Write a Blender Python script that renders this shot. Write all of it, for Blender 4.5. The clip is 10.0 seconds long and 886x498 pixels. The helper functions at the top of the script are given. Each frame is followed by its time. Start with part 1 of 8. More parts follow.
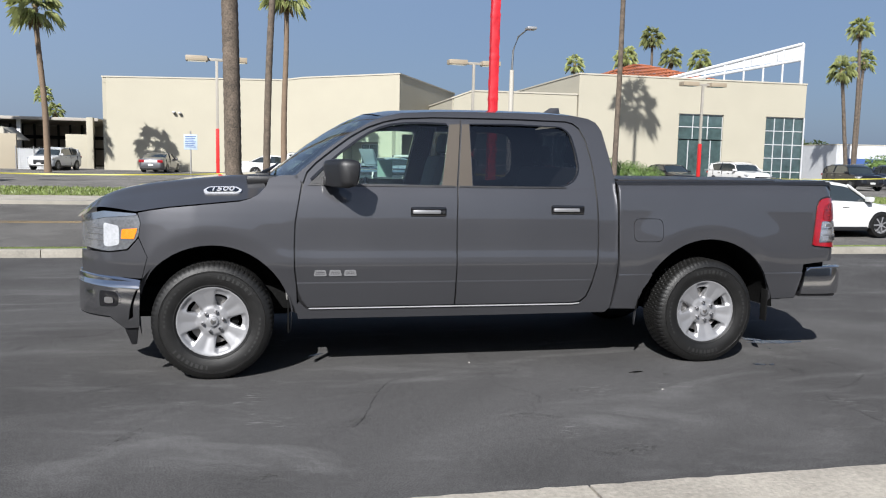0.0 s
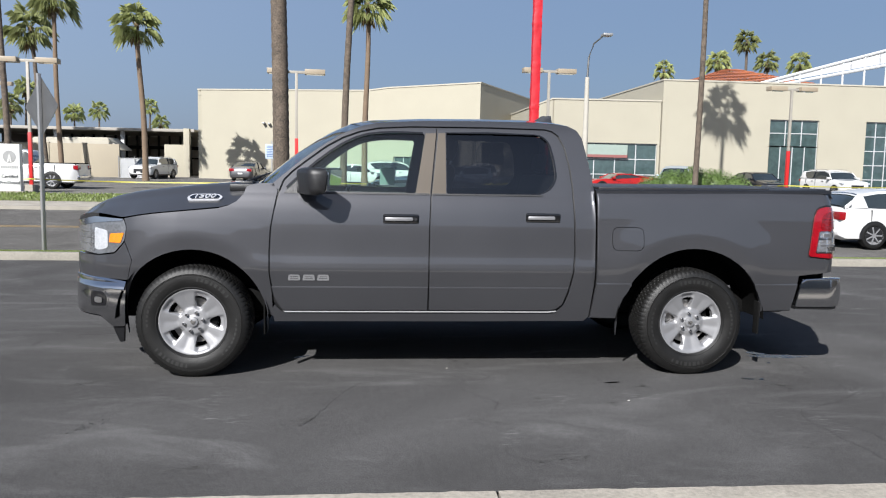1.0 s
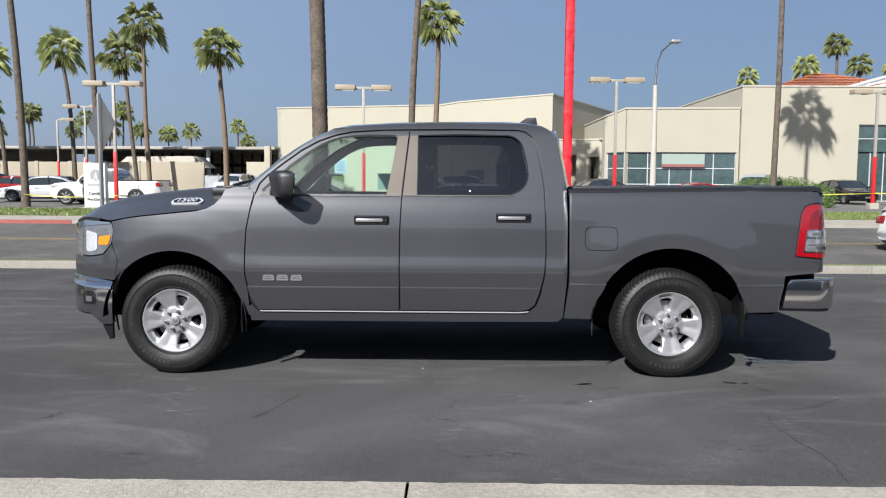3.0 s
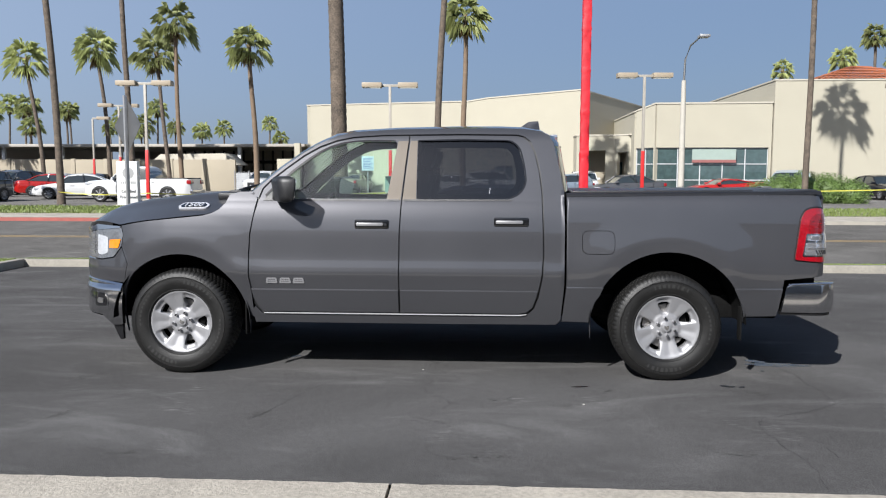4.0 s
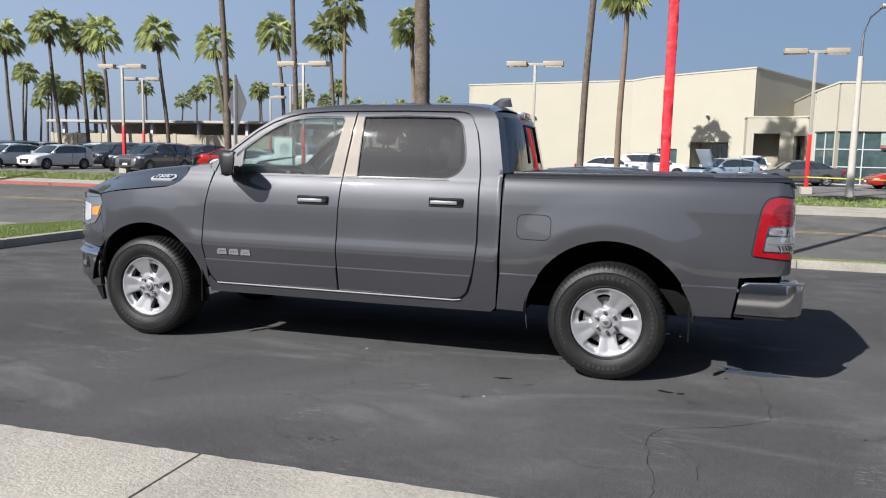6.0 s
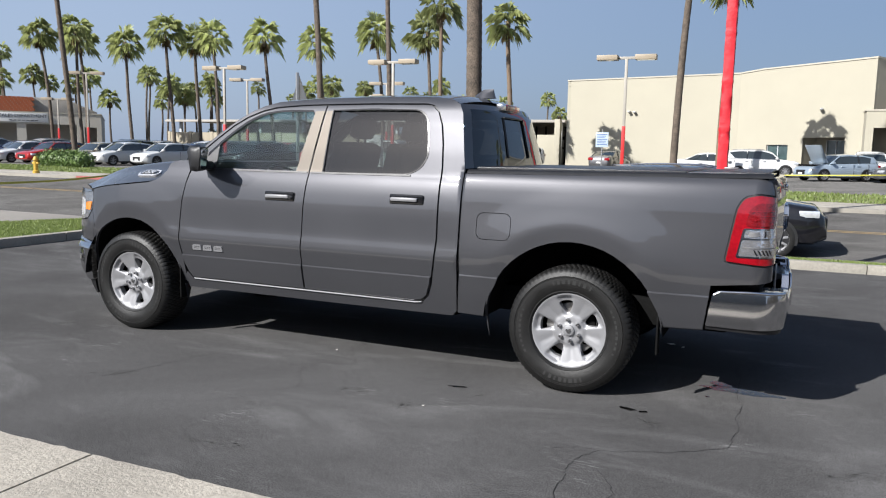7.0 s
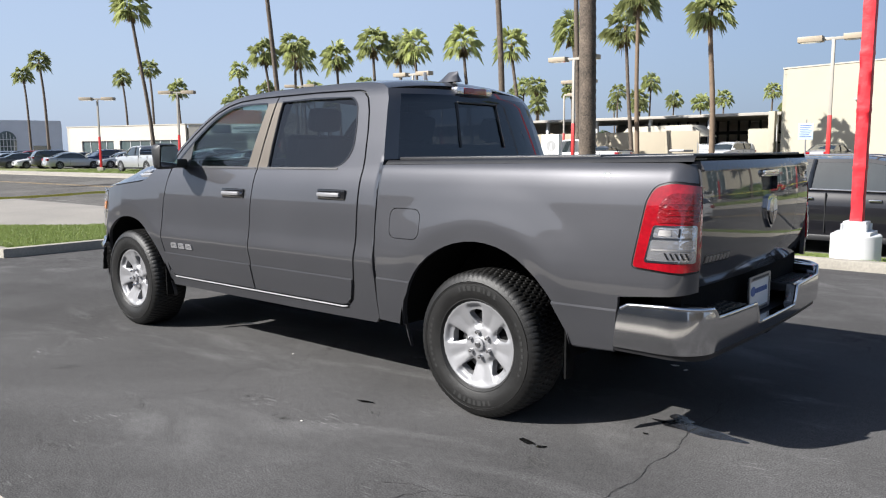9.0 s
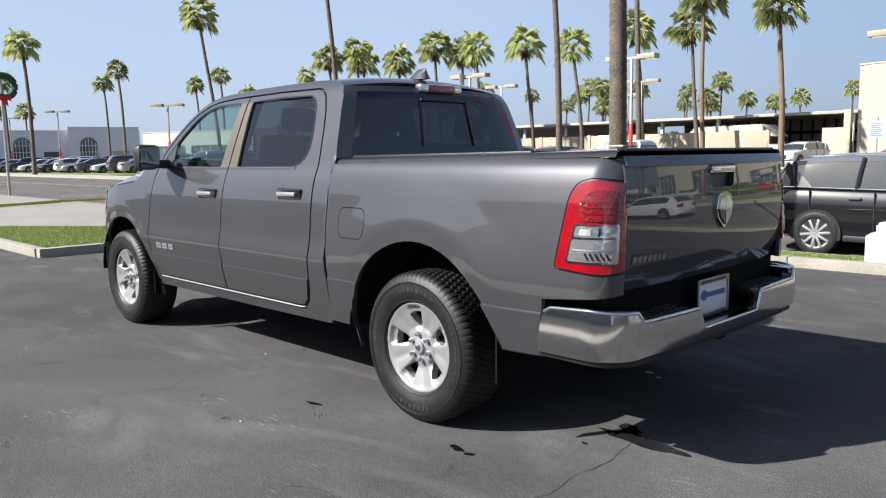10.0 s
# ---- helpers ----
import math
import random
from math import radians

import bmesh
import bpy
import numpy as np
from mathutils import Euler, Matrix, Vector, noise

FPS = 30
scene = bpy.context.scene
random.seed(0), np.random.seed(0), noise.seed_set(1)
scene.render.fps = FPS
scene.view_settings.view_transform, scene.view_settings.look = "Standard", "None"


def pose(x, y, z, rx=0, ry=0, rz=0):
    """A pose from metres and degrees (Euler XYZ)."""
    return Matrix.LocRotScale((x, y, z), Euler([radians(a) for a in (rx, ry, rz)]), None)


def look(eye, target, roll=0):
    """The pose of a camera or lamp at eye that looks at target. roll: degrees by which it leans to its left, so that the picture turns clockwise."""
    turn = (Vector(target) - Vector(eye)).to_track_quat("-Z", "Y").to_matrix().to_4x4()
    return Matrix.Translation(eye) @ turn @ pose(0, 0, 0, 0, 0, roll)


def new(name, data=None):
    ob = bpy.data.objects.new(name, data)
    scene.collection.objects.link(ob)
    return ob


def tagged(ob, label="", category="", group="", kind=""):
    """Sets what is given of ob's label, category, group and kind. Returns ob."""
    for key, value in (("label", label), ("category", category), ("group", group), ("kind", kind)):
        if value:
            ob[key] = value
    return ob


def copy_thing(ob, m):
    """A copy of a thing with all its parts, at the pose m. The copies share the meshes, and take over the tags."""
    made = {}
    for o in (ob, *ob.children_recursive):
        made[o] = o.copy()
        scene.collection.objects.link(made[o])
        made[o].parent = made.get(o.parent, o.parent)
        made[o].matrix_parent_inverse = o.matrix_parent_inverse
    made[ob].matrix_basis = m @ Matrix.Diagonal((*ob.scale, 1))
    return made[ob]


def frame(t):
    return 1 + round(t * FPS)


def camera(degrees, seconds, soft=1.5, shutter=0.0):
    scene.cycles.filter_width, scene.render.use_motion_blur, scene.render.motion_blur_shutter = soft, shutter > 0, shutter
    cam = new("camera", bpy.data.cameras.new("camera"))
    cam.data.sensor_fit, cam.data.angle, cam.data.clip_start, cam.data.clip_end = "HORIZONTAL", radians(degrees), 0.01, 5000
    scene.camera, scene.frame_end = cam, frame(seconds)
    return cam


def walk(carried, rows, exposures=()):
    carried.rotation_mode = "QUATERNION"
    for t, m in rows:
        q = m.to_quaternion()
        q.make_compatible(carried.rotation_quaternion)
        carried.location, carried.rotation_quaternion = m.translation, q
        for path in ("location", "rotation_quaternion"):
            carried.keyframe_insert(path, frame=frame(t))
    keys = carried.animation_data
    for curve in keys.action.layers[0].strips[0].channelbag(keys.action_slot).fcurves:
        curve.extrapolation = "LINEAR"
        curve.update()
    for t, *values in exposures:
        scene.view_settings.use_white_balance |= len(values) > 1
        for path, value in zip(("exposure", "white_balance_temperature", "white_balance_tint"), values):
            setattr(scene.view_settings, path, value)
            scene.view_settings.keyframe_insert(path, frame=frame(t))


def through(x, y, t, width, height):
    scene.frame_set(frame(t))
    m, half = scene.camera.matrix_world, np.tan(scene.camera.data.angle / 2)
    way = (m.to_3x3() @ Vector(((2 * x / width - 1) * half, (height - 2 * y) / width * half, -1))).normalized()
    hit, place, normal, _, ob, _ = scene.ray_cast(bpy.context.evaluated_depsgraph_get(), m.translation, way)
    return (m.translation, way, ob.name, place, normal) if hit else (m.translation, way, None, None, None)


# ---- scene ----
from mathutils.geometry import delaunay_2d_cdt

cam = camera(59.8, 10.0, soft=1.15)
PATH = [
    (0, (-1.398, -6.289, 1.506), (-0.981, -4.345, 1.283), 1.2),
    (0.5, (-0.99, -6.394, 1.514), (-0.695, -4.428, 1.296), 1.2),
    (1, (-0.573, -6.502, 1.521), (-0.388, -4.522, 1.315), 1.1),
    (1.5, (-0.212, -6.487, 1.467), (-0.116, -4.498, 1.28), 0.9),
    (2, (0.062, -6.509, 1.401), (0.095, -4.517, 1.226), 0.7),
    (2.5, (0.184, -6.544, 1.405), (0.179, -4.552, 1.235), 0.5),
    (4, (0.495, -6.671, 1.505), (0.383, -4.682, 1.321), 0.1),
    (4.5, (0.787, -6.64, 1.491), (0.593, -4.659, 1.298), 0.3),
    (5, (1.249, -6.558, 1.511), (0.948, -4.591, 1.303), 0.6),
    (5.5, (1.74, -6.441, 1.508), (1.313, -4.5, 1.283), 1.0),
    (7, (3.059, -5.612, 1.506), (2.244, -3.803, 1.255), 1.1),
    (7.5, (3.433, -5.271, 1.497), (2.491, -3.525, 1.246), 0.7),
    (8, (3.74, -4.903, 1.462), (2.677, -3.228, 1.21), 0.3),
    (8.5, (4.053, -4.523, 1.45), (2.872, -2.929, 1.198), -0.1),
    (9, (4.327, -4.175, 1.438), (3.043, -2.661, 1.188), -0.4),
    (9.5, (4.512, -3.805, 1.405), (3.15, -2.362, 1.16), -0.6),
    (10, (4.755, -3.636, 1.403), (3.342, -2.242, 1.162), -0.8),
]
walk(cam, [(t, look(eye, target, roll)) for t, eye, target, roll in PATH], [(0.0, 0.86, 6100, 10), (5.5, 0.86, 6100, 10), (7.5, 0.99, 6150, 10), (10.0, 1.30, 6250, 10)])

# ---- light ----
SUN_WAY = Vector((0.665, 1.2, -1.02))  # the way the sunlight goes
world = bpy.data.worlds.new("world")
scene.world = world
world.use_nodes = True
wn = world.node_tree
wn.nodes.clear()
sky = wn.nodes.new("ShaderNodeTexSky")
sky.sky_type = "NISHITA"
sky.sun_disc = False
sky.sun_elevation = radians(36)
sky.sun_rotation = radians(208)
sky.altitude, sky.air_density, sky.dust_density, sky.ozone_density = 30, 1.0, 2.0, 2.5
wbg = wn.nodes.new("ShaderNodeBackground")
wbg.inputs["Strength"].default_value = 0.059
wout = wn.nodes.new("ShaderNodeOutputWorld")
# a winter haze over the whole sky, paler towards the sun
way_in = wn.nodes.new("ShaderNodeTexCoord")
sunward = wn.nodes.new("ShaderNodeVectorMath")
sunward.operation = "DOT_PRODUCT"
sunward.inputs[1].default_value = -SUN_WAY.normalized()
wn.links.new(way_in.outputs["Generated"], sunward.inputs[0])
glow = wn.nodes.new("ShaderNodeMapRange")
glow.interpolation_type = "SMOOTHSTEP"
glow.inputs["From Min"].default_value, glow.inputs["From Max"].default_value = -0.85, -0.02
wn.links.new(sunward.outputs["Value"], glow.inputs["Value"])
veil = wn.nodes.new("ShaderNodeMix")
veil.data_type = "RGBA"
veil.inputs[6].default_value = (1.75, 2.4, 3.7, 1)
veil.inputs[7].default_value = (4.3, 5.1, 6.6, 1)
wn.links.new(glow.outputs[0], veil.inputs[0])
haze = wn.nodes.new("ShaderNodeMix")
haze.data_type = "RGBA"
height = wn.nodes.new("ShaderNodeSeparateXYZ")
wn.links.new(way_in.outputs["Generated"], height.inputs[0])
thin = wn.nodes.new("ShaderNodeMapRange")  # the haze thins overhead
thin.interpolation_type = "SMOOTHSTEP"
thin.inputs["From Min"].default_value, thin.inputs["From Max"].default_value = 0.15, 0.8
thin.inputs["To Min"].default_value, thin.inputs["To Max"].default_value = 0.68, 0.05
wn.links.new(height.outputs["Z"], thin.inputs["Value"])
wn.links.new(thin.outputs[0], haze.inputs[0])
wn.links.new(veil.outputs[2], haze.inputs[7])
wn.links.new(sky.outputs[0], haze.inputs[6])
wn.links.new(haze.outputs[2], wbg.inputs["Color"])
wn.links.new(wbg.outputs[0], wout.inputs["Surface"])

sun = new("sun", bpy.data.lights.new("sun", "SUN"))
sun.data.energy, sun.data.angle, sun.data.color = 5.0, radians(0.6), (1.0, 0.95, 0.88)
sun.matrix_world = look((-20, -40, 40), Vector((-20, -40, 40)) + SUN_WAY)

# ---- materials ----
MATS = {}


def mat(name, base, rough=0.5, metal=0.0, var=0.15, scale=8.0, fine=120.0, bump=0.05, bump_scale=60.0, coat=0.0, per_object=0.0, spec=0.5, alpha=1.0):
    """A painted or raw surface with colour variation at two scales, uneven gloss and fine relief."""
    base = tuple(c * 0.87 for c in base) if metal < 0.3 and base[0] > 0.03 else base
    m = bpy.data.materials.new(name)
    m.use_nodes = True
    nt = m.node_tree
    n, link = nt.nodes, nt.links.new
    bsdf = n["Principled BSDF"]
    tc = n.new("ShaderNodeTexCoord")
    big = n.new("ShaderNodeTexNoise")
    big.inputs["Scale"].default_value, big.inputs["Detail"].default_value = scale, 4
    small = n.new("ShaderNodeTexNoise")
    small.inputs["Scale"].default_value, small.inputs["Detail"].default_value = fine, 3
    link(tc.outputs["Object"], big.inputs["Vector"])
    link(tc.outputs["Object"], small.inputs["Vector"])
    add = n.new("ShaderNodeMath")
    add.operation = "ADD"
    link(big.outputs["Fac"], add.inputs[0])
    link(small.outputs["Fac"], add.inputs[1])
    ramp = n.new("ShaderNodeMapRange")
    ramp.inputs["From Min"].default_value, ramp.inputs["From Max"].default_value = 0.6, 1.4
    ramp.inputs["To Min"].default_value, ramp.inputs["To Max"].default_value = 1 - var, 1 + var
    link(add.outputs[0], ramp.inputs["Value"])
    value = ramp.outputs[0]
    if per_object:
        info = n.new("ShaderNodeObjectInfo")
        r2 = n.new("ShaderNodeMapRange")
        r2.inputs["To Min"].default_value, r2.inputs["To Max"].default_value = 1 - per_object, 1 + per_object
        link(info.outputs["Random"], r2.inputs["Value"])
        mul = n.new("ShaderNodeMath")
        mul.operation = "MULTIPLY"
        link(value, mul.inputs[0])
        link(r2.outputs[0], mul.inputs[1])
        value = mul.outputs[0]
    col = n.new("ShaderNodeVectorMath")
    col.operation = "SCALE"
    col.inputs[0].default_value = base
    link(value, col.inputs["Scale"])
    link(col.outputs[0], bsdf.inputs["Base Color"])
    rr = n.new("ShaderNodeMapRange")
    rr.inputs["To Min"].default_value, rr.inputs["To Max"].default_value = rough * 0.85, min(1, rough * 1.15)
    link(big.outputs["Fac"], rr.inputs["Value"])
    link(rr.outputs[0], bsdf.inputs["Roughness"])
    bsdf.inputs["Metallic"].default_value = metal
    bsdf.inputs["Specular IOR Level"].default_value = spec
    if coat:
        bsdf.inputs["Coat Weight"].default_value, bsdf.inputs["Coat Roughness"].default_value = coat, 0.03
    if bump:
        bn = n.new("ShaderNodeTexNoise")
        bn.inputs["Scale"].default_value, bn.inputs["Detail"].default_value = bump_scale, 3
        link(tc.outputs["Object"], bn.inputs["Vector"])
        b = n.new("ShaderNodeBump")
        b.inputs["Strength"].default_value, b.inputs["Distance"].default_value = bump, 0.01
        link(bn.outputs["Fac"], b.inputs["Height"])
        link(b.outputs[0], bsdf.inputs["Normal"])
    MATS[name] = m
    return m


def glass_mat(name, tint, rough=0.018):
    """Tinted car or window glass: a share of clear tinted light and a glossy face."""
    m = bpy.data.materials.new(name)
    m.use_nodes = True
    n, link = m.node_tree.nodes, m.node_tree.links.new
    n.clear()
    out = n.new("ShaderNodeOutputMaterial")
    clear = n.new("ShaderNodeBsdfTransparent")
    clear.inputs["Color"].default_value = (*tint, 1)
    gloss = n.new("ShaderNodeBsdfGlossy")
    gloss.inputs["Roughness"].default_value = rough
    gloss.inputs["Color"].default_value = (0.95, 0.97, 1.0, 1)
    face = n.new("ShaderNodeLayerWeight")
    face.inputs["Blend"].default_value = 0.5
    steep = n.new("ShaderNodeMath")
    steep.operation = "POWER"
    steep.inputs[1].default_value = 5.0
    link(face.outputs["Facing"], steep.inputs[0])
    fres = n.new("ShaderNodeMath")
    fres.operation = "MULTIPLY_ADD"
    fres.inputs[1].default_value, fres.inputs[2].default_value = 0.92, 0.065
    link(steep.outputs[0], fres.inputs[0])
    mix = n.new("ShaderNodeMixShader")
    link(fres.outputs[0], mix.inputs["Fac"])
    link(clear.outputs[0], mix.inputs[1])
    link(gloss.outputs[0], mix.inputs[2])
    link(mix.outputs[0], out.inputs["Surface"])
    MATS[name] = m
    return m


def leaf_mat(name, base, through=0.35, var=0.3, scale=1.0):
    """A thin leaf, lit from both sides, with tone that drifts from blade to blade."""
    m = bpy.data.materials.new(name)
    m.use_nodes = True
    n, link = m.node_tree.nodes, m.node_tree.links.new
    n.clear()
    out = n.new("ShaderNodeOutputMaterial")
    isle = n.new("ShaderNodeNewGeometry")
    info = n.new("ShaderNodeObjectInfo")
    add = n.new("ShaderNodeMath")
    add.operation = "ADD"
    link(isle.outputs["Random Per Island"], add.inputs[0])
    link(info.outputs["Random"], add.inputs[1])
    r = n.new("ShaderNodeMapRange")
    r.inputs["From Max"].default_value = 2.0
    r.inputs["To Min"].default_value, r.inputs["To Max"].default_value = 1 - var, 1 + var
    link(add.outputs[0], r.inputs["Value"])
    col = n.new("ShaderNodeVectorMath")
    col.operation = "SCALE"
    col.inputs[0].default_value = base
    link(r.outputs[0], col.inputs["Scale"])
    face = n.new("ShaderNodeBsdfPrincipled")
    face.inputs["Roughness"].default_value = 0.5
    back = n.new("ShaderNodeBsdfTranslucent")
    link(col.outputs[0], face.inputs["Base Color"])
    link(col.outputs[0], back.inputs["Color"])
    mix = n.new("ShaderNodeMixShader")
    mix.inputs["Fac"].default_value = through
    link(face.outputs[0], mix.inputs[1])
    link(back.outputs[0], mix.inputs[2])
    link(mix.outputs[0], out.inputs["Surface"])
    MATS[name] = m
    return m


def paint_mat(name, base, metal=0.0, rough=0.35, flake=0.12):
    """Car paint: a clear coat over a coloured, slightly sparkling ground."""
    return mat(name, base, rough, metal, var=flake, scale=1.5, fine=900, bump=0.0, coat=1.0, spec=0.12)


GREY_PAINT = paint_mat("granite_metallic_paint", (0.054, 0.0545, 0.0595), 0.42, 0.42, 0.08)
GREY_PAINT.node_tree.nodes["Principled BSDF"].inputs["Coat IOR"].default_value = 1.56
GREY_PAINT.node_tree.nodes["Principled BSDF"].inputs["Coat Roughness"].default_value = 0.02
GREY_PAINT.node_tree.nodes["Principled BSDF"].inputs["Specular Tint"].default_value = (0.35, 0.35, 0.37, 1)
CHROME = mat("chrome", (0.56, 0.56, 0.57), 0.12, 1.0, 0.05, 3, 60, 0.01, 20)
ALLOY = mat("silver_alloy", (0.25, 0.25, 0.258), 0.45, 0.45, 0.06, 12, 300, 0.02, 200, coat=0.15)
RUBBER = mat("tyre_rubber", (0.0075, 0.0073, 0.007), 0.5, 0, 0.35, 20, 160, 0.15, 300, spec=0.34)
RUBBER_MARK = mat("worn_rubber", (0.014, 0.014, 0.0135), 0.55, 0, 0.2, 20, 160, 0.1, 300)
BLACK = mat("black_plastic", (0.009, 0.009, 0.010), 0.45, 0, 0.25, 10, 300, 0.12, 500)
BLACK_GLOSS = mat("black_gloss", (0.008, 0.008, 0.009), 0.12, 0, 0.1, 6, 100, 0.0, 100, coat=0.6)
UNDER = mat("dirty_underbody", (0.006, 0.006, 0.006), 0.95, 0, 0.4, 6, 60, 0.2, 40, spec=0.08)
VINYL = mat("black_vinyl", (0.018, 0.018, 0.02), 0.38, 0, 0.2, 5, 500, 0.15, 900)
APPLIQUE = mat("satin_pillar_trim", (0.072, 0.060, 0.047), 0.5, 0.4, 0.1, 2, 300, 0.02, 100)
RED_LENS = mat("red_lens", (0.25, 0.002, 0.007), 0.12, 0, 0.3, 18, 60, 0.05, 90, coat=1.0)
RED_DEEP = mat("red_lens_deep", (0.15, 0.002, 0.004), 0.1, 0, 0.5, 22, 60, 0.5, 60, coat=1.0)
CLEAR_LENS = mat("clear_lens_reflector", (0.62, 0.61, 0.62), 0.12, 0.85, 0.15, 14, 50, 0.22, 26, coat=1.0)
AMBER = mat("amber_lens", (0.75, 0.22, 0.01), 0.2, 0, 0.15, 40, 200, 0.3, 150, coat=1.0)
WHITE_LENS = mat("headlamp_reflector", (0.62, 0.63, 0.65), 0.25, 0.5, 0.25, 9, 60, 0.12, 12, coat=1.0)
LAMP_GREY = mat("headlamp_housing", (0.20, 0.205, 0.215), 0.2, 0.6, 0.4, 9, 60, 0.1, 12, coat=1.0)
GLASS_CLEAR = glass_mat("door_glass", (0.84, 0.99, 0.92))
GLASS_SCREEN = glass_mat("windshield_glass", (0.40, 0.48, 0.48))
GLASS_DARK = glass_mat("privacy_glass", (0.19, 0.195, 0.205))
GLASS_REAR = glass_mat("rear_privacy_glass", (0.085, 0.10, 0.12))
SEAT = mat("dark_seat_cloth", (0.13, 0.13, 0.13), 0.9, 0, 0.12, 8, 90, 0.05, 120)
TRIM_GREY = mat("cabin_trim", (0.24, 0.235, 0.225), 0.7, 0, 0.15, 6, 200, 0.1, 300)
MIRROR_GLASS = mat("mirror_glass", (0.85, 0.87, 0.88), 0.01, 1.0, 0.0, 3, 30, 0.0, 10)
WHITE_PLASTIC = mat("white_plastic", (0.66, 0.66, 0.65), 0.4, 0, 0.06, 6, 90, 0.03, 80)
BLUE_INK = mat("blue_ink", (0.05, 0.10, 0.28), 0.5, 0, 0.1, 20, 90, 0.0, 80)
DARK_INK = mat("dark_ink", (0.04, 0.045, 0.05), 0.5, 0, 0.1, 20, 90, 0.0, 80)
SILVER = mat("bright_silver_trim", (0.78, 0.78, 0.80), 0.22, 0.55, 0.05, 20, 200, 0.0, 50)
STRIP = mat("bright_strip", (0.52, 0.52, 0.53), 0.3, 0.3, 0.05, 5, 60, 0.0, 50)
STEEL = mat("dull_steel", (0.30, 0.29, 0.28), 0.4, 0.9, 0.2, 12, 120, 0.08, 100)


# ---- building blocks ----
def part(name, bm, material, parent=None, label="", angle=35, at=None):
    """Links a bmesh as one mesh object, under a thing or a part."""
    me = bpy.data.meshes.new(name)
    bm.normal_update()
    bm.to_mesh(me)
    bm.free()
    me.shade_smooth()
    me.set_sharp_from_angle(angle=radians(angle))
    for one in material if isinstance(material, (list, tuple)) else [material]:
        me.materials.append(one)
    ob = new(name, me)
    ob.parent = parent
    if at is not None:
        ob.matrix_basis = at
    if label:
        ob["label"] = label
    return ob


def thing(name, label, category, at=None, group="", kind=""):
    ob = new(name)
    ob.empty_display_size = 0.3
    if at is not None:
        ob.matrix_basis = at
    return tagged(ob, label, category, group, kind)


def box(bm, x0, x1, y0, y1, z0, z1, bevel=0.0, m=None, mi=0):
    """Adds a box with worn edges to a bmesh."""
    c = Vector(((x0 + x1) / 2, (y0 + y1) / 2, (z0 + z1) / 2))
    got = bmesh.ops.create_cube(bm, size=1, matrix=Matrix.Translation(c) @ Matrix.Diagonal((abs(x1 - x0), abs(y1 - y0), abs(z1 - z0), 1)))
    vs = got["verts"]
    if bevel:
        es = list({e for v in vs for e in v.link_edges})
        r = bmesh.ops.bevel(bm, geom=es, offset=bevel, segments=2, affect="EDGES", profile=0.6)
        vs = list({v for f in r["faces"] for v in f.verts} | {v for v in vs if v.is_valid})
    if m is not None:
        bmesh.ops.transform(bm, matrix=m, verts=vs)
    if mi:
        for f in {f for v in vs for f in v.link_faces}:
            f.material_index = mi
    return vs


def tube(bm, pts, radii, sides=12, cap=True, mi=0, squash=None):
    """A round bar along points, with a radius at each."""
    rings = []
    up = Vector((0, 0, 1))
    for i, p in enumerate(pts):
        p = Vector(p)
        a = Vector(pts[max(i - 1, 0)])
        b = Vector(pts[min(i + 1, len(pts) - 1)])
        d = (b - a).normalized()
        side = d.cross(up if abs(d.z) < 0.95 else Vector((1, 0, 0))).normalized()
        top = side.cross(d)
        r = radii[i] if isinstance(radii, (list, tuple)) else radii
        rings.append([bm.verts.new(p + (side * math.cos(q) + top * math.sin(q)) * r) for q in [2 * math.pi * k / sides for k in range(sides)]])
    for a, b in zip(rings, rings[1:]):
        for k in range(sides):
            f = bm.faces.new((a[k], a[(k + 1) % sides], b[(k + 1) % sides], b[k]))
            f.material_index = mi
    if cap:
        for ring in (rings[0][::-1], rings[-1]):
            f = bm.faces.new(ring)
            f.material_index = mi
    return rings


def lathe(bm, prof, sides=48, axis="y", mi=0, centre=(0, 0, 0), closed=False):
    """Turns a profile of (radius, along) round an axis."""
    rings = []
    for r, h in prof:
        ring = []
        for k in range(sides):
            q = 2 * math.pi * k / sides
            c, s = r * math.cos(q), r * math.sin(q)
            v = (c, h, s) if axis == "y" else (c, s, h) if axis == "z" else (h, c, s)
            ring.append(bm.verts.new(Vector(v) + Vector(centre)))
        rings.append(ring)
    pairs = list(zip(rings, rings[1:])) + ([(rings[-1], rings[0])] if closed else [])
    for a, b in pairs:
        for k in range(sides):
            f = bm.faces.new((a[k], a[(k + 1) % sides], b[(k + 1) % sides], b[k]))
            f.material_index = mi
    return rings


def prism(bm, outline, depth, m=None, bevel=0.0, mi=0):
    """A flat outline (x, z) with a thickness along y."""
    vs = [bm.verts.new((x, 0, z)) for x, z in outline]
    f = bm.faces.new(vs)
    got = bmesh.ops.extrude_face_region(bm, geom=[f])
    up = [g for g in got["geom"] if isinstance(g, bmesh.types.BMVert)]
    bmesh.ops.translate(bm, vec=(0, depth, 0), verts=up)
    allv = vs + up
    fs = list({f for v in allv for f in v.link_faces})
    bmesh.ops.recalc_face_normals(bm, faces=fs)
    if bevel:
        es = list({e for v in allv for e in v.link_edges})
        r = bmesh.ops.bevel(bm, geom=es, offset=bevel, segments=2, affect="EDGES", profile=0.6)
        allv = list({v for f in r["faces"] for v in f.verts} | {v for v in allv if v.is_valid})
    for f in {f for v in allv for f in v.link_faces}:
        f.material_index = mi
    if m is not None:
        bmesh.ops.transform(bm, matrix=m, verts=allv)
    return allv


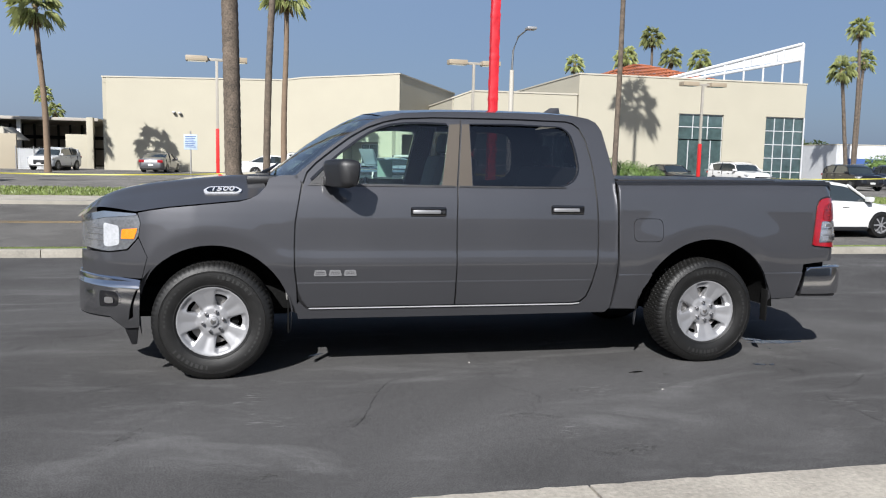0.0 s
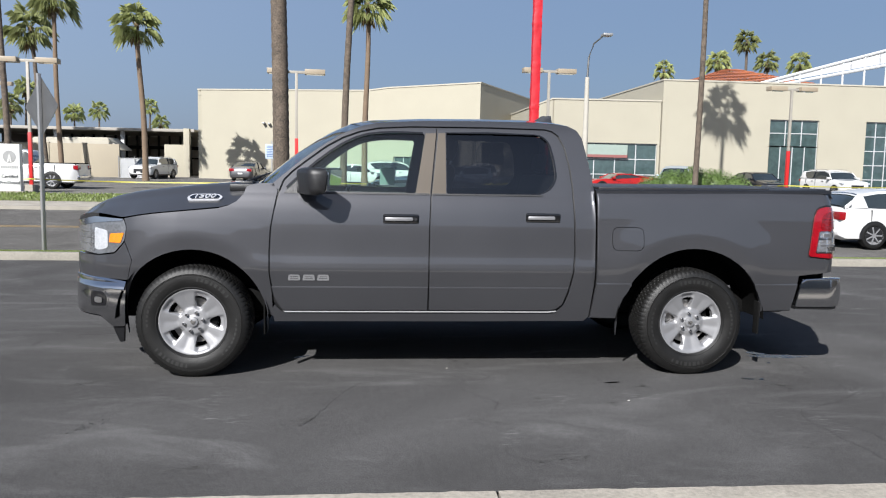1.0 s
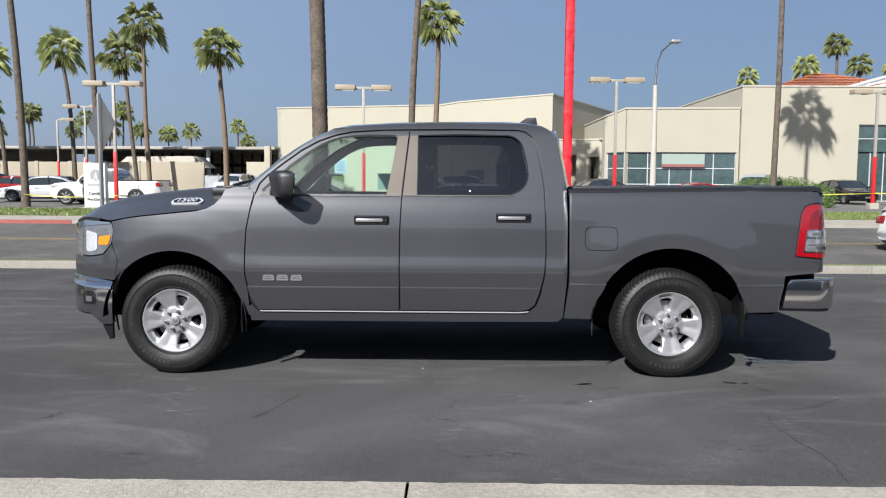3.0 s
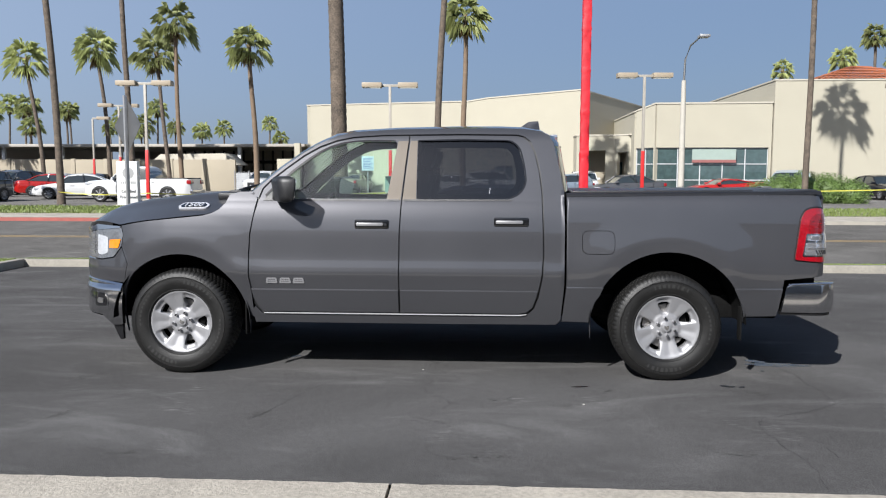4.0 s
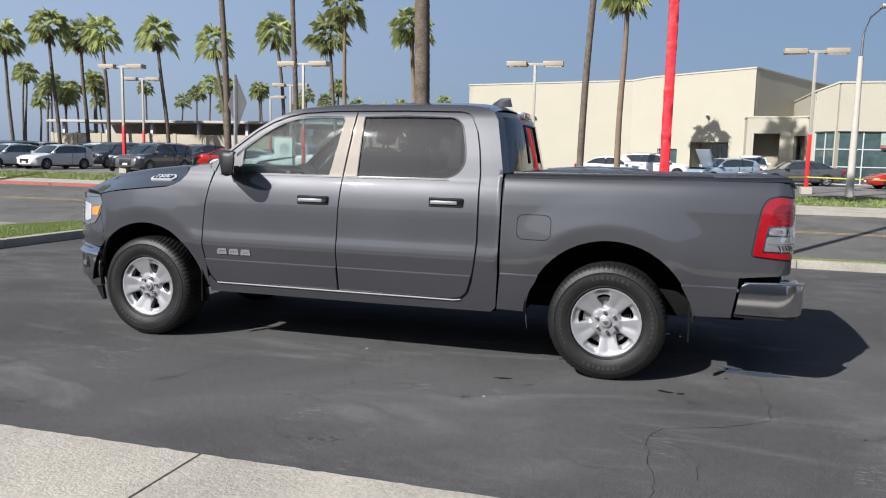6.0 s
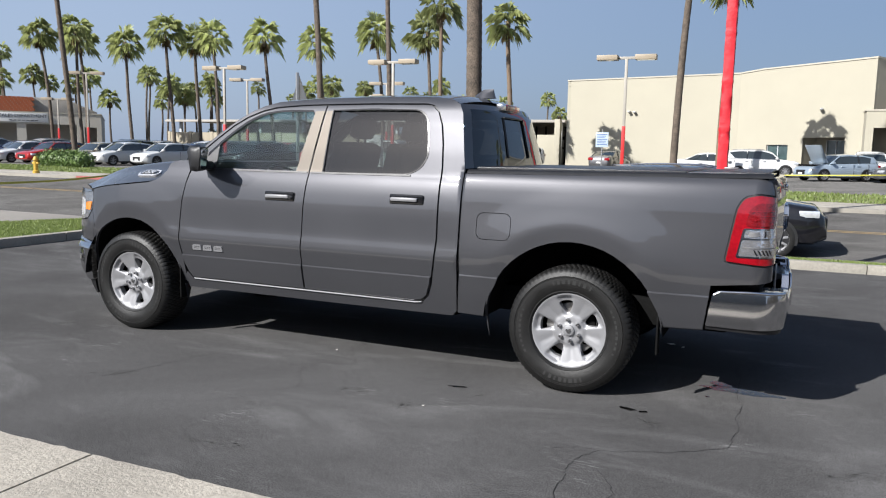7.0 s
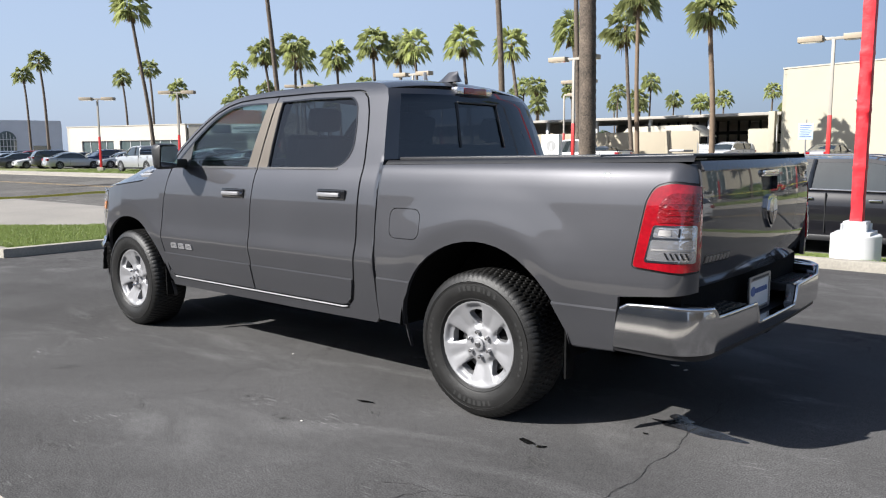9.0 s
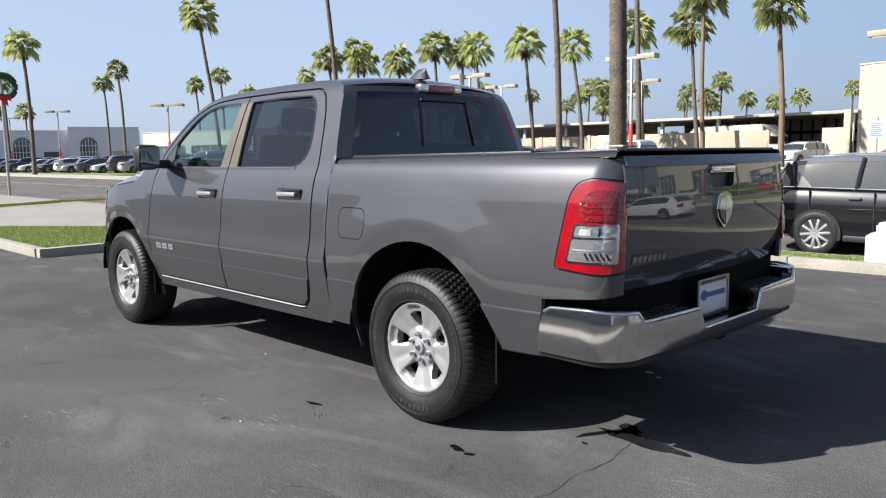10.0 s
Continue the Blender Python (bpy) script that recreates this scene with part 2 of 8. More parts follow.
def smooth_table(pairs, sigma=0.006, step=0.002):
    """A softened line through (position, value) pairs."""
    a, b = zip(*pairs)
    zs = np.arange(a[0] - 0.1, a[-1] + 0.1, step)
    raw = np.interp(zs, a, b)
    k = np.exp(-0.5 * (np.arange(-30, 31) * step / sigma) ** 2)
    k /= k.sum()
    soft = np.convolve(np.pad(raw, 30, mode="edge"), k, mode="valid")
    return lambda z: float(np.interp(z, zs, soft))


def inside(px, pz, poly):
    hit = False
    j = len(poly) - 1
    for i in range(len(poly)):
        xi, zi = poly[i]
        xj, zj = poly[j]
        if (zi > pz) != (zj > pz) and px < (xj - xi) * (pz - zi) / (zj - zi) + xi:
            hit = not hit
        j = i
    return hit


def resample(poly, step):
    out = []
    for (x0, z0), (x1, z1) in zip(poly, poly[1:] + poly[:1]):
        n = max(1, math.ceil(math.hypot(x1 - x0, z1 - z0) / step))
        out += [(x0 + (x1 - x0) * k / n, z0 + (z1 - z0) * k / n) for k in range(n)]
    return out


def rounded(poly, radius, n=5):
    """A polygon with its corners cut round; radius: one for all or one each."""
    out = []
    for i, p in enumerate(poly):
        r = radius[i] if isinstance(radius, (list, tuple)) else radius
        a, b, c = Vector(poly[i - 1]), Vector(p), Vector(poly[(i + 1) % len(poly)])
        if r <= 0:
            out.append(tuple(b))
            continue
        r1 = min(r, (a - b).length * 0.48, (c - b).length * 0.48)
        p0, p1 = b + (a - b).normalized() * r1, b + (c - b).normalized() * r1
        out += [tuple(p0.lerp(b, t).lerp(b.lerp(p1, t), t)) for t in [k / n for k in range(n + 1)]]
    return out


def shrink(poly, d):
    """Moves an outline inwards by d."""
    area = sum(x0 * z1 - x1 * z0 for (x0, z0), (x1, z1) in zip(poly, poly[1:] + poly[:1]))
    sg = 1 if area > 0 else -1
    out = []
    for i, (x, z) in enumerate(poly):
        x0, z0 = poly[i - 1]
        x1, z1 = poly[(i + 1) % len(poly)]
        n1 = Vector((-(z - z0), x - x0)).normalized() * sg
        n2 = Vector((-(z1 - z), x1 - x)).normalized() * sg
        n = (n1 + n2)
        n = n.normalized() / max(0.4, n.normalized().dot(n1)) if n.length > 1e-6 else n1
        out.append((x + n.x * d, z + n.y * d))
    return out


def surf(name, outline, place, material, parent, holes=(), step=0.045, depth=0.025, gap=0.0, label="", proud=0.0, e=0.010):
    """A panel: an outline in (s, z), filled and laid on the surface place(s, z, inwards), with edges turned inwards by depth."""
    line = resample(shrink(list(outline), gap) if gap else list(outline), step)
    loops = [line] + [resample(list(h), step) for h in holes]
    flat, edges = [], []
    for loop in loops:
        k = len(flat)
        flat += loop
        edges += [(k + i, k + (i + 1) % len(loop)) for i in range(len(loop))]
    xs, zs = [p[0] for p in line], [p[1] for p in line]
    bound = np.array(flat)
    for x in np.arange(min(xs) + step * 0.5, max(xs), step):
        for z in np.arange(min(zs) + step * 0.5, max(zs), step):
            if inside(x, z, line) and not any(inside(x, z, h) for h in loops[1:]) and np.min(np.abs(bound - (x, z)).sum(axis=1)) > step * 0.5:
                flat.append((x, z))
    vs, _, tris, _, _, _ = delaunay_2d_cdt([Vector(p) for p in flat], edges, [], 0, 1e-6)
    keep = []
    for t in tris:
        cx, cz = sum(vs[i].x for i in t) / 3, sum(vs[i].y for i in t) / 3
        if inside(cx, cz, line) and not any(inside(cx, cz, h) for h in loops[1:]):
            keep.append(list(t))
    pts = [place(v.x, v.y, -proud) for v in vs]
    normals = []
    for v in vs:
        du = place(v.x + e, v.y, 0) - place(v.x - e, v.y, 0)
        dv = place(v.x, v.y + e, 0) - place(v.x, v.y - e, 0)
        n = du.cross(dv)
        inw = place(v.x, v.y, 0.01) - place(v.x, v.y, 0)
        normals.append((-n if n.dot(inw) > 0 else n).normalized())
    faces = []
    for t in keep:
        a, b, c = (pts[i] for i in t)
        faces.append(t if (b - a).cross(c - a).dot(normals[t[0]]) > 0 else t[::-1])
    if depth:
        count = {}
        for f in faces:
            for i in range(3):
                a, b = f[i], f[(i + 1) % 3]
                count[(min(a, b), max(a, b))] = count.get((min(a, b), max(a, b)), []) + [(a, b)]
        for uses in count.values():
            if len(uses) == 1:
                a, b = uses[0]
                quad = [pts[b], pts[a], place(vs[a].x, vs[a].y, depth - proud), place(vs[b].x, vs[b].y, depth - proud)]
                n = (quad[1] - quad[0]).cross(quad[2] - quad[1])
                n = n.normalized() if n.length > 1e-9 else normals[a]
                k = len(pts)
                pts += quad
                normals += [n] * 4
                faces.append([k, k + 1, k + 2, k + 3])
    me = bpy.data.meshes.new(name)
    me.from_pydata([tuple(p) for p in pts], [], faces)
    me.shade_smooth()
    me.normals_split_custom_set_from_vertices([tuple(n) for n in normals])
    me.materials.append(material)
    ob = new(name, me)
    ob.parent = parent
    if label:
        ob["label"] = label
    return ob


def grid(name, place, nu, nv, material, parent, label="", angle=50, u0=0.0, u1=1.0, v0=0.0, v1=1.0, closed=False):
    """A curved sheet place(u, v)."""
    bm = bmesh.new()
    rows = [[bm.verts.new(place(u0 + (u1 - u0) * i / nu, v0 + (v1 - v0) * j / nv)) for j in range(nv + 1)] for i in range(nu + 1)]
    for a, b in zip(rows, rows[1:]):
        for j in range(nv):
            bm.faces.new((a[j], a[j + 1], b[j + 1], b[j]))
    bm.normal_update()
    mid = sum((f.calc_center_median() for f in bm.faces), Vector()) / len(bm.faces)
    if sum((f.normal for f in bm.faces), Vector()).dot(mid - Vector((0, 0, 1.0))) < 0:
        bmesh.ops.reverse_faces(bm, faces=bm.faces)
    return part(name, bm, material, parent, label, angle)


def lettering(name, words, size, material, parent, m, depth=0.003, label=""):
    """Raised letters from the built-in font, as a mesh."""
    cu = bpy.data.curves.new(name, "FONT")
    cu.body, cu.size, cu.extrude, cu.align_x, cu.align_y = words, size, depth, "CENTER", "CENTER"
    tmp = bpy.data.objects.new(name, cu)
    scene.collection.objects.link(tmp)
    bpy.context.view_layer.update()
    me = bpy.data.meshes.new_from_object(tmp)
    bpy.data.objects.remove(tmp)
    me.materials.clear()
    me.materials.append(material)
    ob = new(name, me)
    ob.parent = parent
    ob.matrix_basis = m
    if label:
        ob["label"] = label
    return ob

# ---- ground, kerbs, road ----
def asphalt_mat(name, base, scuff, rough=0.78):
    """Asphalt with grit, broad tone patches, pale tyre scuffs and hairline cracks."""
    m = bpy.data.materials.new(name)
    m.use_nodes = True
    nt = m.node_tree
    n, link = nt.nodes, nt.links.new
    bsdf = n["Principled BSDF"]
    tc = n.new("ShaderNodeTexCoord")
    grit = n.new("ShaderNodeTexNoise")
    grit.inputs["Scale"].default_value, grit.inputs["Detail"].default_value = 140, 6
    broad = n.new("ShaderNodeTexNoise")
    broad.inputs["Scale"].default_value, broad.inputs["Detail"].default_value, broad.inputs["Distortion"].default_value = 0.45, 5, 1.2
    mid = n.new("ShaderNodeTexNoise")
    mid.inputs["Scale"].default_value, mid.inputs["Detail"].default_value = 24, 6
    streak = n.new("ShaderNodeTexNoise")
    streak.inputs["Scale"].default_value, streak.inputs["Detail"].default_value, streak.inputs["Distortion"].default_value = 1.3, 6, 2.5
    turned = n.new("ShaderNodeMapping")
    turned.inputs["Rotation"].default_value, turned.inputs["Scale"].default_value = (0, 0, 0.5), (0.35, 1.0, 1.0)
    link(tc.outputs["Object"], turned.inputs["Vector"])
    link(turned.outputs[0], streak.inputs["Vector"])
    for t in (grit, mid, broad):
        link(tc.outputs["Object"], t.inputs["Vector"])

    def ramp(src, a, b, lo, hi):
        r = n.new("ShaderNodeMapRange")
        r.inputs["From Min"].default_value, r.inputs["From Max"].default_value = a, b
        r.inputs["To Min"].default_value, r.inputs["To Max"].default_value = lo, hi
        link(src, r.inputs["Value"])
        return r.outputs[0]

    def mul(a, b):
        k = n.new("ShaderNodeMath")
        k.operation = "MULTIPLY"
        link(a, k.inputs[0])
        link(b, k.inputs[1])
        return k.outputs[0]
    tone = mul(mul(mul(ramp(grit.outputs["Fac"], 0.38, 0.62, 0.62, 1.38), ramp(mid.outputs["Fac"], 0.35, 0.65, 0.93, 1.07)), ramp(broad.outputs["Fac"], 0.3, 0.7, 0.8, 1.22)), ramp(streak.outputs["Fac"], 0.54, 0.76, 1.0, 1.0 + 1.3 * scuff))
    crack = n.new("ShaderNodeTexVoronoi")
    crack.feature = "DISTANCE_TO_EDGE"
    crack.inputs["Scale"].default_value = 0.22
    warp = n.new("ShaderNodeTexNoise")
    warp.inputs["Scale"].default_value, warp.inputs["Detail"].default_value = 1.6, 8
    link(tc.outputs["Object"], warp.inputs["Vector"])
    shift = n.new("ShaderNodeVectorMath")
    shift.operation = "MULTIPLY_ADD"
    shift.inputs[1].default_value = (1.6, 1.6, 0)
    link(warp.outputs["Color"], shift.inputs[0])
    link(tc.outputs["Object"], shift.inputs[2])
    link(shift.outputs[0], crack.inputs["Vector"])
    mask = n.new("ShaderNodeTexNoise")
    mask.inputs["Scale"].default_value = 0.35
    link(tc.outputs["Object"], mask.inputs["Vector"])
    line = ramp(crack.outputs["Distance"], 0.0, 0.003, 0.62, 1.0)
    where = n.new("ShaderNodeMix")
    link(ramp(mask.outputs["Fac"], 0.54, 0.62, 0.0, 1.0), where.inputs["Factor"])
    where.inputs["A"].default_value = 1.0
    link(line, where.inputs["B"])
    tone = mul(tone, where.outputs["Result"])
    # short pale scratches in clusters
    lines = n.new("ShaderNodeTexNoise")
    lines.inputs["Scale"].default_value, lines.inputs["Detail"].default_value = 22, 5
    lie = n.new("ShaderNodeMapping")
    lie.inputs["Rotation"].default_value, lie.inputs["Scale"].default_value = (0, 0, 0.25), (0.5, 3.2, 1.0)
    link(tc.outputs["Object"], lie.inputs["Vector"])
    link(lie.outputs[0], lines.inputs["Vector"])
    spots = n.new("ShaderNodeTexNoise")
    spots.inputs["Scale"].default_value, spots.inputs["Detail"].default_value = 1.7, 3
    link(tc.outputs["Object"], spots.inputs["Vector"])
    both = mul(ramp(lines.outputs["Fac"], 0.56, 0.68, 0.0, 1.0), ramp(spots.outputs["Fac"], 0.57, 0.68, 0.0, 1.0))
    tone = mul(tone, ramp(both, 0.0, 1.0, 1.0, 1.0 + 3.0 * scuff))
    col = n.new("ShaderNodeVectorMath")
    col.operation = "SCALE"
    col.inputs[0].default_value = base
    link(tone, col.inputs["Scale"])
    link(col.outputs[0], bsdf.inputs["Base Color"])
    link(ramp(broad.outputs["Fac"], 0.3, 0.7, rough * 0.88, min(1, rough * 1.12)), bsdf.inputs["Roughness"])
    b = n.new("ShaderNodeBump")
    bsdf.inputs["Specular IOR Level"].default_value = 0.0
    b.inputs["Strength"].default_value, b.inputs["Distance"].default_value = 0.35, 0.006
    link(grit.outputs["Fac"], b.inputs["Height"])
    link(b.outputs[0], bsdf.inputs["Normal"])
    MATS[name] = m
    return m


LOT = asphalt_mat("sealed_asphalt", (0.071, 0.0698, 0.0692), 0.35, 0.72)
ROAD = asphalt_mat("road_asphalt", (0.102, 0.098, 0.093), 0.25, 0.85)
YARD = asphalt_mat("yard_asphalt", (0.145, 0.139, 0.13), 0.2, 0.9)
CONCRETE = mat("weathered_concrete", (0.345, 0.315, 0.265), 0.9, 0, 0.32, 1.6, 38, 0.6, 70)
KERB = mat("kerb_concrete", (0.28, 0.26, 0.22), 0.9, 0, 0.25, 2.2, 40, 0.35, 60)
KERB_RED = mat("red_kerb_paint", (0.288, 0.08, 0.064), 0.8, 0, 0.3, 3, 40, 0.2, 60)
APRON = mat("worn_driveway_concrete", (0.24, 0.22, 0.192), 0.9, 0, 0.22, 0.7, 30, 0.3, 50)
GRASS_SOIL = mat("lawn_soil", (0.16, 0.176, 0.06), 0.95, 0, 0.35, 1.5, 30, 0.4, 30)
GRASS = leaf_mat("grass_blades", (0.165, 0.21, 0.06), 0.35, 0.35)
ROAD_PAINT = mat("road_paint_yellow", (0.288, 0.2, 0.088), 0.8, 0, 0.35, 3, 30, 0.1, 60)
OIL = mat("wet_oil", (0.006, 0.006, 0.006), 0.25, 0, 0.1, 20, 80, 0.0, 60)
WATER_STAIN = mat("damp_asphalt", (0.012, 0.012, 0.013), 0.16, 0, 0.3, 8, 40, 0.15, 90, spec=0.4)


def ground_z(y):
    """The height of the land across the street."""
    return 0.14 + 0.006 * (y - 20)


def sheet(name, pts, material, label, category, nx=1):
    bm = bmesh.new()
    f = bm.faces.new([bm.verts.new(p) for p in pts])
    bmesh.ops.recalc_face_normals(bm, faces=[f])
    if f.normal.z < 0:
        f.normal_flip()
    return tagged(part(name, bm, material), label, category, kind="structure")


sheet("ground", [(-1500, -1500, -0.45), (1500, -1500, -0.45), (1500, 1500, -0.45), (-1500, 1500, -0.45)], YARD, "grey paved ground running to the horizon", "ground")
sheet("lot", [(-60, -3.02, 0), (60, -3.02, 0), (60, 5.86, 0), (-60, 5.86, 0)], LOT, "dark sealed asphalt lot with scuffs and cracks", "asphalt")
sheet("road", [(-400, 8.46, -0.42), (400, 8.46, -0.42), (400, 19.0, 0.0), (-400, 19.0, 0.0)], ROAD, "grey asphalt street with yellow centre lines", "road")
for y in (14.4, 14.62):
    sheet("centre_line", [(-400, y, -0.42 + 0.03985 * (y - 8.46) + 0.004), (400, y, -0.42 + 0.03985 * (y - 8.46) + 0.004), (400, y + 0.11, -0.42 + 0.03985 * (y - 8.35) + 0.004), (-400, y + 0.11, -0.42 + 0.03985 * (y - 8.35) + 0.004)], ROAD_PAINT, "worn yellow centre line on the street", "marking")
sheet("far_lot", [(-400, 27.0, ground_z(27)), (400, 27.0, ground_z(27)), (400, 160, ground_z(160)), (-400, 160, ground_z(160))], YARD, "pale worn asphalt of the dealer yard", "asphalt")


def kerb_run(name, x0, x1, y0, y1, z0, z1, material, label, length=3.0, along="x"):
    """A kerb of cast lengths with open joints, each a part."""
    top = thing(name, label, "kerb", kind="structure")
    a, b = (x0, x1) if along == "x" else (y0, y1)
    n = max(1, round((b - a) / length))
    for k in range(n):
        p, q = a + (b - a) * k / n + 0.004, a + (b - a) * (k + 1) / n - 0.004
        bm = bmesh.new()
        if along == "x":
            box(bm, p, q, y0, y1, z0, z1, 0.015)
        else:
            box(bm, x0, x1, p, q, z0, z1, 0.015)
        part("kerb_stone", bm, material, top)
    return top


kerb_run("kerb_lot", -7.75, 60, 5.86, 6.02, -0.1, 0.12, KERB, "pale concrete kerb along the lot", 3.0)
kerb_run("kerb_street", -7.75, 60, 8.30, 8.46, -0.6, -0.13, KERB, "concrete kerb at the street edge", 3.0)
kerb_run("kerb_far", -26, -12.6, 19.0, 19.18, -0.2, 0.12, KERB_RED, "faded red painted kerb across the street", 6.0)
kerb_run("kerb_far", -200, -26, 19.0, 19.18, -0.2, 0.12, KERB, "pale concrete kerb across the street", 6.0)
kerb_run("kerb_far", -12.6, 120, 19.0, 19.18, -0.2, 0.12, KERB, "pale concrete kerb across the street", 6.0)
sheet("verge", [(-7.75, 6.02, 0.10), (60, 6.02, 0.10), (60, 8.30, -0.14), (-7.75, 8.30, -0.14)], GRASS_SOIL, "narrow grass verge between lot and street", "grass")
sheet("far_pavement", [(-400, 19.18, 0.12), (400, 19.18, 0.12), (400, 21.8, 0.14), (-400, 21.8, 0.14)], CONCRETE, "concrete pavement across the street", "pavement")
sheet("far_lawn", [(-400, 21.8, 0.145), (400, 21.8, 0.145), (400, 27.0, ground_z(27) + 0.03), (-400, 27.0, ground_z(27) + 0.03)], GRASS_SOIL, "mown lawn strip before the dealer yard", "grass")

# the grass island at the driveway
kerb_run("kerb_island", -7.45, -7.29, 0.0, 5.86, -0.1, 0.13, KERB, "concrete kerb round the grass island", 3.0, "y")
kerb_run("kerb_island", -14.0, -7.45, -0.02, 0.14, -0.1, 0.13, KERB, "concrete kerb round the grass island", 3.0)
sheet("island_lawn", [(-13.2, 0.14, 0.12), (-7.45, 0.14, 0.12), (-7.45, 5.9, 0.12), (-8.6, 5.9, 0.12), (-10.2, 2.4, 0.12)], GRASS_SOIL, "short green grass on the corner island", "grass")
bm = bmesh.new()
apron = [[bm.verts.new((x, y, z)) for y, z in ((0.16, 0.012), (5.6, 0.012), (6.2, -0.01), (8.47, -0.405))] for x in (-45, -36, -27, -18, -7.76)]
for a, b in zip(apron, apron[1:]):
    for j in range(3):
        bm.faces.new((a[j], b[j], b[j + 1], a[j + 1]))
tagged(part("drive_apron", bm, APRON), "wide worn concrete driveway apron", "pavement", kind="structure")

# concrete walk on the near side
WALK = thing("near_walk", "pale rough concrete walk edging the asphalt lot", "pavement", kind="structure")
for k in range(-5, 6):
    bm = bmesh.new()
    rnd = random.Random(k)
    x0, x1 = k * 3.05 + 0.04, k * 3.05 + 3.05 + 0.025
    n = 60
    edge = [(x0 + (x1 - x0) * i / n, -3.02 + 0.016 * noise.noise(Vector((x0 + (x1 - x0) * i / n * 9, 3, 0))) + 0.01 * noise.noise(Vector((i * 0.9, k, 2)))) for i in range(n + 1)]
    top = [bm.verts.new((x, y, 0.006)) for x, y in edge] + [bm.verts.new((x1, -4.6, 0.012)), bm.verts.new((x0, -4.6, 0.012))]
    f = bm.faces.new(top)
    got = bmesh.ops.extrude_face_region(bm, geom=[f])
    bmesh.ops.translate(bm, vec=(0, 0, -0.15), verts=[g for g in got["geom"] if isinstance(g, bmesh.types.BMVert)])
    bmesh.ops.recalc_face_normals(bm, faces=bm.faces)
    part("slab", bm, CONCRETE, WALK)
sheet("near_yard", [(-900, -4.6, 0.004), (900, -4.6, 0.004), (900, -900, 0.004), (-900, -900, 0.004)], LOT, "paved yard behind the walk", "pavement")


def grass_stuff(name, inside_fn, x0, x1, y0, y1, z_fn, count, h, label, seed, wide=0.012):
    """Many small grass blades as one object."""
    rnd = random.Random(seed)
    verts, faces = [], []
    while count > 0:
        x, y = rnd.uniform(x0, x1), rnd.uniform(y0, y1)
        if not inside_fn(x, y):
            continue
        count -= 1
        z, a = z_fn(x, y), rnd.uniform(0, 6.28)
        hh, w = h * rnd.uniform(0.5, 1.2), wide * rnd.uniform(0.7, 1.4)
        dx, dy = math.cos(a) * w, math.sin(a) * w
        lx, ly = rnd.uniform(-0.5, 0.5) * hh, rnd.uniform(-0.5, 0.5) * hh
        k = len(verts)
        verts += [(x - dx, y - dy, z - 0.01), (x + dx, y + dy, z - 0.01), (x + lx, y + ly, z + hh)]
        faces.append((k, k + 1, k + 2))
    me = bpy.data.meshes.new(name)
    me.from_pydata(verts, [], faces)
    me.materials.append(GRASS)
    return tagged(new(name, me), label, "grass", kind="stuff")


grass_stuff("verge_grass", lambda x, y: True, -7.6, 14, 6.03, 8.28, lambda x, y: 0.10 - 0.105 * (y - 6.02), 52000, 0.035, "short mown grass on the verge", 1)
ISLAND = [(-13.2, 0.14), (-7.45, 0.14), (-7.45, 5.9), (-8.6, 5.9), (-10.2, 2.4)]
grass_stuff("island_grass", lambda x, y: inside(x, y, ISLAND), -13.2, -7.45, 0.14, 5.9, lambda x, y: 0.12, 42000, 0.03, "short mown grass on the corner island", 2)
grass_stuff("lawn_grass", lambda x, y: True, -60, 30, 21.8, 27.0, lambda x, y: 0.15 + 0.012 * (y - 21.8), 30000, 0.09, "mown grass across the street", 3, 0.03)


# stains on the asphalt by the truck
def blot(name, cx, cy, rx, ry, turn, material, label, seed, z=0.003, n=40):
    bm = bmesh.new()
    vs = []
    for k in range(n):
        a = 2 * math.pi * k / n
        r = 1 + 0.45 * noise.noise(Vector((math.cos(a) * 1.6 + seed * 7, math.sin(a) * 1.6, seed)))
        p = Vector((rx * r * math.cos(a), ry * r * math.sin(a), 0))
        p.rotate(Euler((0, 0, radians(turn))))
        vs.append(bm.verts.new((cx + p.x, cy + p.y, z)))
    bm.faces.new(vs)
    return tagged(part(name, bm, material), label, "stain", kind="structure")


blot("oil_spot", 1.18, -1.165, 0.055, 0.014, 10, OIL, "small wet oil drip on the asphalt", 1)
blot("oil_spot", 2.25, -1.09, 0.055, 0.020, -15, OIL, "small wet oil drip on the asphalt", 2)
blot("oil_spot", 2.345, -1.105, 0.030, 0.014, 30, OIL, "small wet oil drip on the asphalt", 3)
blot("oil_spot", -1.12, -0.36, 0.075, 0.012, 35, OIL, "small dark tar drip on the asphalt", 4)
blot("damp_stain", 2.84, -0.40, 0.24, 0.060, -4, WATER_STAIN, "damp dark stain behind the truck", 5, 0.002)
blot("damp_stain", 2.72, -0.30, 0.09, 0.045, -35, WATER_STAIN, "damp dark stain behind the truck", 6, 0.003)
blot("oil_spot", 2.66, -0.62, 0.018, 0.010, 0, OIL, "small wet oil drip on the asphalt", 7)

# cracks that run through the sealed asphalt, and pale tyre scuffs on it
CRACK = mat("crack_shadow", (0.022, 0.022, 0.022), 0.95, 0, 0.3, 20, 90, 0.0, 60, spec=0.05)
SCUFF = mat("pale_tyre_scuff", (0.098, 0.096, 0.093), 0.9, 0, 0.35, 12, 90, 0.0, 60, spec=0.05)


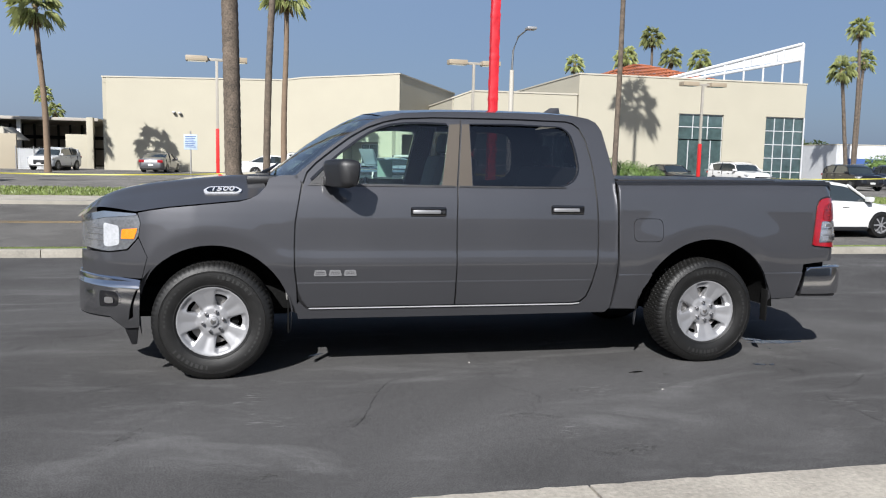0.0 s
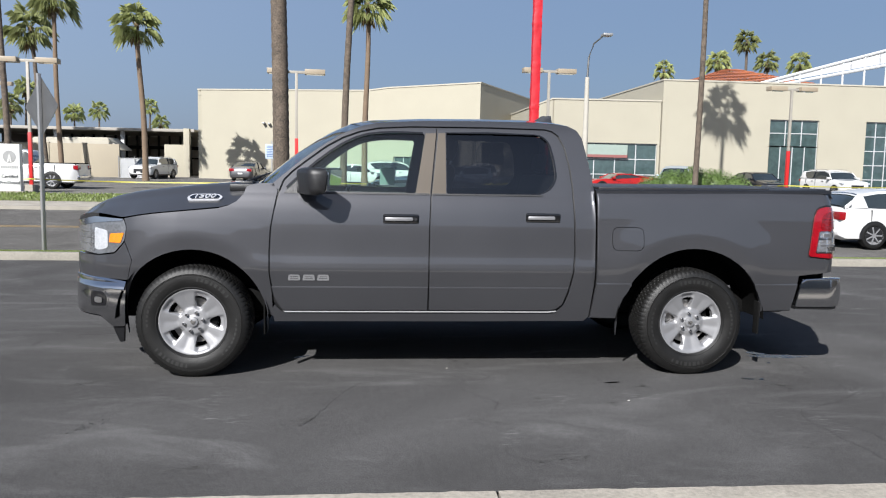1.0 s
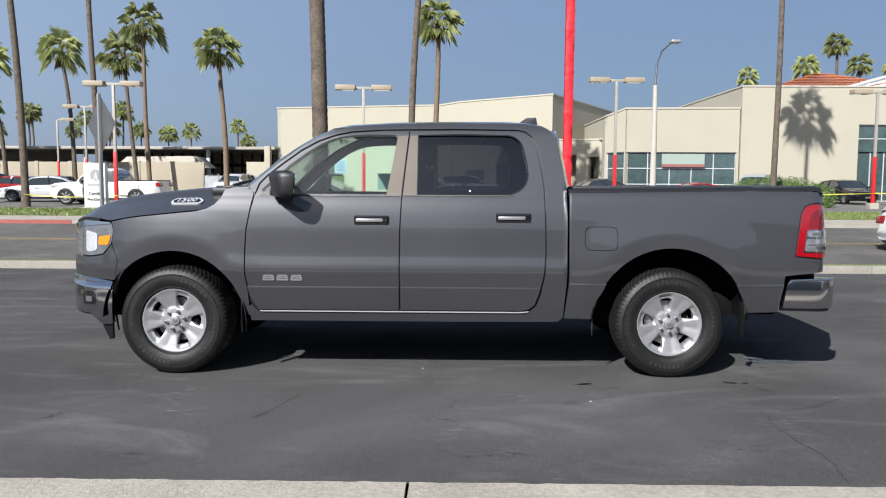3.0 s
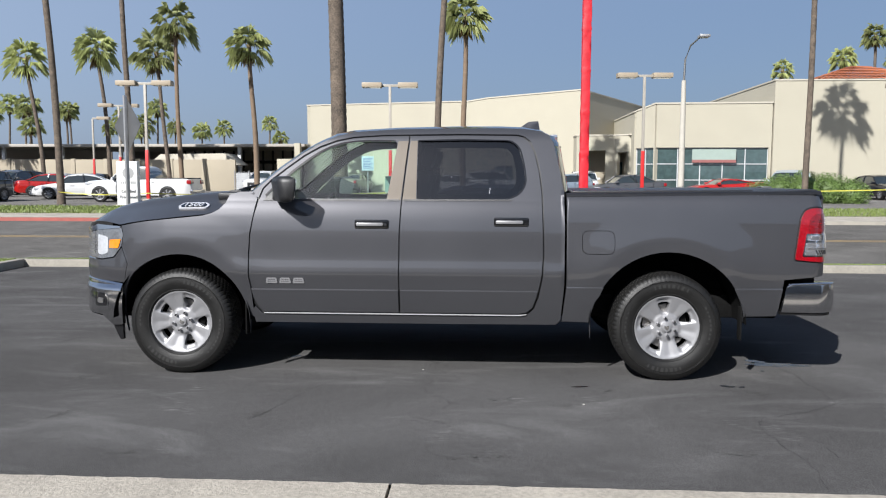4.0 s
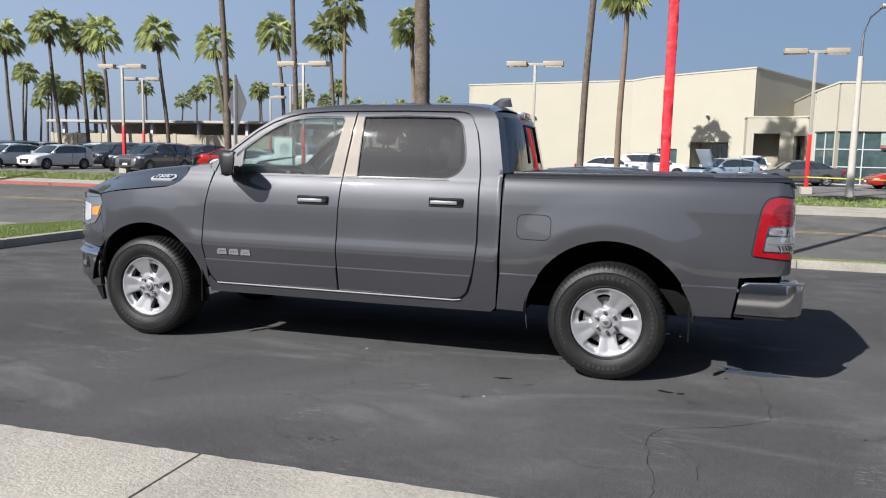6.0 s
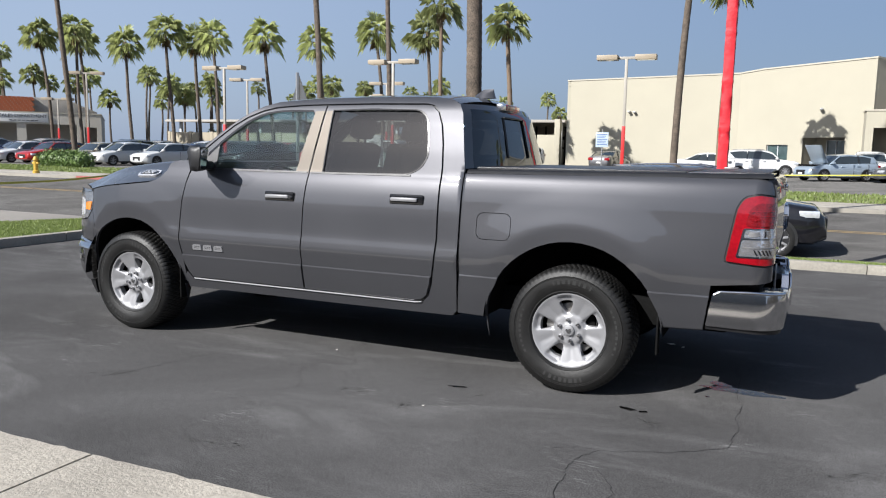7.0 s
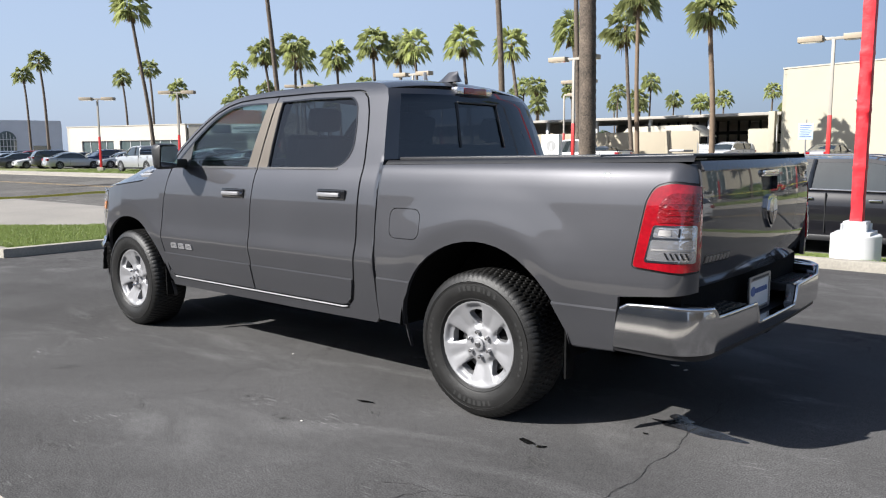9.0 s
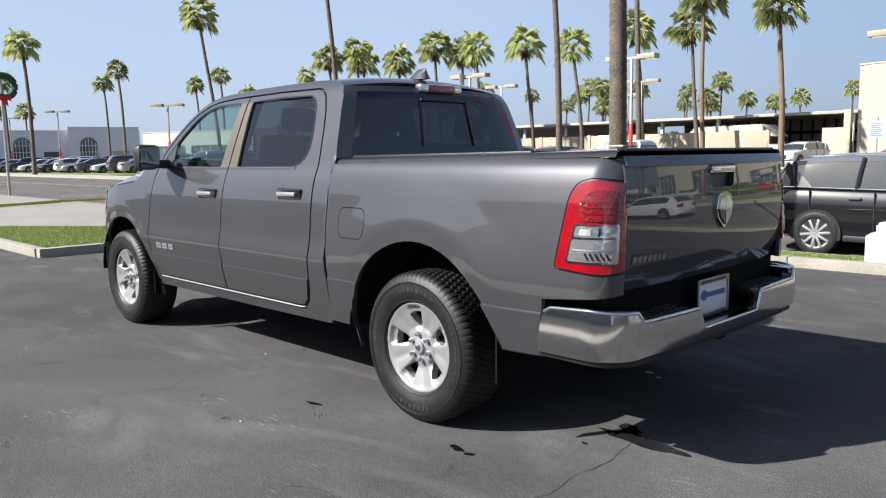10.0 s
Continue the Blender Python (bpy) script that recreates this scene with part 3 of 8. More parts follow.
def crack(way, width, label, seed):
    """A hairline that wanders about a path, thinning and swelling."""
    rnd = random.Random(seed)
    bm = bmesh.new()
    prev = None
    for a, b in zip(way, way[1:]):
        a, b = Vector(a), Vector(b)
        n = max(3, int((b - a).length / 0.035))
        side = Vector((-(b - a).y, (b - a).x)).normalized()
        for k in range(n):
            p = a.lerp(b, k / n)
            p += side * (0.045 * noise.noise(Vector((p.x * 5, p.y * 5, seed))) + 0.016 * noise.noise(Vector((p.x * 24, p.y * 24, seed))))
            w = width * (0.55 + 0.8 * abs(noise.noise(Vector((p.x * 9, p.y * 9, seed + 4))))) * rnd.uniform(0.6, 1.2)
            cur = (bm.verts.new((p.x - side.x * w, p.y - side.y * w, 0.0022)), bm.verts.new((p.x + side.x * w, p.y + side.y * w, 0.0022)))
            if prev:
                bm.faces.new((prev[0], cur[0], cur[1], prev[1]))
            prev = cur
    bmesh.ops.recalc_face_normals(bm, faces=bm.faces)
    return tagged(part("crack", bm, CRACK), label, "crack", kind="structure")


crack([(2.78, 0.2), (2.85, -0.51), (2.86, -1.16), (2.85, -1.5), (2.57, -1.68), (2.25, -1.83), (2.17, -2.0), (2.18, -2.4), (2.21, -2.6), (2.15, -3.0)], 0.0021, "long thin crack in the sealed asphalt", 3)
crack([(2.25, -1.83), (2.12, -1.80), (1.98, -1.92)], 0.0024, "short branch of the asphalt crack", 8)
crack([(-0.98, -2.05), (-0.81, -1.56), (-0.65, -1.14), (-0.42, -1.02)], 0.0020, "hairline crack in the asphalt", 5)
crack([(2.30, -2.05), (2.42, -2.3), (2.39, -2.55)], 0.0022, "hairline crack in the asphalt", 9)


def scuff(cx, cy, long, wide, turn, seed):
    """A patch of short pale dashes left by a tyre tread."""
    rnd = random.Random(seed)
    bm = bmesh.new()
    for _ in range(int(long * wide * 900) + 14):
        u, v = rnd.gauss(0, long / 3.2), rnd.gauss(0, wide / 3.0)
        ln, th = rnd.uniform(0.006, 0.022), rnd.uniform(0.0012, 0.003)
        m = pose(cx, cy, 0.0024, 0, 0, turn) @ pose(u, round(v / 0.018) * 0.018 + rnd.uniform(-0.002, 0.002), 0, 0, 0, rnd.uniform(-25, 25))
        bm.faces.new([bm.verts.new(m @ Vector(q)) for q in ((-ln, -th, 0), (ln, -th * 0.6, 0), (ln * 0.9, th, 0), (-ln * 0.8, th * 0.7, 0))])
    return tagged(part("tyre_scuff", bm, SCUFF), "pale patch of tyre scuffs on the asphalt", "scuff", kind="structure")


for k, (x, y, a, b, q) in enumerate(((0.48, -2.61, 0.55, 0.10, 6), (1.33, -1.27, 0.16, 0.12, -30), (1.90, -2.49, 0.28, 0.07, 4), (-1.45, -2.66, 0.24, 0.05, 5), (2.38, -1.25, 0.20, 0.13, -20), (0.60, -1.54, 0.20, 0.09, 25),
                                     (1.03, -1.63, 0.14, 0.08, 50), (-0.95, -1.94, 0.3, 0.12, 20), (-0.88, -1.39, 0.22, 0.10, 15), (-2.52, -1.09, 0.35, 0.16, 30), (-2.2, -2.0, 0.4, 0.12, 60), (3.4, -1.6, 0.4, 0.1, 15), (0.1, -2.0, 0.3, 0.06, -10))):
    scuff(x, y, a, b, q, k)


# ---- buildings across the street ----
STUCCO = mat("cream_stucco", (0.392, 0.364, 0.287), 0.9, 0, 0.06, 0.5, 30, 0.12, 60)
SALES_WHITE = mat("white_stucco", (0.52, 0.485, 0.42), 0.9, 0, 0.06, 0.5, 30, 0.12, 60)
STUCCO_B = mat("beige_block_wall", (0.352, 0.308, 0.232), 0.9, 0, 0.08, 0.6, 20, 0.2, 30)
CAP = mat("cream_parapet_cap", (0.44, 0.408, 0.336), 0.8, 0, 0.1, 2, 30, 0.05, 50)
ROOF_GREY = mat("flat_roof", (0.28, 0.272, 0.256), 0.9, 0, 0.2, 1, 20, 0.2, 20)
WHITE_METAL = mat("white_metal", (0.576, 0.584, 0.592), 0.45, 0.2, 0.1, 2, 30, 0.05, 40)
GREY_METAL = mat("grey_metal", (0.336, 0.336, 0.336), 0.45, 0.6, 0.15, 4, 60, 0.05, 60)
TILE = mat("clay_roof_tile", (0.4, 0.128, 0.056), 0.8, 0, 0.25, 2, 12, 0.2, 20, per_object=0.15)
SHOP_GLASS = mat("shop_glass", (0.055, 0.085, 0.085), 0.06, 0, 0.4, 0.5, 3, 0.0, 10, coat=1.0)
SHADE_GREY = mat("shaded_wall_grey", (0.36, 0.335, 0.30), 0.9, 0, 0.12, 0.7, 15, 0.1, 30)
DARK_BROWN = mat("dark_brown_wall", (0.05, 0.045, 0.038), 0.9, 0, 0.2, 0.7, 15, 0.1, 30)
PALE_BLUE = mat("pale_blue_stucco", (0.60, 0.615, 0.65), 0.85, 0, 0.08, 0.7, 20, 0.1, 30)
RED_PAINT = mat("red_enamel", (0.496, 0.016, 0.016), 0.45, 0, 0.12, 6, 60, 0.05, 60)
POLE_PAINT = mat("beige_pole_paint", (0.32, 0.296, 0.256), 0.5, 0.1, 0.12, 6, 60, 0.05, 60)
LAMP_BOX = mat("tan_lamp_housing", (0.32, 0.264, 0.192), 0.5, 0, 0.08, 6, 60, 0.03, 60)


def wall_block(name, foot, z0, z1, material, label, category="building", parent=None, openings=()):
    """Outer walls on a footprint, each wall a slab with thickness and openings; foot counter-clockwise seen from above."""
    root = parent or thing(name, label, category)
    n = len(foot)
    for i in range(n):
        a, b = Vector(foot[i]), Vector(foot[(i + 1) % n])
        za, zb = (z1[i], z1[(i + 1) % n]) if isinstance(z1, (list, tuple)) else (z1, z1)
        run = (b - a).length
        d = (b - a).normalized()
        inw = Vector((-d.y, d.x))
        m = Matrix(((d.x, inw.x, 0, a.x), (d.y, inw.y, 0, a.y), (0, 0, 1, 0), (0, 0, 0, 1)))
        holes = [o for o in openings if o[0] == i]
        pd = (a - Vector(foot[i - 1])).normalized()
        start = 0.303 if pd.x * d.y - pd.y * d.x > 0.5 else 0.0
        cols = sorted({start, run, *[h[1] for h in holes], *[h[2] for h in holes]})
        bm = bmesh.new()
        for s0, s1 in zip(cols, cols[1:]):
            t0, t1 = za + (zb - za) * s0 / run, za + (zb - za) * s1 / run
            hit = [h for h in holes if h[1] <= s0 + 1e-6 and h[2] >= s1 - 1e-6]
            spans = [(z0, hit[0][3]), (hit[0][4], None)] if hit else [(z0, None)]
            for lo, hi in spans:
                if hi is not None and hi - lo < 0.02:
                    continue
                q = [(s0, lo), (s1, lo), (s1, hi if hi is not None else t1), (s0, hi if hi is not None else t0)]
                prism(bm, q, 0.3)
        bmesh.ops.remove_doubles(bm, verts=bm.verts, dist=0.0005)
        bmesh.ops.transform(bm, matrix=m, verts=bm.verts)
        part("wall", bm, material, root)
        bm = bmesh.new()
        prism(bm, [(-0.03, za), (run + 0.03, zb), (run + 0.03, zb + 0.10 + 0.004 * (i % 2)), (-0.03, za + 0.10 + 0.004 * (i % 2))], 0.38, m @ pose(0, -0.05, 0))
        part("parapet_cap", bm, CAP, root)
    bm = bmesh.new()
    zt = (min(z1) if isinstance(z1, (list, tuple)) else z1) - 0.35
    f = bm.faces.new([bm.verts.new((x, y, zt)) for x, y in foot])
    part("roof", bm, ROOF_GREY, root)
    return root


def glazing(root, a, b, z0, z1, cols, rows, frame=WHITE_METAL, glass=SHOP_GLASS, w=0.06, inset=0.12):
    """A framed window between two plan points: every pane and bar a part."""
    a, b = Vector(a), Vector(b)
    d = (b - a).normalized()
    inw = Vector((-d.y, d.x))
    run = (b - a).length
    m = Matrix(((d.x, inw.x, 0, a.x + inw.x * inset), (d.y, inw.y, 0, a.y + inw.y * inset), (0, 0, 1, 0), (0, 0, 0, 1)))
    win = new("window")
    win.parent = root
    bm = bmesh.new()
    for k in range(cols + 1):
        s = run * k / cols
        box(bm, s - w / 2, s + w / 2, 0, 0.10, z0, z1)
    for k in range(rows + 1):
        z = z0 + (z1 - z0) * k / rows
        box(bm, 0, run, -0.003, 0.09, z - w / 2, z + w / 2)
    bmesh.ops.transform(bm, matrix=m, verts=bm.verts)
    part("window_frame", bm, frame, win)
    for i in range(cols):
        for j in range(rows):
            bm = bmesh.new()
            box(bm, run * i / cols + w / 2, run * (i + 1) / cols - w / 2, 0.04, 0.06, z0 + (z1 - z0) * j / rows + w / 2, z0 + (z1 - z0) * (j + 1) / rows - w / 2)
            bmesh.ops.transform(bm, matrix=m, verts=bm.verts)
            part("pane", bm, glass, win)
    return win


gz = ground_z
# main cream hall; its foot runs counter-clockwise from the left front corner
hall = wall_block("dealer_hall", [(-15.05, 60.05), (-1.0, 57.2), (0.6, 56.2), (7.5, 51.9), (14.0, 62.0), (14.0, 90.0), (-15.05, 90.0)], gz(55), [7.68, 7.70, 7.86, 8.0, 7.6, 7.6, 7.68], STUCCO,
                  "large windowless cream stucco dealer hall", openings=[(2, 0.6, 2.3, 1.1, 2.45), (2, 3.4, 6.4, gz(55), 2.95)])
glazing(hall, Vector((0.6, 56.2)).lerp(Vector((7.5, 51.9)), 0.6 / 8.13), Vector((0.6, 56.2)).lerp(Vector((7.5, 51.9)), 2.3 / 8.13), 1.1, 2.45, 2, 1)
d = Vector((6.9, -4.3)).normalized()
p0, p1 = Vector((0.6, 56.2)) + d * 3.4, Vector((0.6, 56.2)) + d * 6.4
bk = Vector((-d.y, d.x)) * 1.6
bm = bmesh.new()
for q in ([p0, p0 + bk], [p0 + bk, p1 + bk], [p1 + bk, p1]):
    f = bm.faces.new([bm.verts.new((q[0].x, q[0].y, gz(55))), bm.verts.new((q[1].x, q[1].y, gz(55))), bm.verts.new((q[1].x, q[1].y, 3.0)), bm.verts.new((q[0].x, q[0].y, 3.0))])
f = bm.faces.new([bm.verts.new((q.x, q.y, 2.96)) for q in (p0, p1, p1 + bk, p0 + bk)])
part("recess", bm, STUCCO, hall)
glazing(hall, p0 + bk * 0.85 + d * 0.9, p1 + bk * 0.85, 0.8, 2.8, 3, 1)
for x, z, y in ((-9.5, 4.95, 58.75), (-9.05, 4.9, 58.7), (4.5, 4.8, 53.55)):
    bm = bmesh.new()
    box(bm, x - 0.10, x + 0.10, y - 0.22, y + 0.2, z, z + 0.14, 0.03)
    part("wall_light", bm, GREY_METAL, hall)

# portico between the halls
porch = wall_block("entrance_porch", [(7.0, 50.2), (9.75, 50.2), (10.9, 49.2), (10.9, 56.0), (7.0, 56.0)], gz(50), 4.55, STUCCO, "cream stucco entrance porch with a deep doorway", openings=[(0, 0.45, 2.1, gz(50), 3.5), (1, 0.25, 1.2, gz(50), 3.35)])
bm = bmesh.new()
box(bm, 7.2, 10.7, 52.0, 52.1, gz(50), 4.2)
part("inner_wall", bm, STUCCO_B, porch)
bm = bmesh.new()
box(bm, 10.2, 10.7, 51.85, 51.98, gz(50), 2.7, 0.01)
part("door", bm, SHOP_GLASS, porch)

# showroom: low glazed block, tall block
low = wall_block("showroom_low_block", [(10.75, 48.2), (11.8, 46.5), (19.52, 46.5), (19.52, 60.0), (10.75, 60.0)], gz(48), [6.05, 6.46, 6.50, 6.50, 6.05], STUCCO, "cream stucco showroom wing with a long window band",
                 openings=[(0, 0.15, 1.9, gz(48), 3.57), (1, 0.1, 7.55, gz(48), 3.57)])
glazing(low, (10.83, 48.08), (11.73, 46.62), gz(48), 3.55, 2, 3)
glazing(low, (11.9, 46.5), (19.35, 46.5), gz(48), 3.55, 5, 3)
bm = bmesh.new()
box(bm, 14.3, 17.2, 46.42, 46.46, 2.75, 3.45)
banner = part("banner", bm, mat("pale_banner", (0.288, 0.352, 0.312), 0.6, 0, 0.08, 3, 30, 0.0, 40), low, "pale banner with a red lower edge")
bm = bmesh.new()
box(bm, 14.3, 17.2, 46.40, 46.44, 2.56, 2.75)
part("banner_edge", bm, mat("faded_red_banner", (0.264, 0.104, 0.096), 0.6, 0, 0.1, 3, 30, 0.0, 40), banner)
tall = wall_block("showroom_tall_block", [(19.6, 46.4), (38.0, 46.4), (38.0, 70.0), (19.6, 70.0)], gz(48), [7.96, 7.95, 7.95, 7.96], STUCCO, "tall cream stucco showroom with glazed entrance and corner",
                  openings=[(0, 7.9, 11.55, gz(48), 5.47), (0, 15.1, 18.4, gz(48), 5.47)])
glazing(tall, (27.5, 46.4), (31.15, 46.4), 3.6, 5.44, 3, 2)
glazing(tall, (27.5, 46.4), (31.15, 46.4), gz(48), 3.6, 4, 1)
glazing(tall, (34.7, 46.4), (38.0, 46.4), gz(48), 5.44, 4, 5)
glazing(tall, (38.02, 46.4), (38.02, 56.0), gz(48), 5.44, 6, 5, inset=0.0)
# white roof frame
fr = thing("roof_frame", "white steel truss frame over the showroom roof", "frame")
a, b = Vector((27.5, 52.0, 8.1)), Vector((40.1, 50.0, 11.65))
for h in (0.0, -1.25):
    bm = bmesh.new()
    tube(bm, [a + Vector((0, 0, h * 0.2)), b + Vector((0, 0, h))], 0.12, 8)
    part("rail", bm, WHITE_METAL, fr)
for k in range(9):
    p = a.lerp(b, k / 8)
    bm = bmesh.new()
    tube(bm, [p + Vector((0, 0, -0.1)), Vector((p.x, p.y, 7.6))], 0.08, 8)
    part("post", bm, WHITE_METAL, fr)
for k in range(6):
    p, q = a.lerp(b, k / 6), a.lerp(b, (k + 1) / 6)
    bm = bmesh.new()
    prism(bm, [(0, 0), ((q - p).length, q.z - p.z), ((q - p).length, q.z - p.z - 1.1 * (k + 1) / 6), (0, -1.1 * k / 6)], 0.05, Matrix.Translation(p) @ pose(0, 0, 0, 0, 0, math.degrees(math.atan2(q.y - p.y, q.x - p.x))))
    part("panel", bm, WHITE_METAL, fr)
bm = bmesh.new()
tube(bm, [b, (b.x, b.y, 5.4)], 0.14, 8)
part("mast", bm, WHITE_METAL, fr)
# hipped tile roof behind
tile_roof = thing("tile_roof_house", "low house with a hipped red clay tile roof", "house")
bm = bmesh.new()
box(bm, 30.5, 43.0, 66.5, 77.5, 6.0, 10.0)
part("wall", bm, STUCCO, tile_roof)


def hip(root, x0, x1, y0, y1, z0, z1, rows=10, ridge=0.35):
    """Rows of clay tiles on a hipped roof."""
    cx0, cx1 = x0 + (x1 - x0) * ridge, x1 - (x1 - x0) * ridge
    cy = (y0 + y1) / 2
    for (a, b, c, e) in (((x0, y0), (x1, y0), (cx1, cy), (cx0, cy)), ((x1, y0), (x1, y1), (cx1, cy), (cx1, cy)), ((x0, y1), (x0, y0), (cx0, cy), (cx0, cy)), ((x1, y1), (x0, y1), (cx0, cy), (cx1, cy))):
        bm = bmesh.new()
        for k in range(rows):
            t0, t1 = k / rows, (k + 1) / rows
            q = []
            for (p, o, t) in ((a, e, t0), (b, c, t0), (b, c, t1), (a, e, t1)):
                q.append(Vector((p[0] + (o[0] - p[0]) * t, p[1] + (o[1] - p[1]) * t, z0 + (z1 - z0) * t)))
            n = 24
            for s in range(n):
                u0, u1 = s / n, (s + 1) / n
                lift0 = Vector((0, 0, 0.07))
                vs = [q[0].lerp(q[1], u0) + lift0, q[0].lerp(q[1], (u0 + u1) / 2) + lift0 * 1.9, q[0].lerp(q[1], u1) + lift0, q[3].lerp(q[2], u1), q[3].lerp(q[2], (u0 + u1) / 2) + lift0 * 0.7, q[3].lerp(q[2], u0)]
                vv = [bm.verts.new(v) for v in vs]
                bm.faces.new((vv[0], vv[1], vv[4], vv[5]))
                bm.faces.new((vv[1], vv[2], vv[3], vv[4]))
        part("roof_slope", bm, TILE, root, angle=20)


hip(tile_roof, 29.0, 44.0, 65.0, 79.0, 10.0, 12.4, ridge=0.47)

# parking shed, walls left of the hall
shed = thing("parking_shed", "long open parking shed with a thin white roof edge", "shed")
bm = bmesh.new()
box(bm, -64.0, -16.3, 64.0, 82.0, 4.47, 4.60, 0.02)
part("roof", bm, CAP, shed)
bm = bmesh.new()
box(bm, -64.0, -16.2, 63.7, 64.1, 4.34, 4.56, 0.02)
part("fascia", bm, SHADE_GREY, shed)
for k in range(9):
    bm = bmesh.new()
    x = -62.5 + 5.7 * k
    box(bm, x - 0.15, x + 0.15, 64.6, 64.9, gz(64), 4.45, 0.01)
    part("column", bm, WHITE_METAL, shed)
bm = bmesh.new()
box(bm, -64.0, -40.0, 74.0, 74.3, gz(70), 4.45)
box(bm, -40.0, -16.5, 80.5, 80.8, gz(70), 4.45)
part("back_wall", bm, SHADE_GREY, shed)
bm = bmesh.new()
for k in range(14):
    x = -30.0 + 1.0 * k
    box(bm, x, x + 0.12, 70.0, 70.3, gz(66), 4.2)
box(bm, -31, -17, 69.8, 70.1, 2.9, 3.2)
box(bm, -31, -17, 69.8, 70.1, 2.0, 2.15)
part("rack", bm, UNDER, shed, "dark steel racks")
bm = bmesh.new()
box(bm, -18.6, -16.4, 63.0, 63.3, gz(63), 3.2, 0.01)
box(bm, -16.9, -16.4, 62.7, 63.3, gz(63), 4.6, 0.01)
part("end_wall", bm, STUCCO, shed)
fence = thing("block_wall", "beige block wall with pilasters behind the parked cars", "wall", kind="structure")
for k in range(13):
    bm = bmesh.new()
    x = -58.0 + 2.86 * k
    box(bm, x + 0.005, x + 2.855, 58.0, 58.25, gz(58) - 0.2, 3.02, 0.01)
    box(bm, x - 0.02, x + 0.32, 57.94, 58.3, gz(58) - 0.2, 3.09, 0.01)
    part("wall_bay", bm, STUCCO_B, fence)
tent = thing("white_canopy", "white fabric canopy behind the block wall", "canopy")
bm = bmesh.new()
prism(bm, [(-29.5, 2.6), (-28.4, 3.55), (-22.6, 3.62), (-21.4, 2.6)], 3.0, Matrix.Translation((0, 60.5, 0)), 0.05)
part("fabric", bm, CAP, tent)
screen = thing("wire_fence", "pale screened wire fence beside the block wall", "fence")
for k in range(4):
    bm = bmesh.new()
    x = -20.7 + 1.25 * k
    tube(bm, [(x, 57.4, gz(57)), (x, 57.4, 2.1)], 0.04, 8)
    part("post", bm, GREY_METAL, screen)
bm = bmesh.new()
for k in range(26):
    x = -20.7 + 0.15 * k
    tube(bm, [(x, 57.4, gz(57)), (x, 57.4, 2.0)], 0.012, 4)
for k in range(10):
    z = gz(57) + 0.17 * k
    tube(bm, [(-20.7, 57.4, z), (-16.9, 57.4, z)], 0.012, 4)
part("wire_mesh", bm, WHITE_METAL, screen)
bm = bmesh.new()
box(bm, -20.6, -16.9, 57.46, 57.48, gz(57), 1.9)
part("screen_cloth", bm, WHITE_METAL, screen)

# sales building, far to the left
sales = wall_block("sales_building", [(-85.0, 35.6), (-68.5, 40.4), (-60.2, 51.2), (-75.0, 65.0), (-95.0, 55.0)], 0.3, 4.45, SALES_WHITE, "low cream sales building with an open porch and tile roof",
                   openings=[(0, 2.2, 7.0, 0.3, 2.9), (0, 7.9, 16.4, 0.3, 2.9), (1, 0.8, 6.2, 0.3, 3.4), (1, 7.0, 11.4, 0.3, 3.4), (1, 12.1, 13.2, 0.3, 3.2)])
glazing(sales, Vector((-85.0, 35.6)).lerp(Vector((-68.5, 40.4)), 2.2 / 17.18), Vector((-85.0, 35.6)).lerp(Vector((-68.5, 40.4)), 7.0 / 17.18), 0.3, 2.9, 4, 1)
glazing(sales, Vector((-85.0, 35.6)).lerp(Vector((-68.5, 40.4)), 7.9 / 17.18), Vector((-85.0, 35.6)).lerp(Vector((-68.5, 40.4)), 16.4 / 17.18), 0.3, 2.9, 6, 1)
sd = Vector((8.3, 10.8)).normalized()
si = Vector((-sd.y, sd.x))
sm = Matrix(((sd.x, si.x, 0, -68.5), (sd.y, si.y, 0, 40.4), (0, 0, 1, 0), (0, 0, 0, 1)))
bm = bmesh.new()
box(bm, 0.4, 13.4, 3.5, 3.7, 0.3, 4.1)
bmesh.ops.transform(bm, matrix=sm, verts=bm.verts)
part("porch_back", bm, SALES_WHITE, sales)
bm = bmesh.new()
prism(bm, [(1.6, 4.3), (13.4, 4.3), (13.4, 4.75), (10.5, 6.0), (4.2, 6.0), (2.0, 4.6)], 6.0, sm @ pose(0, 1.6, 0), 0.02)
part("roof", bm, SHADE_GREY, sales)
bm = bmesh.new()
for k in range(9):
    for j in range(15):
        s0 = 2.2 + 0.36 * j + 0.24 * k
        if s0 < 7.6:
            box(bm, s0, s0 + 0.31, 0.5 + 0.11 * k, 0.85 + 0.11 * k, 4.5 + 0.165 * k, 4.7 + 0.165 * k, 0.0)
bmesh.ops.transform(bm, matrix=sm, verts=bm.verts)
part("tile_slope", bm, TILE, sales)
bm = bmesh.new()
box(bm, 4.7, 8.9, -0.12, -0.02, 3.55, 4.42, 0.02)
bmesh.ops.transform(bm, matrix=sm, verts=bm.verts)
board = part("sign_board", bm, WHITE_PLASTIC, sales, "white sign board reading SALES DEPARTMENT")
lettering("sign_letters", "SALES DEPARTMENT", 0.44, DARK_INK, board, sm @ pose(6.8, -0.14, 4.12, 90, 0, 0), 0.01)
for k in range(7):
    bm = bmesh.new()
    box(bm, 5.6 + 0.36 * k, 5.86 + 0.36 * k, -0.14, -0.11, 3.67, 3.76)
    bmesh.ops.transform(bm, matrix=sm, verts=bm.verts)
    part("sign_bar", bm, DARK_INK, board)
bm = bmesh.new()
box(bm, 2.6, 4.55, -0.12, -0.02, 3.55, 4.42, 0.02)
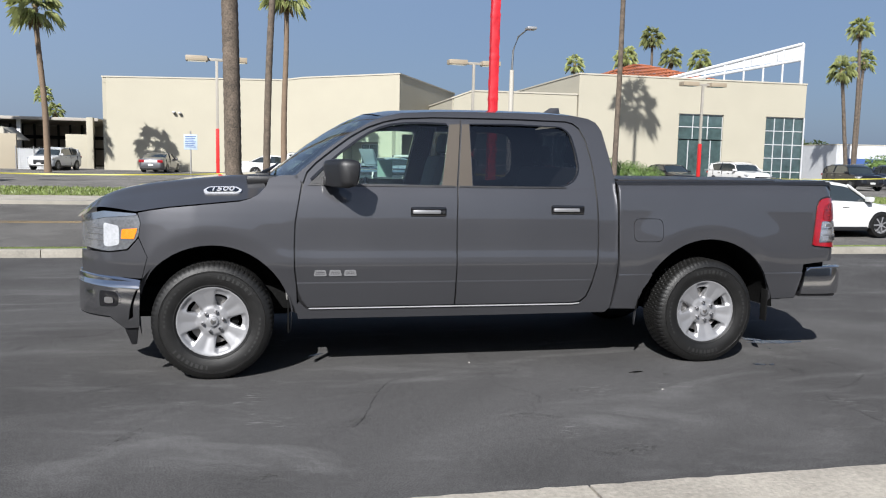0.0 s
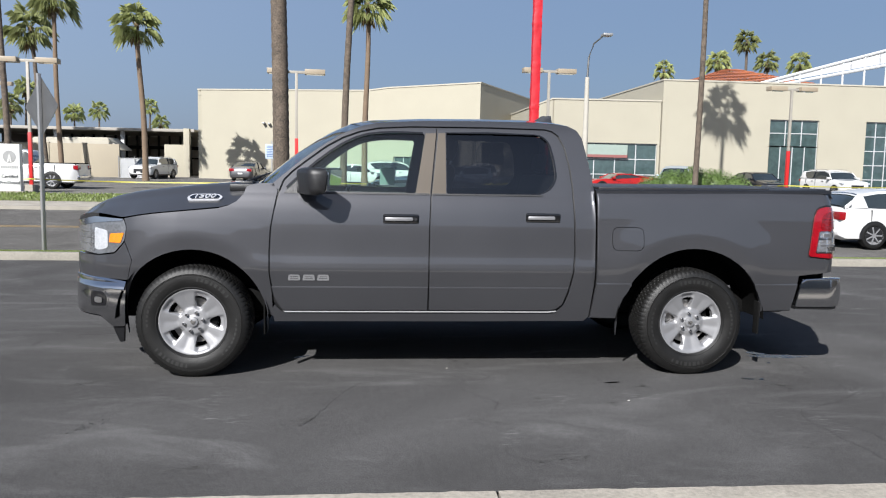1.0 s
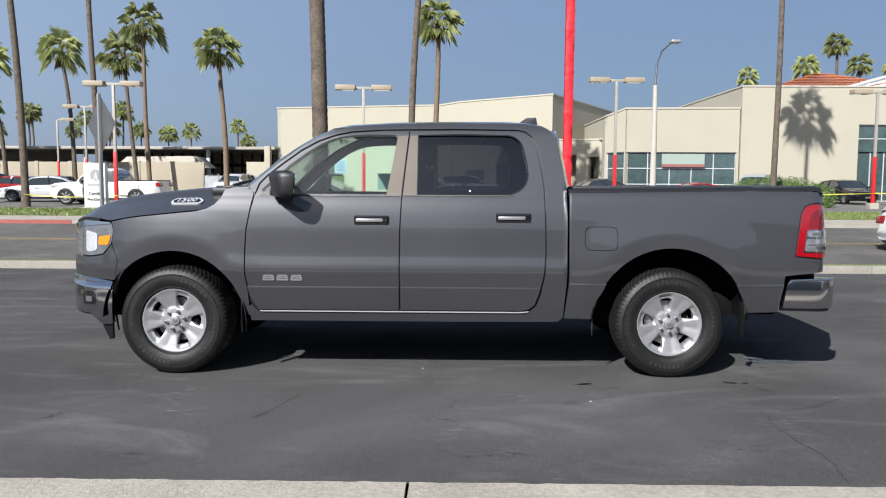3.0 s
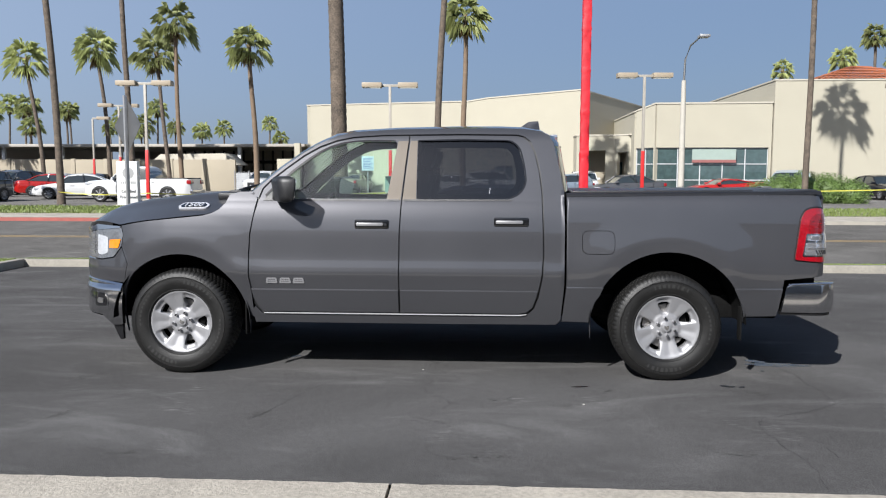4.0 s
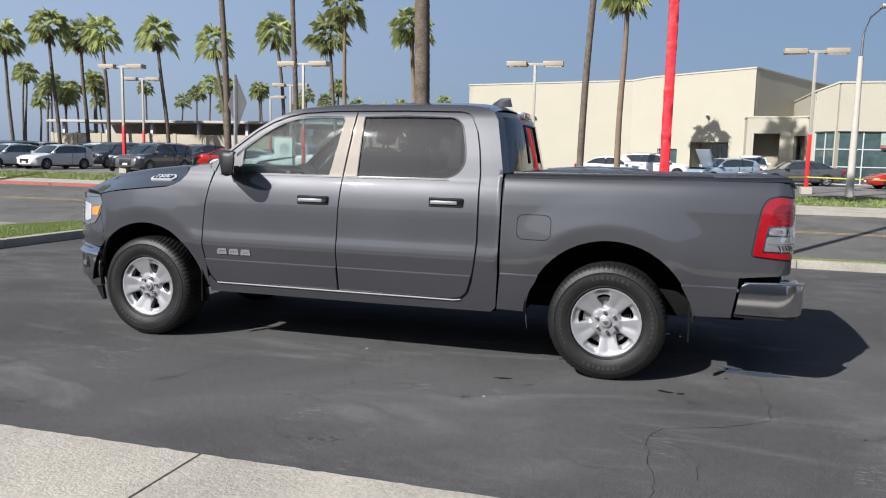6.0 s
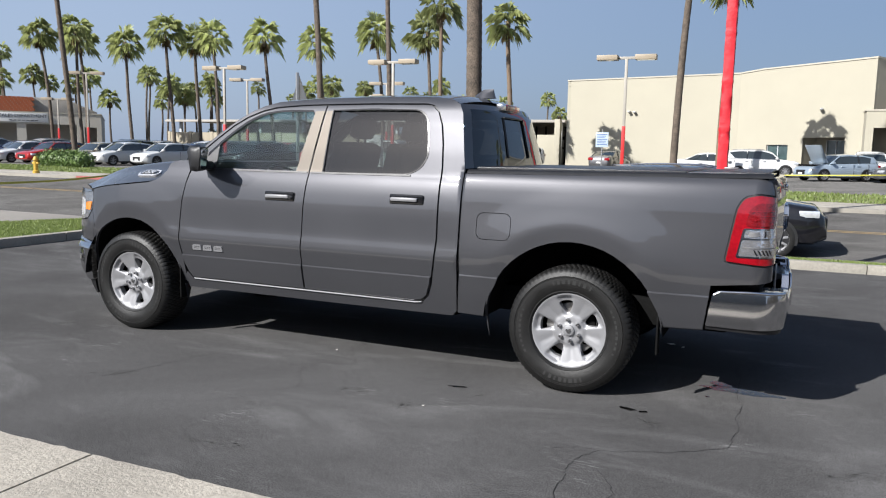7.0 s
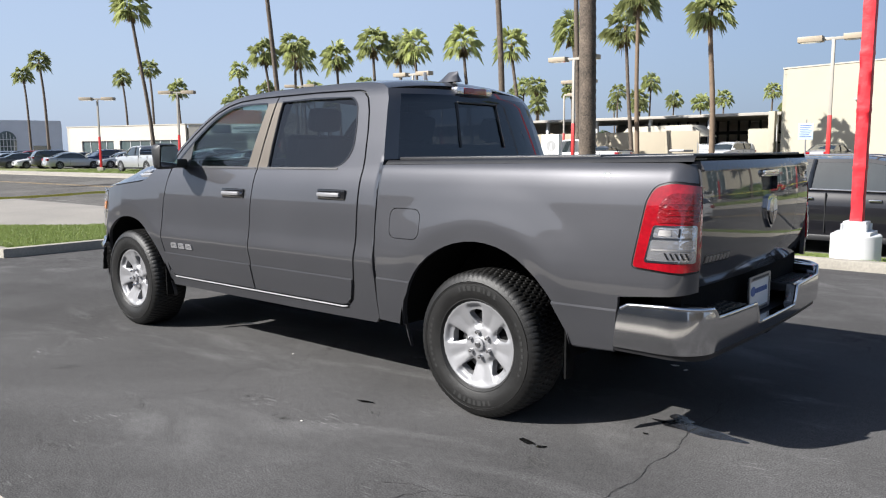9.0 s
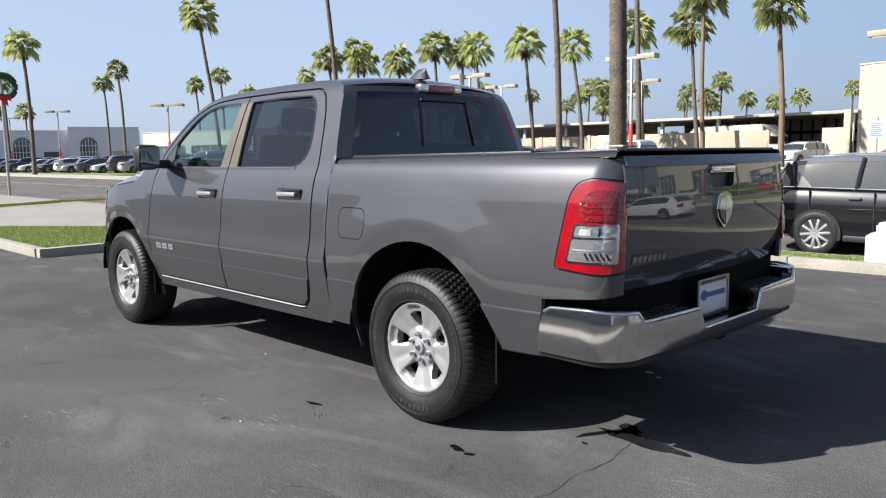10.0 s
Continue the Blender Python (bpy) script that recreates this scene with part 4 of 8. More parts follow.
bmesh.ops.transform(bm, matrix=sm, verts=bm.verts)
part("sign_board", bm, DARK_INK, sales, "dark sign board with plain marks")

# pale hall with arched windows, far down the street
archy = wall_block("arched_hall", [(-139.0, 20.0), (-128.3, 54.0), (-150.0, 62.0), (-160.0, 28.0)], 0.2, 6.3, PALE_BLUE, "pale grey-blue hall with tall arched windows", openings=[])
ad = Vector((10.7, 34.0)).normalized()
ai = Vector((-ad.y, ad.x))
am = Matrix(((ad.x, ai.x, 0, -139.0), (ad.y, ai.y, 0, 20.0), (0, 0, 1, 0), (0, 0, 0, 1)))
bm = bmesh.new()
prism(bm, [(24.4, 0.2), (35.5, 0.2), (35.5, 7.0), (24.4, 7.0)], 0.8, am @ pose(0, -0.7, 0))
part("gable", bm, PALE_BLUE, archy)
for s, y in ((27.5, -0.72), (17.7, -0.03), (6.5, -0.03)):
    bm = bmesh.new()
    prism(bm, [(s - 1.35, 0.4), (s + 1.35, 0.4)] + [(s + 1.35 * math.cos(q), 3.9 + 1.35 * math.sin(q)) for q in [k * math.pi / 12 for k in range(13)]], 0.1, am @ pose(0, y - 0.08, 0))
    win = part("arched_window", bm, SHOP_GLASS, archy, "dark arched window")
    for k in range(-2, 3):
        bm = bmesh.new()
        box(bm, s + 0.5 * k - 0.05, s + 0.5 * k + 0.05, y - 0.14, y - 0.08, 0.4, 5.05 - 0.25 * abs(k) ** 1.6)
        bmesh.ops.transform(bm, matrix=am, verts=bm.verts)
        part("window_bar", bm, WHITE_METAL, win)
    for z in (1.6, 2.8, 3.9):
        bm = bmesh.new()
        box(bm, s - 1.35, s + 1.35, y - 0.14, y - 0.08, z - 0.05, z + 0.05)
        bmesh.ops.transform(bm, matrix=am, verts=bm.verts)
        part("window_bar", bm, WHITE_METAL, win)
for s in (22.0, 32.5):
    bm = bmesh.new()
    box(bm, s - 1.3, s + 1.3, -0.8 if s > 30 else -0.1, -0.7 if s > 30 else 0.0, 1.8, 2.9)
    bmesh.ops.transform(bm, matrix=am, verts=bm.verts)
    part("window", bm, SHOP_GLASS, archy, "dark square window")

# far right: low store with a blue fascia
blue = wall_block("blue_trim_store", [(60.0, 70.0), (110.0, 62.0), (110.0, 80.0), (60.0, 88.0)], 0.4, 4.4, WHITE_METAL, "low white store with a blue fascia")
bm = bmesh.new()
prism(bm, [(1.0, 1.7), (49.0, 1.7), (49.0, 2.9), (1.0, 2.9)], 0.5, Matrix.Translation((60.0, 70.0, 0)) @ pose(0, -0.6, 0, 0, 0, math.degrees(math.atan2(-8, 50))))
part("fascia", bm, BLUE_INK, blue)

# an added plain building closes the place behind the camera; unseen, blocks low sky light
wall_block("plain_building", [(-70.0, -30.0), (-70.0, -42.0), (34.0, -42.0), (34.0, -30.0)], 0.0, 7.0, SHADE_GREY, "added long plain grey building behind the lot, out of view")

# unseen building added beyond the tailgate, kept dark to darken its reflection
wall_block("plain_building", [(52.0, -42.0), (64.0, -42.0), (64.0, 4.0), (52.0, 4.0)], 0.0, 7.5, DARK_BROWN, "added long plain dark brown building at the end of the lot, out of view")

# ---- the pickup truck ----
AXLE, HUB_Z, TYRE_R = 1.836, 0.400, 0.404
DOOR_W = smooth_table([(0.30, 0.885), (0.40, 0.908), (0.46, 0.925), (0.50, 0.935), (0.58, 0.954), (0.68, 0.975), (0.73, 0.984), (0.785, 0.995), (0.80, 0.995),
                       (0.90, 0.977), (0.95, 0.972), (1.00, 0.968), (1.08, 0.961), (1.15, 0.951), (1.22, 0.937), (1.28, 0.919), (1.31, 0.907), (1.335, 0.893), (1.50, 0.845),
                       (1.70, 0.778), (1.80, 0.738), (1.86, 0.700), (1.90, 0.655), (1.93, 0.60)], 0.012)
BED_W = smooth_table([(0.30, 0.885), (0.42, 0.916), (0.50, 0.936), (0.58, 0.954), (0.70, 0.975), (0.78, 0.984), (0.84, 0.986), (0.90, 0.983), (0.98, 0.976), (1.05, 0.968),
                      (1.12, 0.959), (1.20, 0.949), (1.27, 0.937), (1.32, 0.924), (1.36, 0.905), (1.39, 0.875), (1.42, 0.84)], 0.012)
NOSE = smooth_table([(-3.1, 0.95), (-2.84, 0.42), (-2.78, 0.31), (-2.70, 0.225), (-2.60, 0.150), (-2.50, 0.103), (-2.40, 0.070), (-2.25, 0.036), (-2.10, 0.014), (-1.95, 0.0), (3.5, 0.0)], 0.02)
FLARE = smooth_table([(-0.2, -0.004), (0.0, 0.002), (0.085, 0.0125), (0.105, 0.0125), (0.19, 0.0065), (0.32, 0.0), (9.0, 0.0)], 0.022, 0.004)
FRONT_ARCH, REAR_ARCH = 0.525, 0.565


def flare(x, z):
    out = 0.0
    for xc, r in ((-AXLE, FRONT_ARCH), (AXLE, REAR_ARCH)):
        d = math.hypot(x - xc, z - HUB_Z)
        top = min(1, max(0, ((z - HUB_Z) / d - 0.35) / 0.4))
        out += FLARE(d - r) * top * top * (3 - 2 * top)
    return out


def half_width(x, z):
    if x > 1.08:
        return BED_W(z) + flare(x, z) - 0.035 * max(0, (x - 2.2) / 0.7) ** 2
    w = DOOR_W(z) - NOSE(x)
    fade = min(1, max(0, (-x - 1.15) / 0.5))  # the door's crease dies out over the front wing
    return w + flare(x, z) - 0.008 * fade * math.exp(-((z - 0.78) / 0.09) ** 2)


CORNER_X, CORNER_R = 2.86, 0.13


NOSE_BACK = smooth_table([(-3.2, 0.095), (-2.84, 0.085), (-2.55, 0.055), (-2.36, 0.04), (-2.27, 0.012), (-2.2, 0.0), (3.5, 0.0)], 0.02)


def side(sg):
    """The flank as a place function; the rear corner bends round. sg: -1 the driver's flank."""
    def place(s, z, d=0.0):
        if s <= CORNER_X:
            return Vector((s + NOSE_BACK(s), sg * (half_width(s, z) - d), z))
        w = half_width(CORNER_X, z)
        lean = 0.03 * max(0, (z - 1.0)) + 0.02 * max(0, 0.9 - z)
        a = (s - CORNER_X) / CORNER_R
        if a < math.pi / 2:
            r = CORNER_R - d
            return Vector((CORNER_X + r * math.sin(a) - lean * math.sin(a), sg * (w - CORNER_R + r * math.cos(a)), z))
        return Vector((CORNER_X + CORNER_R - d - lean, sg * (w - CORNER_R - (a - math.pi / 2) * CORNER_R), z))
    return place


def arch(xc, r, x_from, x_to, z_foot, n=28):
    """Points over a wheel opening, from its front foot to its rear foot."""
    out = []
    for k in range(n + 1):
        a = math.pi * (1.06 - 1.12 * k / n)
        out.append((xc + r * math.cos(a), HUB_Z + r * math.sin(a)))
    return [(out[0][0] - 0.004, z_foot)] + out + [(out[-1][0] + 0.004, z_foot)]


RAIL = [(-1.30, 1.385), (-1.20, 1.470), (-1.06, 1.588), (-0.91, 1.695), (-0.78, 1.773), (-0.655, 1.826), (-0.53, 1.856), (-0.20, 1.878), (0.23, 1.886), (0.62, 1.886), (0.80, 1.878), (0.905, 1.862), (0.965, 1.83), (1.0, 1.77), (1.035, 1.60), (1.073, 1.395)]
RAIL_T = np.concatenate([[0], np.cumsum([math.hypot(b[0] - a[0], b[1] - a[1]) for a, b in zip(RAIL, RAIL[1:])])])


def rail(x_or_t, t=True):
    return float(np.interp(x_or_t, RAIL_T, [p[0] for p in RAIL])), float(np.interp(x_or_t, RAIL_T, [p[1] for p in RAIL]))


FDOOR = [(-1.232, 1.335), (-1.262, 1.22), (-1.285, 1.08), (-1.292, 0.92), (-1.290, 0.76), (-1.272, 0.63), (-1.245, 0.54), (-1.205, 0.487), (-0.158, 0.487), (-0.160, 0.80), (-0.158, 1.09), (-0.147, 1.32), (-0.098, 1.825),
         (-0.30, 1.823), (-0.53, 1.808), (-0.66, 1.780), (-0.78, 1.735), (-0.90, 1.667), (-1.03, 1.570), (-1.14, 1.482), (-1.20, 1.420)]
FWIN = rounded([(-1.19, 1.350), (-1.10, 1.438), (-0.965, 1.557), (-0.86, 1.637), (-0.78, 1.690), (-0.69, 1.735), (-0.60, 1.763), (-0.50, 1.776), (-0.39, 1.781), (-0.185, 1.778), (-0.252, 1.345)], 0.02, 3)
RDOOR = [(-0.152, 0.487), (0.74, 0.487), (0.80, 0.497), (0.845, 0.535), (0.875, 0.62), (0.905, 0.78), (0.915, 0.92), (0.913, 1.10), (0.905, 1.40), (0.885, 1.56), (0.855, 1.69), (0.815, 1.775), (0.77, 1.812), (0.72, 1.825), (0.3, 1.830),
         (-0.090, 1.826), (-0.140, 1.32), (-0.152, 1.09), (-0.154, 0.80)]
RWIN = rounded([(-0.030, 1.345), (0.66, 1.350), (0.745, 1.395), (0.785, 1.47), (0.772, 1.60), (0.738, 1.735), (0.675, 1.786), (0.3, 1.790), (-0.030, 1.786)], [0.01, 0.05, 0.04, 0.04, 0.05, 0.05, 0.05, 0.02, 0.01], 4)
CAB = [(-1.236, 1.350)] + RAIL + [(1.075, 1.10), (1.073, 0.70), (1.055, 0.44), (1.02, 0.405), (0.2, 0.40), (-1.27, 0.40), (-1.285, 0.50), (-1.262, 0.530), (-1.215, 0.477), (-0.155, 0.477), (0.75, 0.477), (0.81, 0.488), (0.855, 0.530),
       (0.886, 0.62), (0.915, 0.78), (0.925, 0.92), (0.923, 1.10), (0.915, 1.40), (0.895, 1.563), (0.865, 1.695), (0.823, 1.783), (0.775, 1.821), (0.72, 1.834), (0.3, 1.839),
       (-0.094, 1.835), (-0.30, 1.832), (-0.53, 1.817), (-0.664, 1.789), (-0.785, 1.744), (-0.905, 1.676), (-1.036, 1.578), (-1.147, 1.489), (-1.209, 1.424)]
FENDER = [(-2.345, 1.135), (-2.10, 1.172), (-1.87, 1.196), (-1.66, 1.217), (-1.585, 1.238), (-1.53, 1.268), (-1.485, 1.318), (-1.462, 1.375), (-1.38, 1.398), (-1.275, 1.400), (-1.245, 1.345), (-1.268, 1.22), (-1.292, 1.08), (-1.299, 0.92), (-1.297, 0.76), (-1.281, 0.63), (-1.275, 0.44)]
FENDER = FENDER + arch(-AXLE, FRONT_ARCH, 0, 0, 0.46)[::-1] + [(-2.345, 0.62), (-2.31, 0.70), (-2.255, 0.845), (-2.335, 0.975), (-2.318, 1.07)]
BEDSIDE = [(1.088, 1.365), (1.088, 0.69), (1.062, 0.43), (1.27, 0.425)] + arch(AXLE, REAR_ARCH, 0, 0, 0.43)[:-3] + [(2.388, 0.48), (2.635, 0.488), (2.668, 0.765), (2.80, 0.778), (3.045, 0.80), (3.076, 0.80), (3.076, 1.365), (2.85, 1.388), (2.0, 1.377)]
TAIL = rounded([(2.725, 0.905), (2.753, 1.08), (2.776, 1.222), (2.812, 1.283), (2.89, 1.303), (3.062, 1.285), (3.071, 0.893), (2.95, 0.885)], [0.03, 0, 0.03, 0.03, 0.03, 0.015, 0.015, 0.02], 4)

truck = thing("pickup_truck", "dark grey metallic crew cab pickup truck parked on the asphalt lot", "truck")

for sg in (-1, 1):
    F = side(sg)
    surf("front_fender", FENDER, F, GREY_PAINT, truck, gap=0.001, step=0.028)
    surf("cab_frame", CAB, F, GREY_PAINT, truck, step=0.04, gap=0.001)
    door = surf("front_door", FDOOR, F, GREY_PAINT, truck, holes=[FWIN], gap=0.0015, step=0.034)
    surf("door_seal", shrink(FDOOR, -0.02), F, BLACK, truck, holes=[shrink(FDOOR, 0.02)], step=0.05, depth=0.0, proud=-0.016, label="black rubber door seal")
    surf("window_pane", FWIN, F, GLASS_CLEAR, door, step=0.08, depth=0.0, proud=-0.012, label="clear green-tinted door glass")
    surf("pillar_trim", [(-0.181, 1.782), (-0.103, 1.786), (-0.151, 1.337), (-0.258, 1.337)], F, APPLIQUE, door, step=0.06, depth=0.004, proud=0.003, label="satin brown-black pillar trim")
    surf("weather_strip", [(-1.20, 1.332), (-0.16, 1.332), (-0.16, 1.344), (-1.185, 1.344)], F, BLACK, door, step=0.1, depth=0.006, proud=0.006, label="black rubber belt seal")
    trim = FWIN[3:-4]
    surf("window_seal", [(x, z) for x, z in trim] + [(x - 0.010, z + 0.014) for x, z in trim[::-1]], F, BLACK_GLOSS, door, step=0.06, depth=0.004, proud=0.003, label="black window seal")
    surf("door_post", [(-0.26, 0.5), (-0.06, 0.5), (-0.06, 1.30), (0.0, 1.82), (-0.16, 1.82), (-0.26, 1.30)], F, BLACK, truck, step=0.12, depth=0.03, proud=-0.035, label="black post between the doors")
    rdoor = surf("rear_door", RDOOR, F, GREY_PAINT, truck, holes=[RWIN], gap=0.0015, step=0.034)
    surf("door_seal", shrink(RDOOR, -0.02), F, BLACK, truck, holes=[shrink(RDOOR, 0.02)], step=0.05, depth=0.0, proud=-0.018, label="black rubber door seal")
    surf("window_pane", RWIN, F, GLASS_DARK, rdoor, step=0.08, depth=0.0, proud=-0.012, label="dark privacy glass")
    surf("pillar_trim", [(-0.087, 1.786), (-0.034, 1.787), (-0.034, 1.337), (-0.137, 1.337)], F, APPLIQUE, rdoor, step=0.06, depth=0.004, proud=0.003, label="satin brown-black pillar trim")
    surf("weather_strip", [(-0.13, 1.332), (0.68, 1.334), (0.68, 1.345), (-0.13, 1.344)], F, BLACK, rdoor, step=0.1, depth=0.006, proud=0.006, label="black rubber belt seal")
    seal = RWIN[4:-3]
    surf("window_seal", [(x, z) for x, z in seal] + [(x + 0.012 * math.cos(math.atan2(z - 1.56, x - 0.3)), z + 0.012 * math.sin(math.atan2(z - 1.56, x - 0.3))) for x, z in seal[::-1]], F, BLACK_GLOSS, rdoor, step=0.05, depth=0.004, proud=0.003, label="black window seal")
    surf("sill_strip", [(-1.19, 0.474), (0.75, 0.474), (0.80, 0.482), (0.80, 0.487), (0.74, 0.4815), (-1.20, 0.4815)], F, STRIP, truck, step=0.08, depth=0.008, proud=0.012, label="bright strip along the door sill")
    bed = surf("bed_side", BEDSIDE, F, GREY_PAINT, truck, holes=[TAIL, rounded([(1.20, 0.945), (1.44, 0.945), (1.44, 1.12), (1.20, 1.12)], 0.055, 5)] if sg < 0 else [TAIL], step=0.028, gap=0.001)
    # proud lower cladding along the doors and the bed
    def clad(s, z, d=0.0, zt=0.660):
        lip = 0.0022 if z > zt + 0.010 else 0.0022 + 0.007 * min(1, (zt + 0.010 - z) / 0.010)
        return F(s, z, d - lip)

    def clad_bed(s, z, d=0.0):
        return clad(s, z, d, 0.694)

    def clad_face(s, z, d=0.0):
        return F(s, z, d - 0.0092)

    def clad_face_bed(s, z, d=0.0):
        return F(s, z, d - 0.0092)
    f0, f1 = AXLE - REAR_ARCH * 0.865, AXLE + REAR_ARCH * 0.865
    for name, zt, x0, x1, low, owner, place in (
            ("front", 0.660, -1.279, -0.163, [(-0.163, 0.492), (-1.204, 0.492), (-1.240, 0.54), (-1.266, 0.60)], door, clad),
            ("rear", 0.660, -0.148, 0.877, [(0.868, 0.62), (0.840, 0.538), (0.796, 0.502), (0.738, 0.492), (-0.148, 0.492)], rdoor, clad),
            ("bed", 0.694, 1.092, f0 + 0.012, [(f0 - 0.012, 0.640), (1.30, 0.585), (1.274, 0.50), (1.268, 0.430), (1.066, 0.436)], bed, clad_bed),
            ("end", 0.694, f1 - 0.012, 2.660, [(2.632, 0.496), (2.397, 0.490), (2.384, 0.56), (f1 + 0.008, 0.655)], bed, clad_bed)):
        panel = surf("lower_cladding", [(x0, zt), (x1, zt)] + low, clad_face if place is clad else clad_face_bed, GREY_PAINT, owner, step=0.035, depth=0.012)
        surf("cladding_ledge", [(x0, zt + 0.010), (x1, zt + 0.010), (x1, zt), (x0, zt)], place, GREY_PAINT, panel, step=0.03, depth=0.0, e=0.001)
    if sg < 0:
        surf("fuel_door", rounded([(1.204, 0.949), (1.436, 0.949), (1.436, 1.116), (1.204, 1.116)], 0.052, 5), F, GREY_PAINT, bed, step=0.04, depth=0.02)
        surf("fuel_well", [(1.19, 0.935), (1.45, 0.935), (1.45, 1.13), (1.19, 1.13)], F, BLACK, bed, step=0.08, depth=0, proud=-0.02)
    # tail lamp: red surround, deep red upper chamber, clear lower chambers
    surf("lamp_gasket", shrink(TAIL, 0.001), F, BLACK, bed, step=0.03, depth=0.02, proud=-0.004)
    lamp = surf("tail_light", shrink(TAIL, 0.011), F, RED_LENS, truck, step=0.03, depth=0.04, proud=0.008, label="red tail light with clear reversing lamp")
    surf("brake_lens", rounded([(2.832, 1.118), (2.850, 1.215), (2.895, 1.250), (3.030, 1.246), (3.032, 1.118)], 0.02), F, RED_DEEP, lamp, step=0.03, depth=0.008, proud=0.013, label="deep red ribbed brake lens")
    for k in range(3):
        surf("lens_rib", [(2.862, 1.150 + 0.026 * k), (3.012, 1.150 + 0.026 * k), (3.012, 1.153 + 0.026 * k), (2.862, 1.153 + 0.026 * k)], F, RED_LENS, lamp, step=0.03, depth=0.004, proud=0.016)
    surf("lens_rim", rounded([(2.790, 0.938), (2.822, 1.106), (3.018, 1.106), (3.020, 0.939)], 0.015), F, CHROME, lamp, step=0.03, depth=0.006, proud=0.011, label="chrome rim")
    surf("reverse_lens", rounded([(2.826, 1.052), (2.834, 1.097), (3.008, 1.097), (3.008, 1.052)], 0.010), F, CLEAR_LENS, lamp, step=0.022, depth=0.010, proud=0.015, label="clear reversing lens")
    surf("reverse_lens", rounded([(2.803, 0.948), (2.819, 1.041), (3.008, 1.041), (3.008, 0.948)], 0.012), F, CLEAR_LENS, lamp, step=0.022, depth=0.010, proud=0.015, label="clear reversing lens")
    surf("lamp_block", rounded([(2.850, 1.060), (2.855, 1.086), (2.905, 1.086), (2.905, 1.060)], 0.006, 2), F, STEEL, lamp, step=0.02, depth=0.003, proud=0.018)
    surf("lens_rib", [(2.93, 1.056), (2.933, 1.093), (2.940, 1.093), (2.938, 1.056)], F, BLACK_GLOSS, lamp, step=0.03, depth=0.003, proud=0.018)
    surf("lens_rib", [(2.825, 0.994), (3.000, 0.994), (3.000, 1.001), (2.825, 1.001)], F, STEEL, lamp, step=0.03, depth=0.004, proud=0.018)
    for k in range(5):  # slanted facets in the lower chamber
        a0 = 2.895 + 0.020 * k
        surf("lens_facet", [(a0, 0.956), (a0 + 0.008, 0.956), (a0 - 0.008, 0.986), (a0 - 0.016, 0.986)], F, BLACK_GLOSS, lamp, step=0.03, depth=0.003, proud=0.018)
    # side marker bars of the bed: the rail cap
    grid("bed_rail_cap", lambda u, v: Vector((1.09 + 1.87 * u, sg * (BED_W(1.36) - 0.02 - 0.10 * v - 0.035 * max(0, (1.09 + 1.83 * u - 2.2) / 0.7) ** 2), 1.366 + 0.022 * u + 0.026 * math.sin(min(1, v * 3) * math.pi / 2))), 24, 8, BLACK, truck, "black plastic bed rail cap")
    # lower trim behind the wheel and headlamp group
    head = surf("headlight", rounded([(-2.35, 1.128), (-2.322, 1.07), (-2.339, 0.982), (-2.425, 0.895), (-2.56, 0.875), (-2.68, 0.885), (-2.80, 0.90), (-2.80, 1.08), (-2.60, 1.128)], 0.012), F, LAMP_GREY, truck, step=0.03, depth=0.05, proud=0.002, label="clear headlight with chrome reflector")
    surf("headlight_trim", rounded([(-2.352, 1.13), (-2.36, 1.118), (-2.60, 1.098), (-2.80, 1.05), (-2.80, 1.10), (-2.6, 1.142)], 0.006), F, CHROME, head, step=0.03, depth=0.006, proud=0.008, label="chrome brow")
    surf("marker_lamp", rounded([(-2.462, 1.024), (-2.345, 1.034), (-2.375, 0.962), (-2.470, 0.962)], 0.008), F, AMBER, head, step=0.02, depth=0.006, proud=0.008, label="amber side marker")
    surf("head_reflector", rounded([(-2.485, 1.045), (-2.480, 0.925), (-2.55, 0.905), (-2.60, 0.910), (-2.60, 1.065)], 0.020), F, WHITE_LENS, head, step=0.03, depth=0.004, proud=0.005, label="bright reflector bowl")
    surf("head_reflector", rounded([(-2.64, 1.085), (-2.64, 0.905), (-2.78, 0.915), (-2.78, 1.065)], 0.012), F, LAMP_GREY, head, step=0.03, depth=0.004, proud=0.005, label="bright reflector bowl")
    for k in range(3):
        surf("lamp_divider", [(-2.74, 0.945 + 0.04 * k), (-2.615, 0.940 + 0.04 * k), (-2.615, 0.946 + 0.04 * k), (-2.74, 0.951 + 0.04 * k)], F, STEEL, head, step=0.05, depth=0.003, proud=0.007)
    surf("wing_front", rounded([(-2.339, 0.968), (-2.259, 0.845), (-2.314, 0.70), (-2.36, 0.70), (-2.80, 0.72), (-2.80, 0.87), (-2.56, 0.865), (-2.42, 0.885)], 0.01), F, GREY_PAINT, truck, step=0.035, depth=0.03)

    def bump_place(s, z, d=0.0):
        out = 0.03 * (1 - ((z - 0.53) / 0.2) ** 2) + 0.012
        p = F(s, 0.62 if z < 0.62 else z, 0)
        return Vector((p.x, sg * (abs(p.y) + out - d), z))
    bumper = surf("front_bumper", rounded([(-2.325, 0.675), (-2.345, 0.37), (-2.45, 0.36), (-2.56, 0.44), (-2.84, 0.44), (-2.84, 0.71), (-2.6, 0.70)], 0.015), bump_place, CHROME, truck, step=0.035, depth=0.05, label="chrome front bumper")

    def ledge_place(s, z, d=0.0):  # the bumper's upper lip slopes up and in
        p = F(s, 0.70, 0)
        return Vector((p.x, sg * (abs(p.y) + 0.050 - 0.85 * max(0, z - 0.645) - d), z))
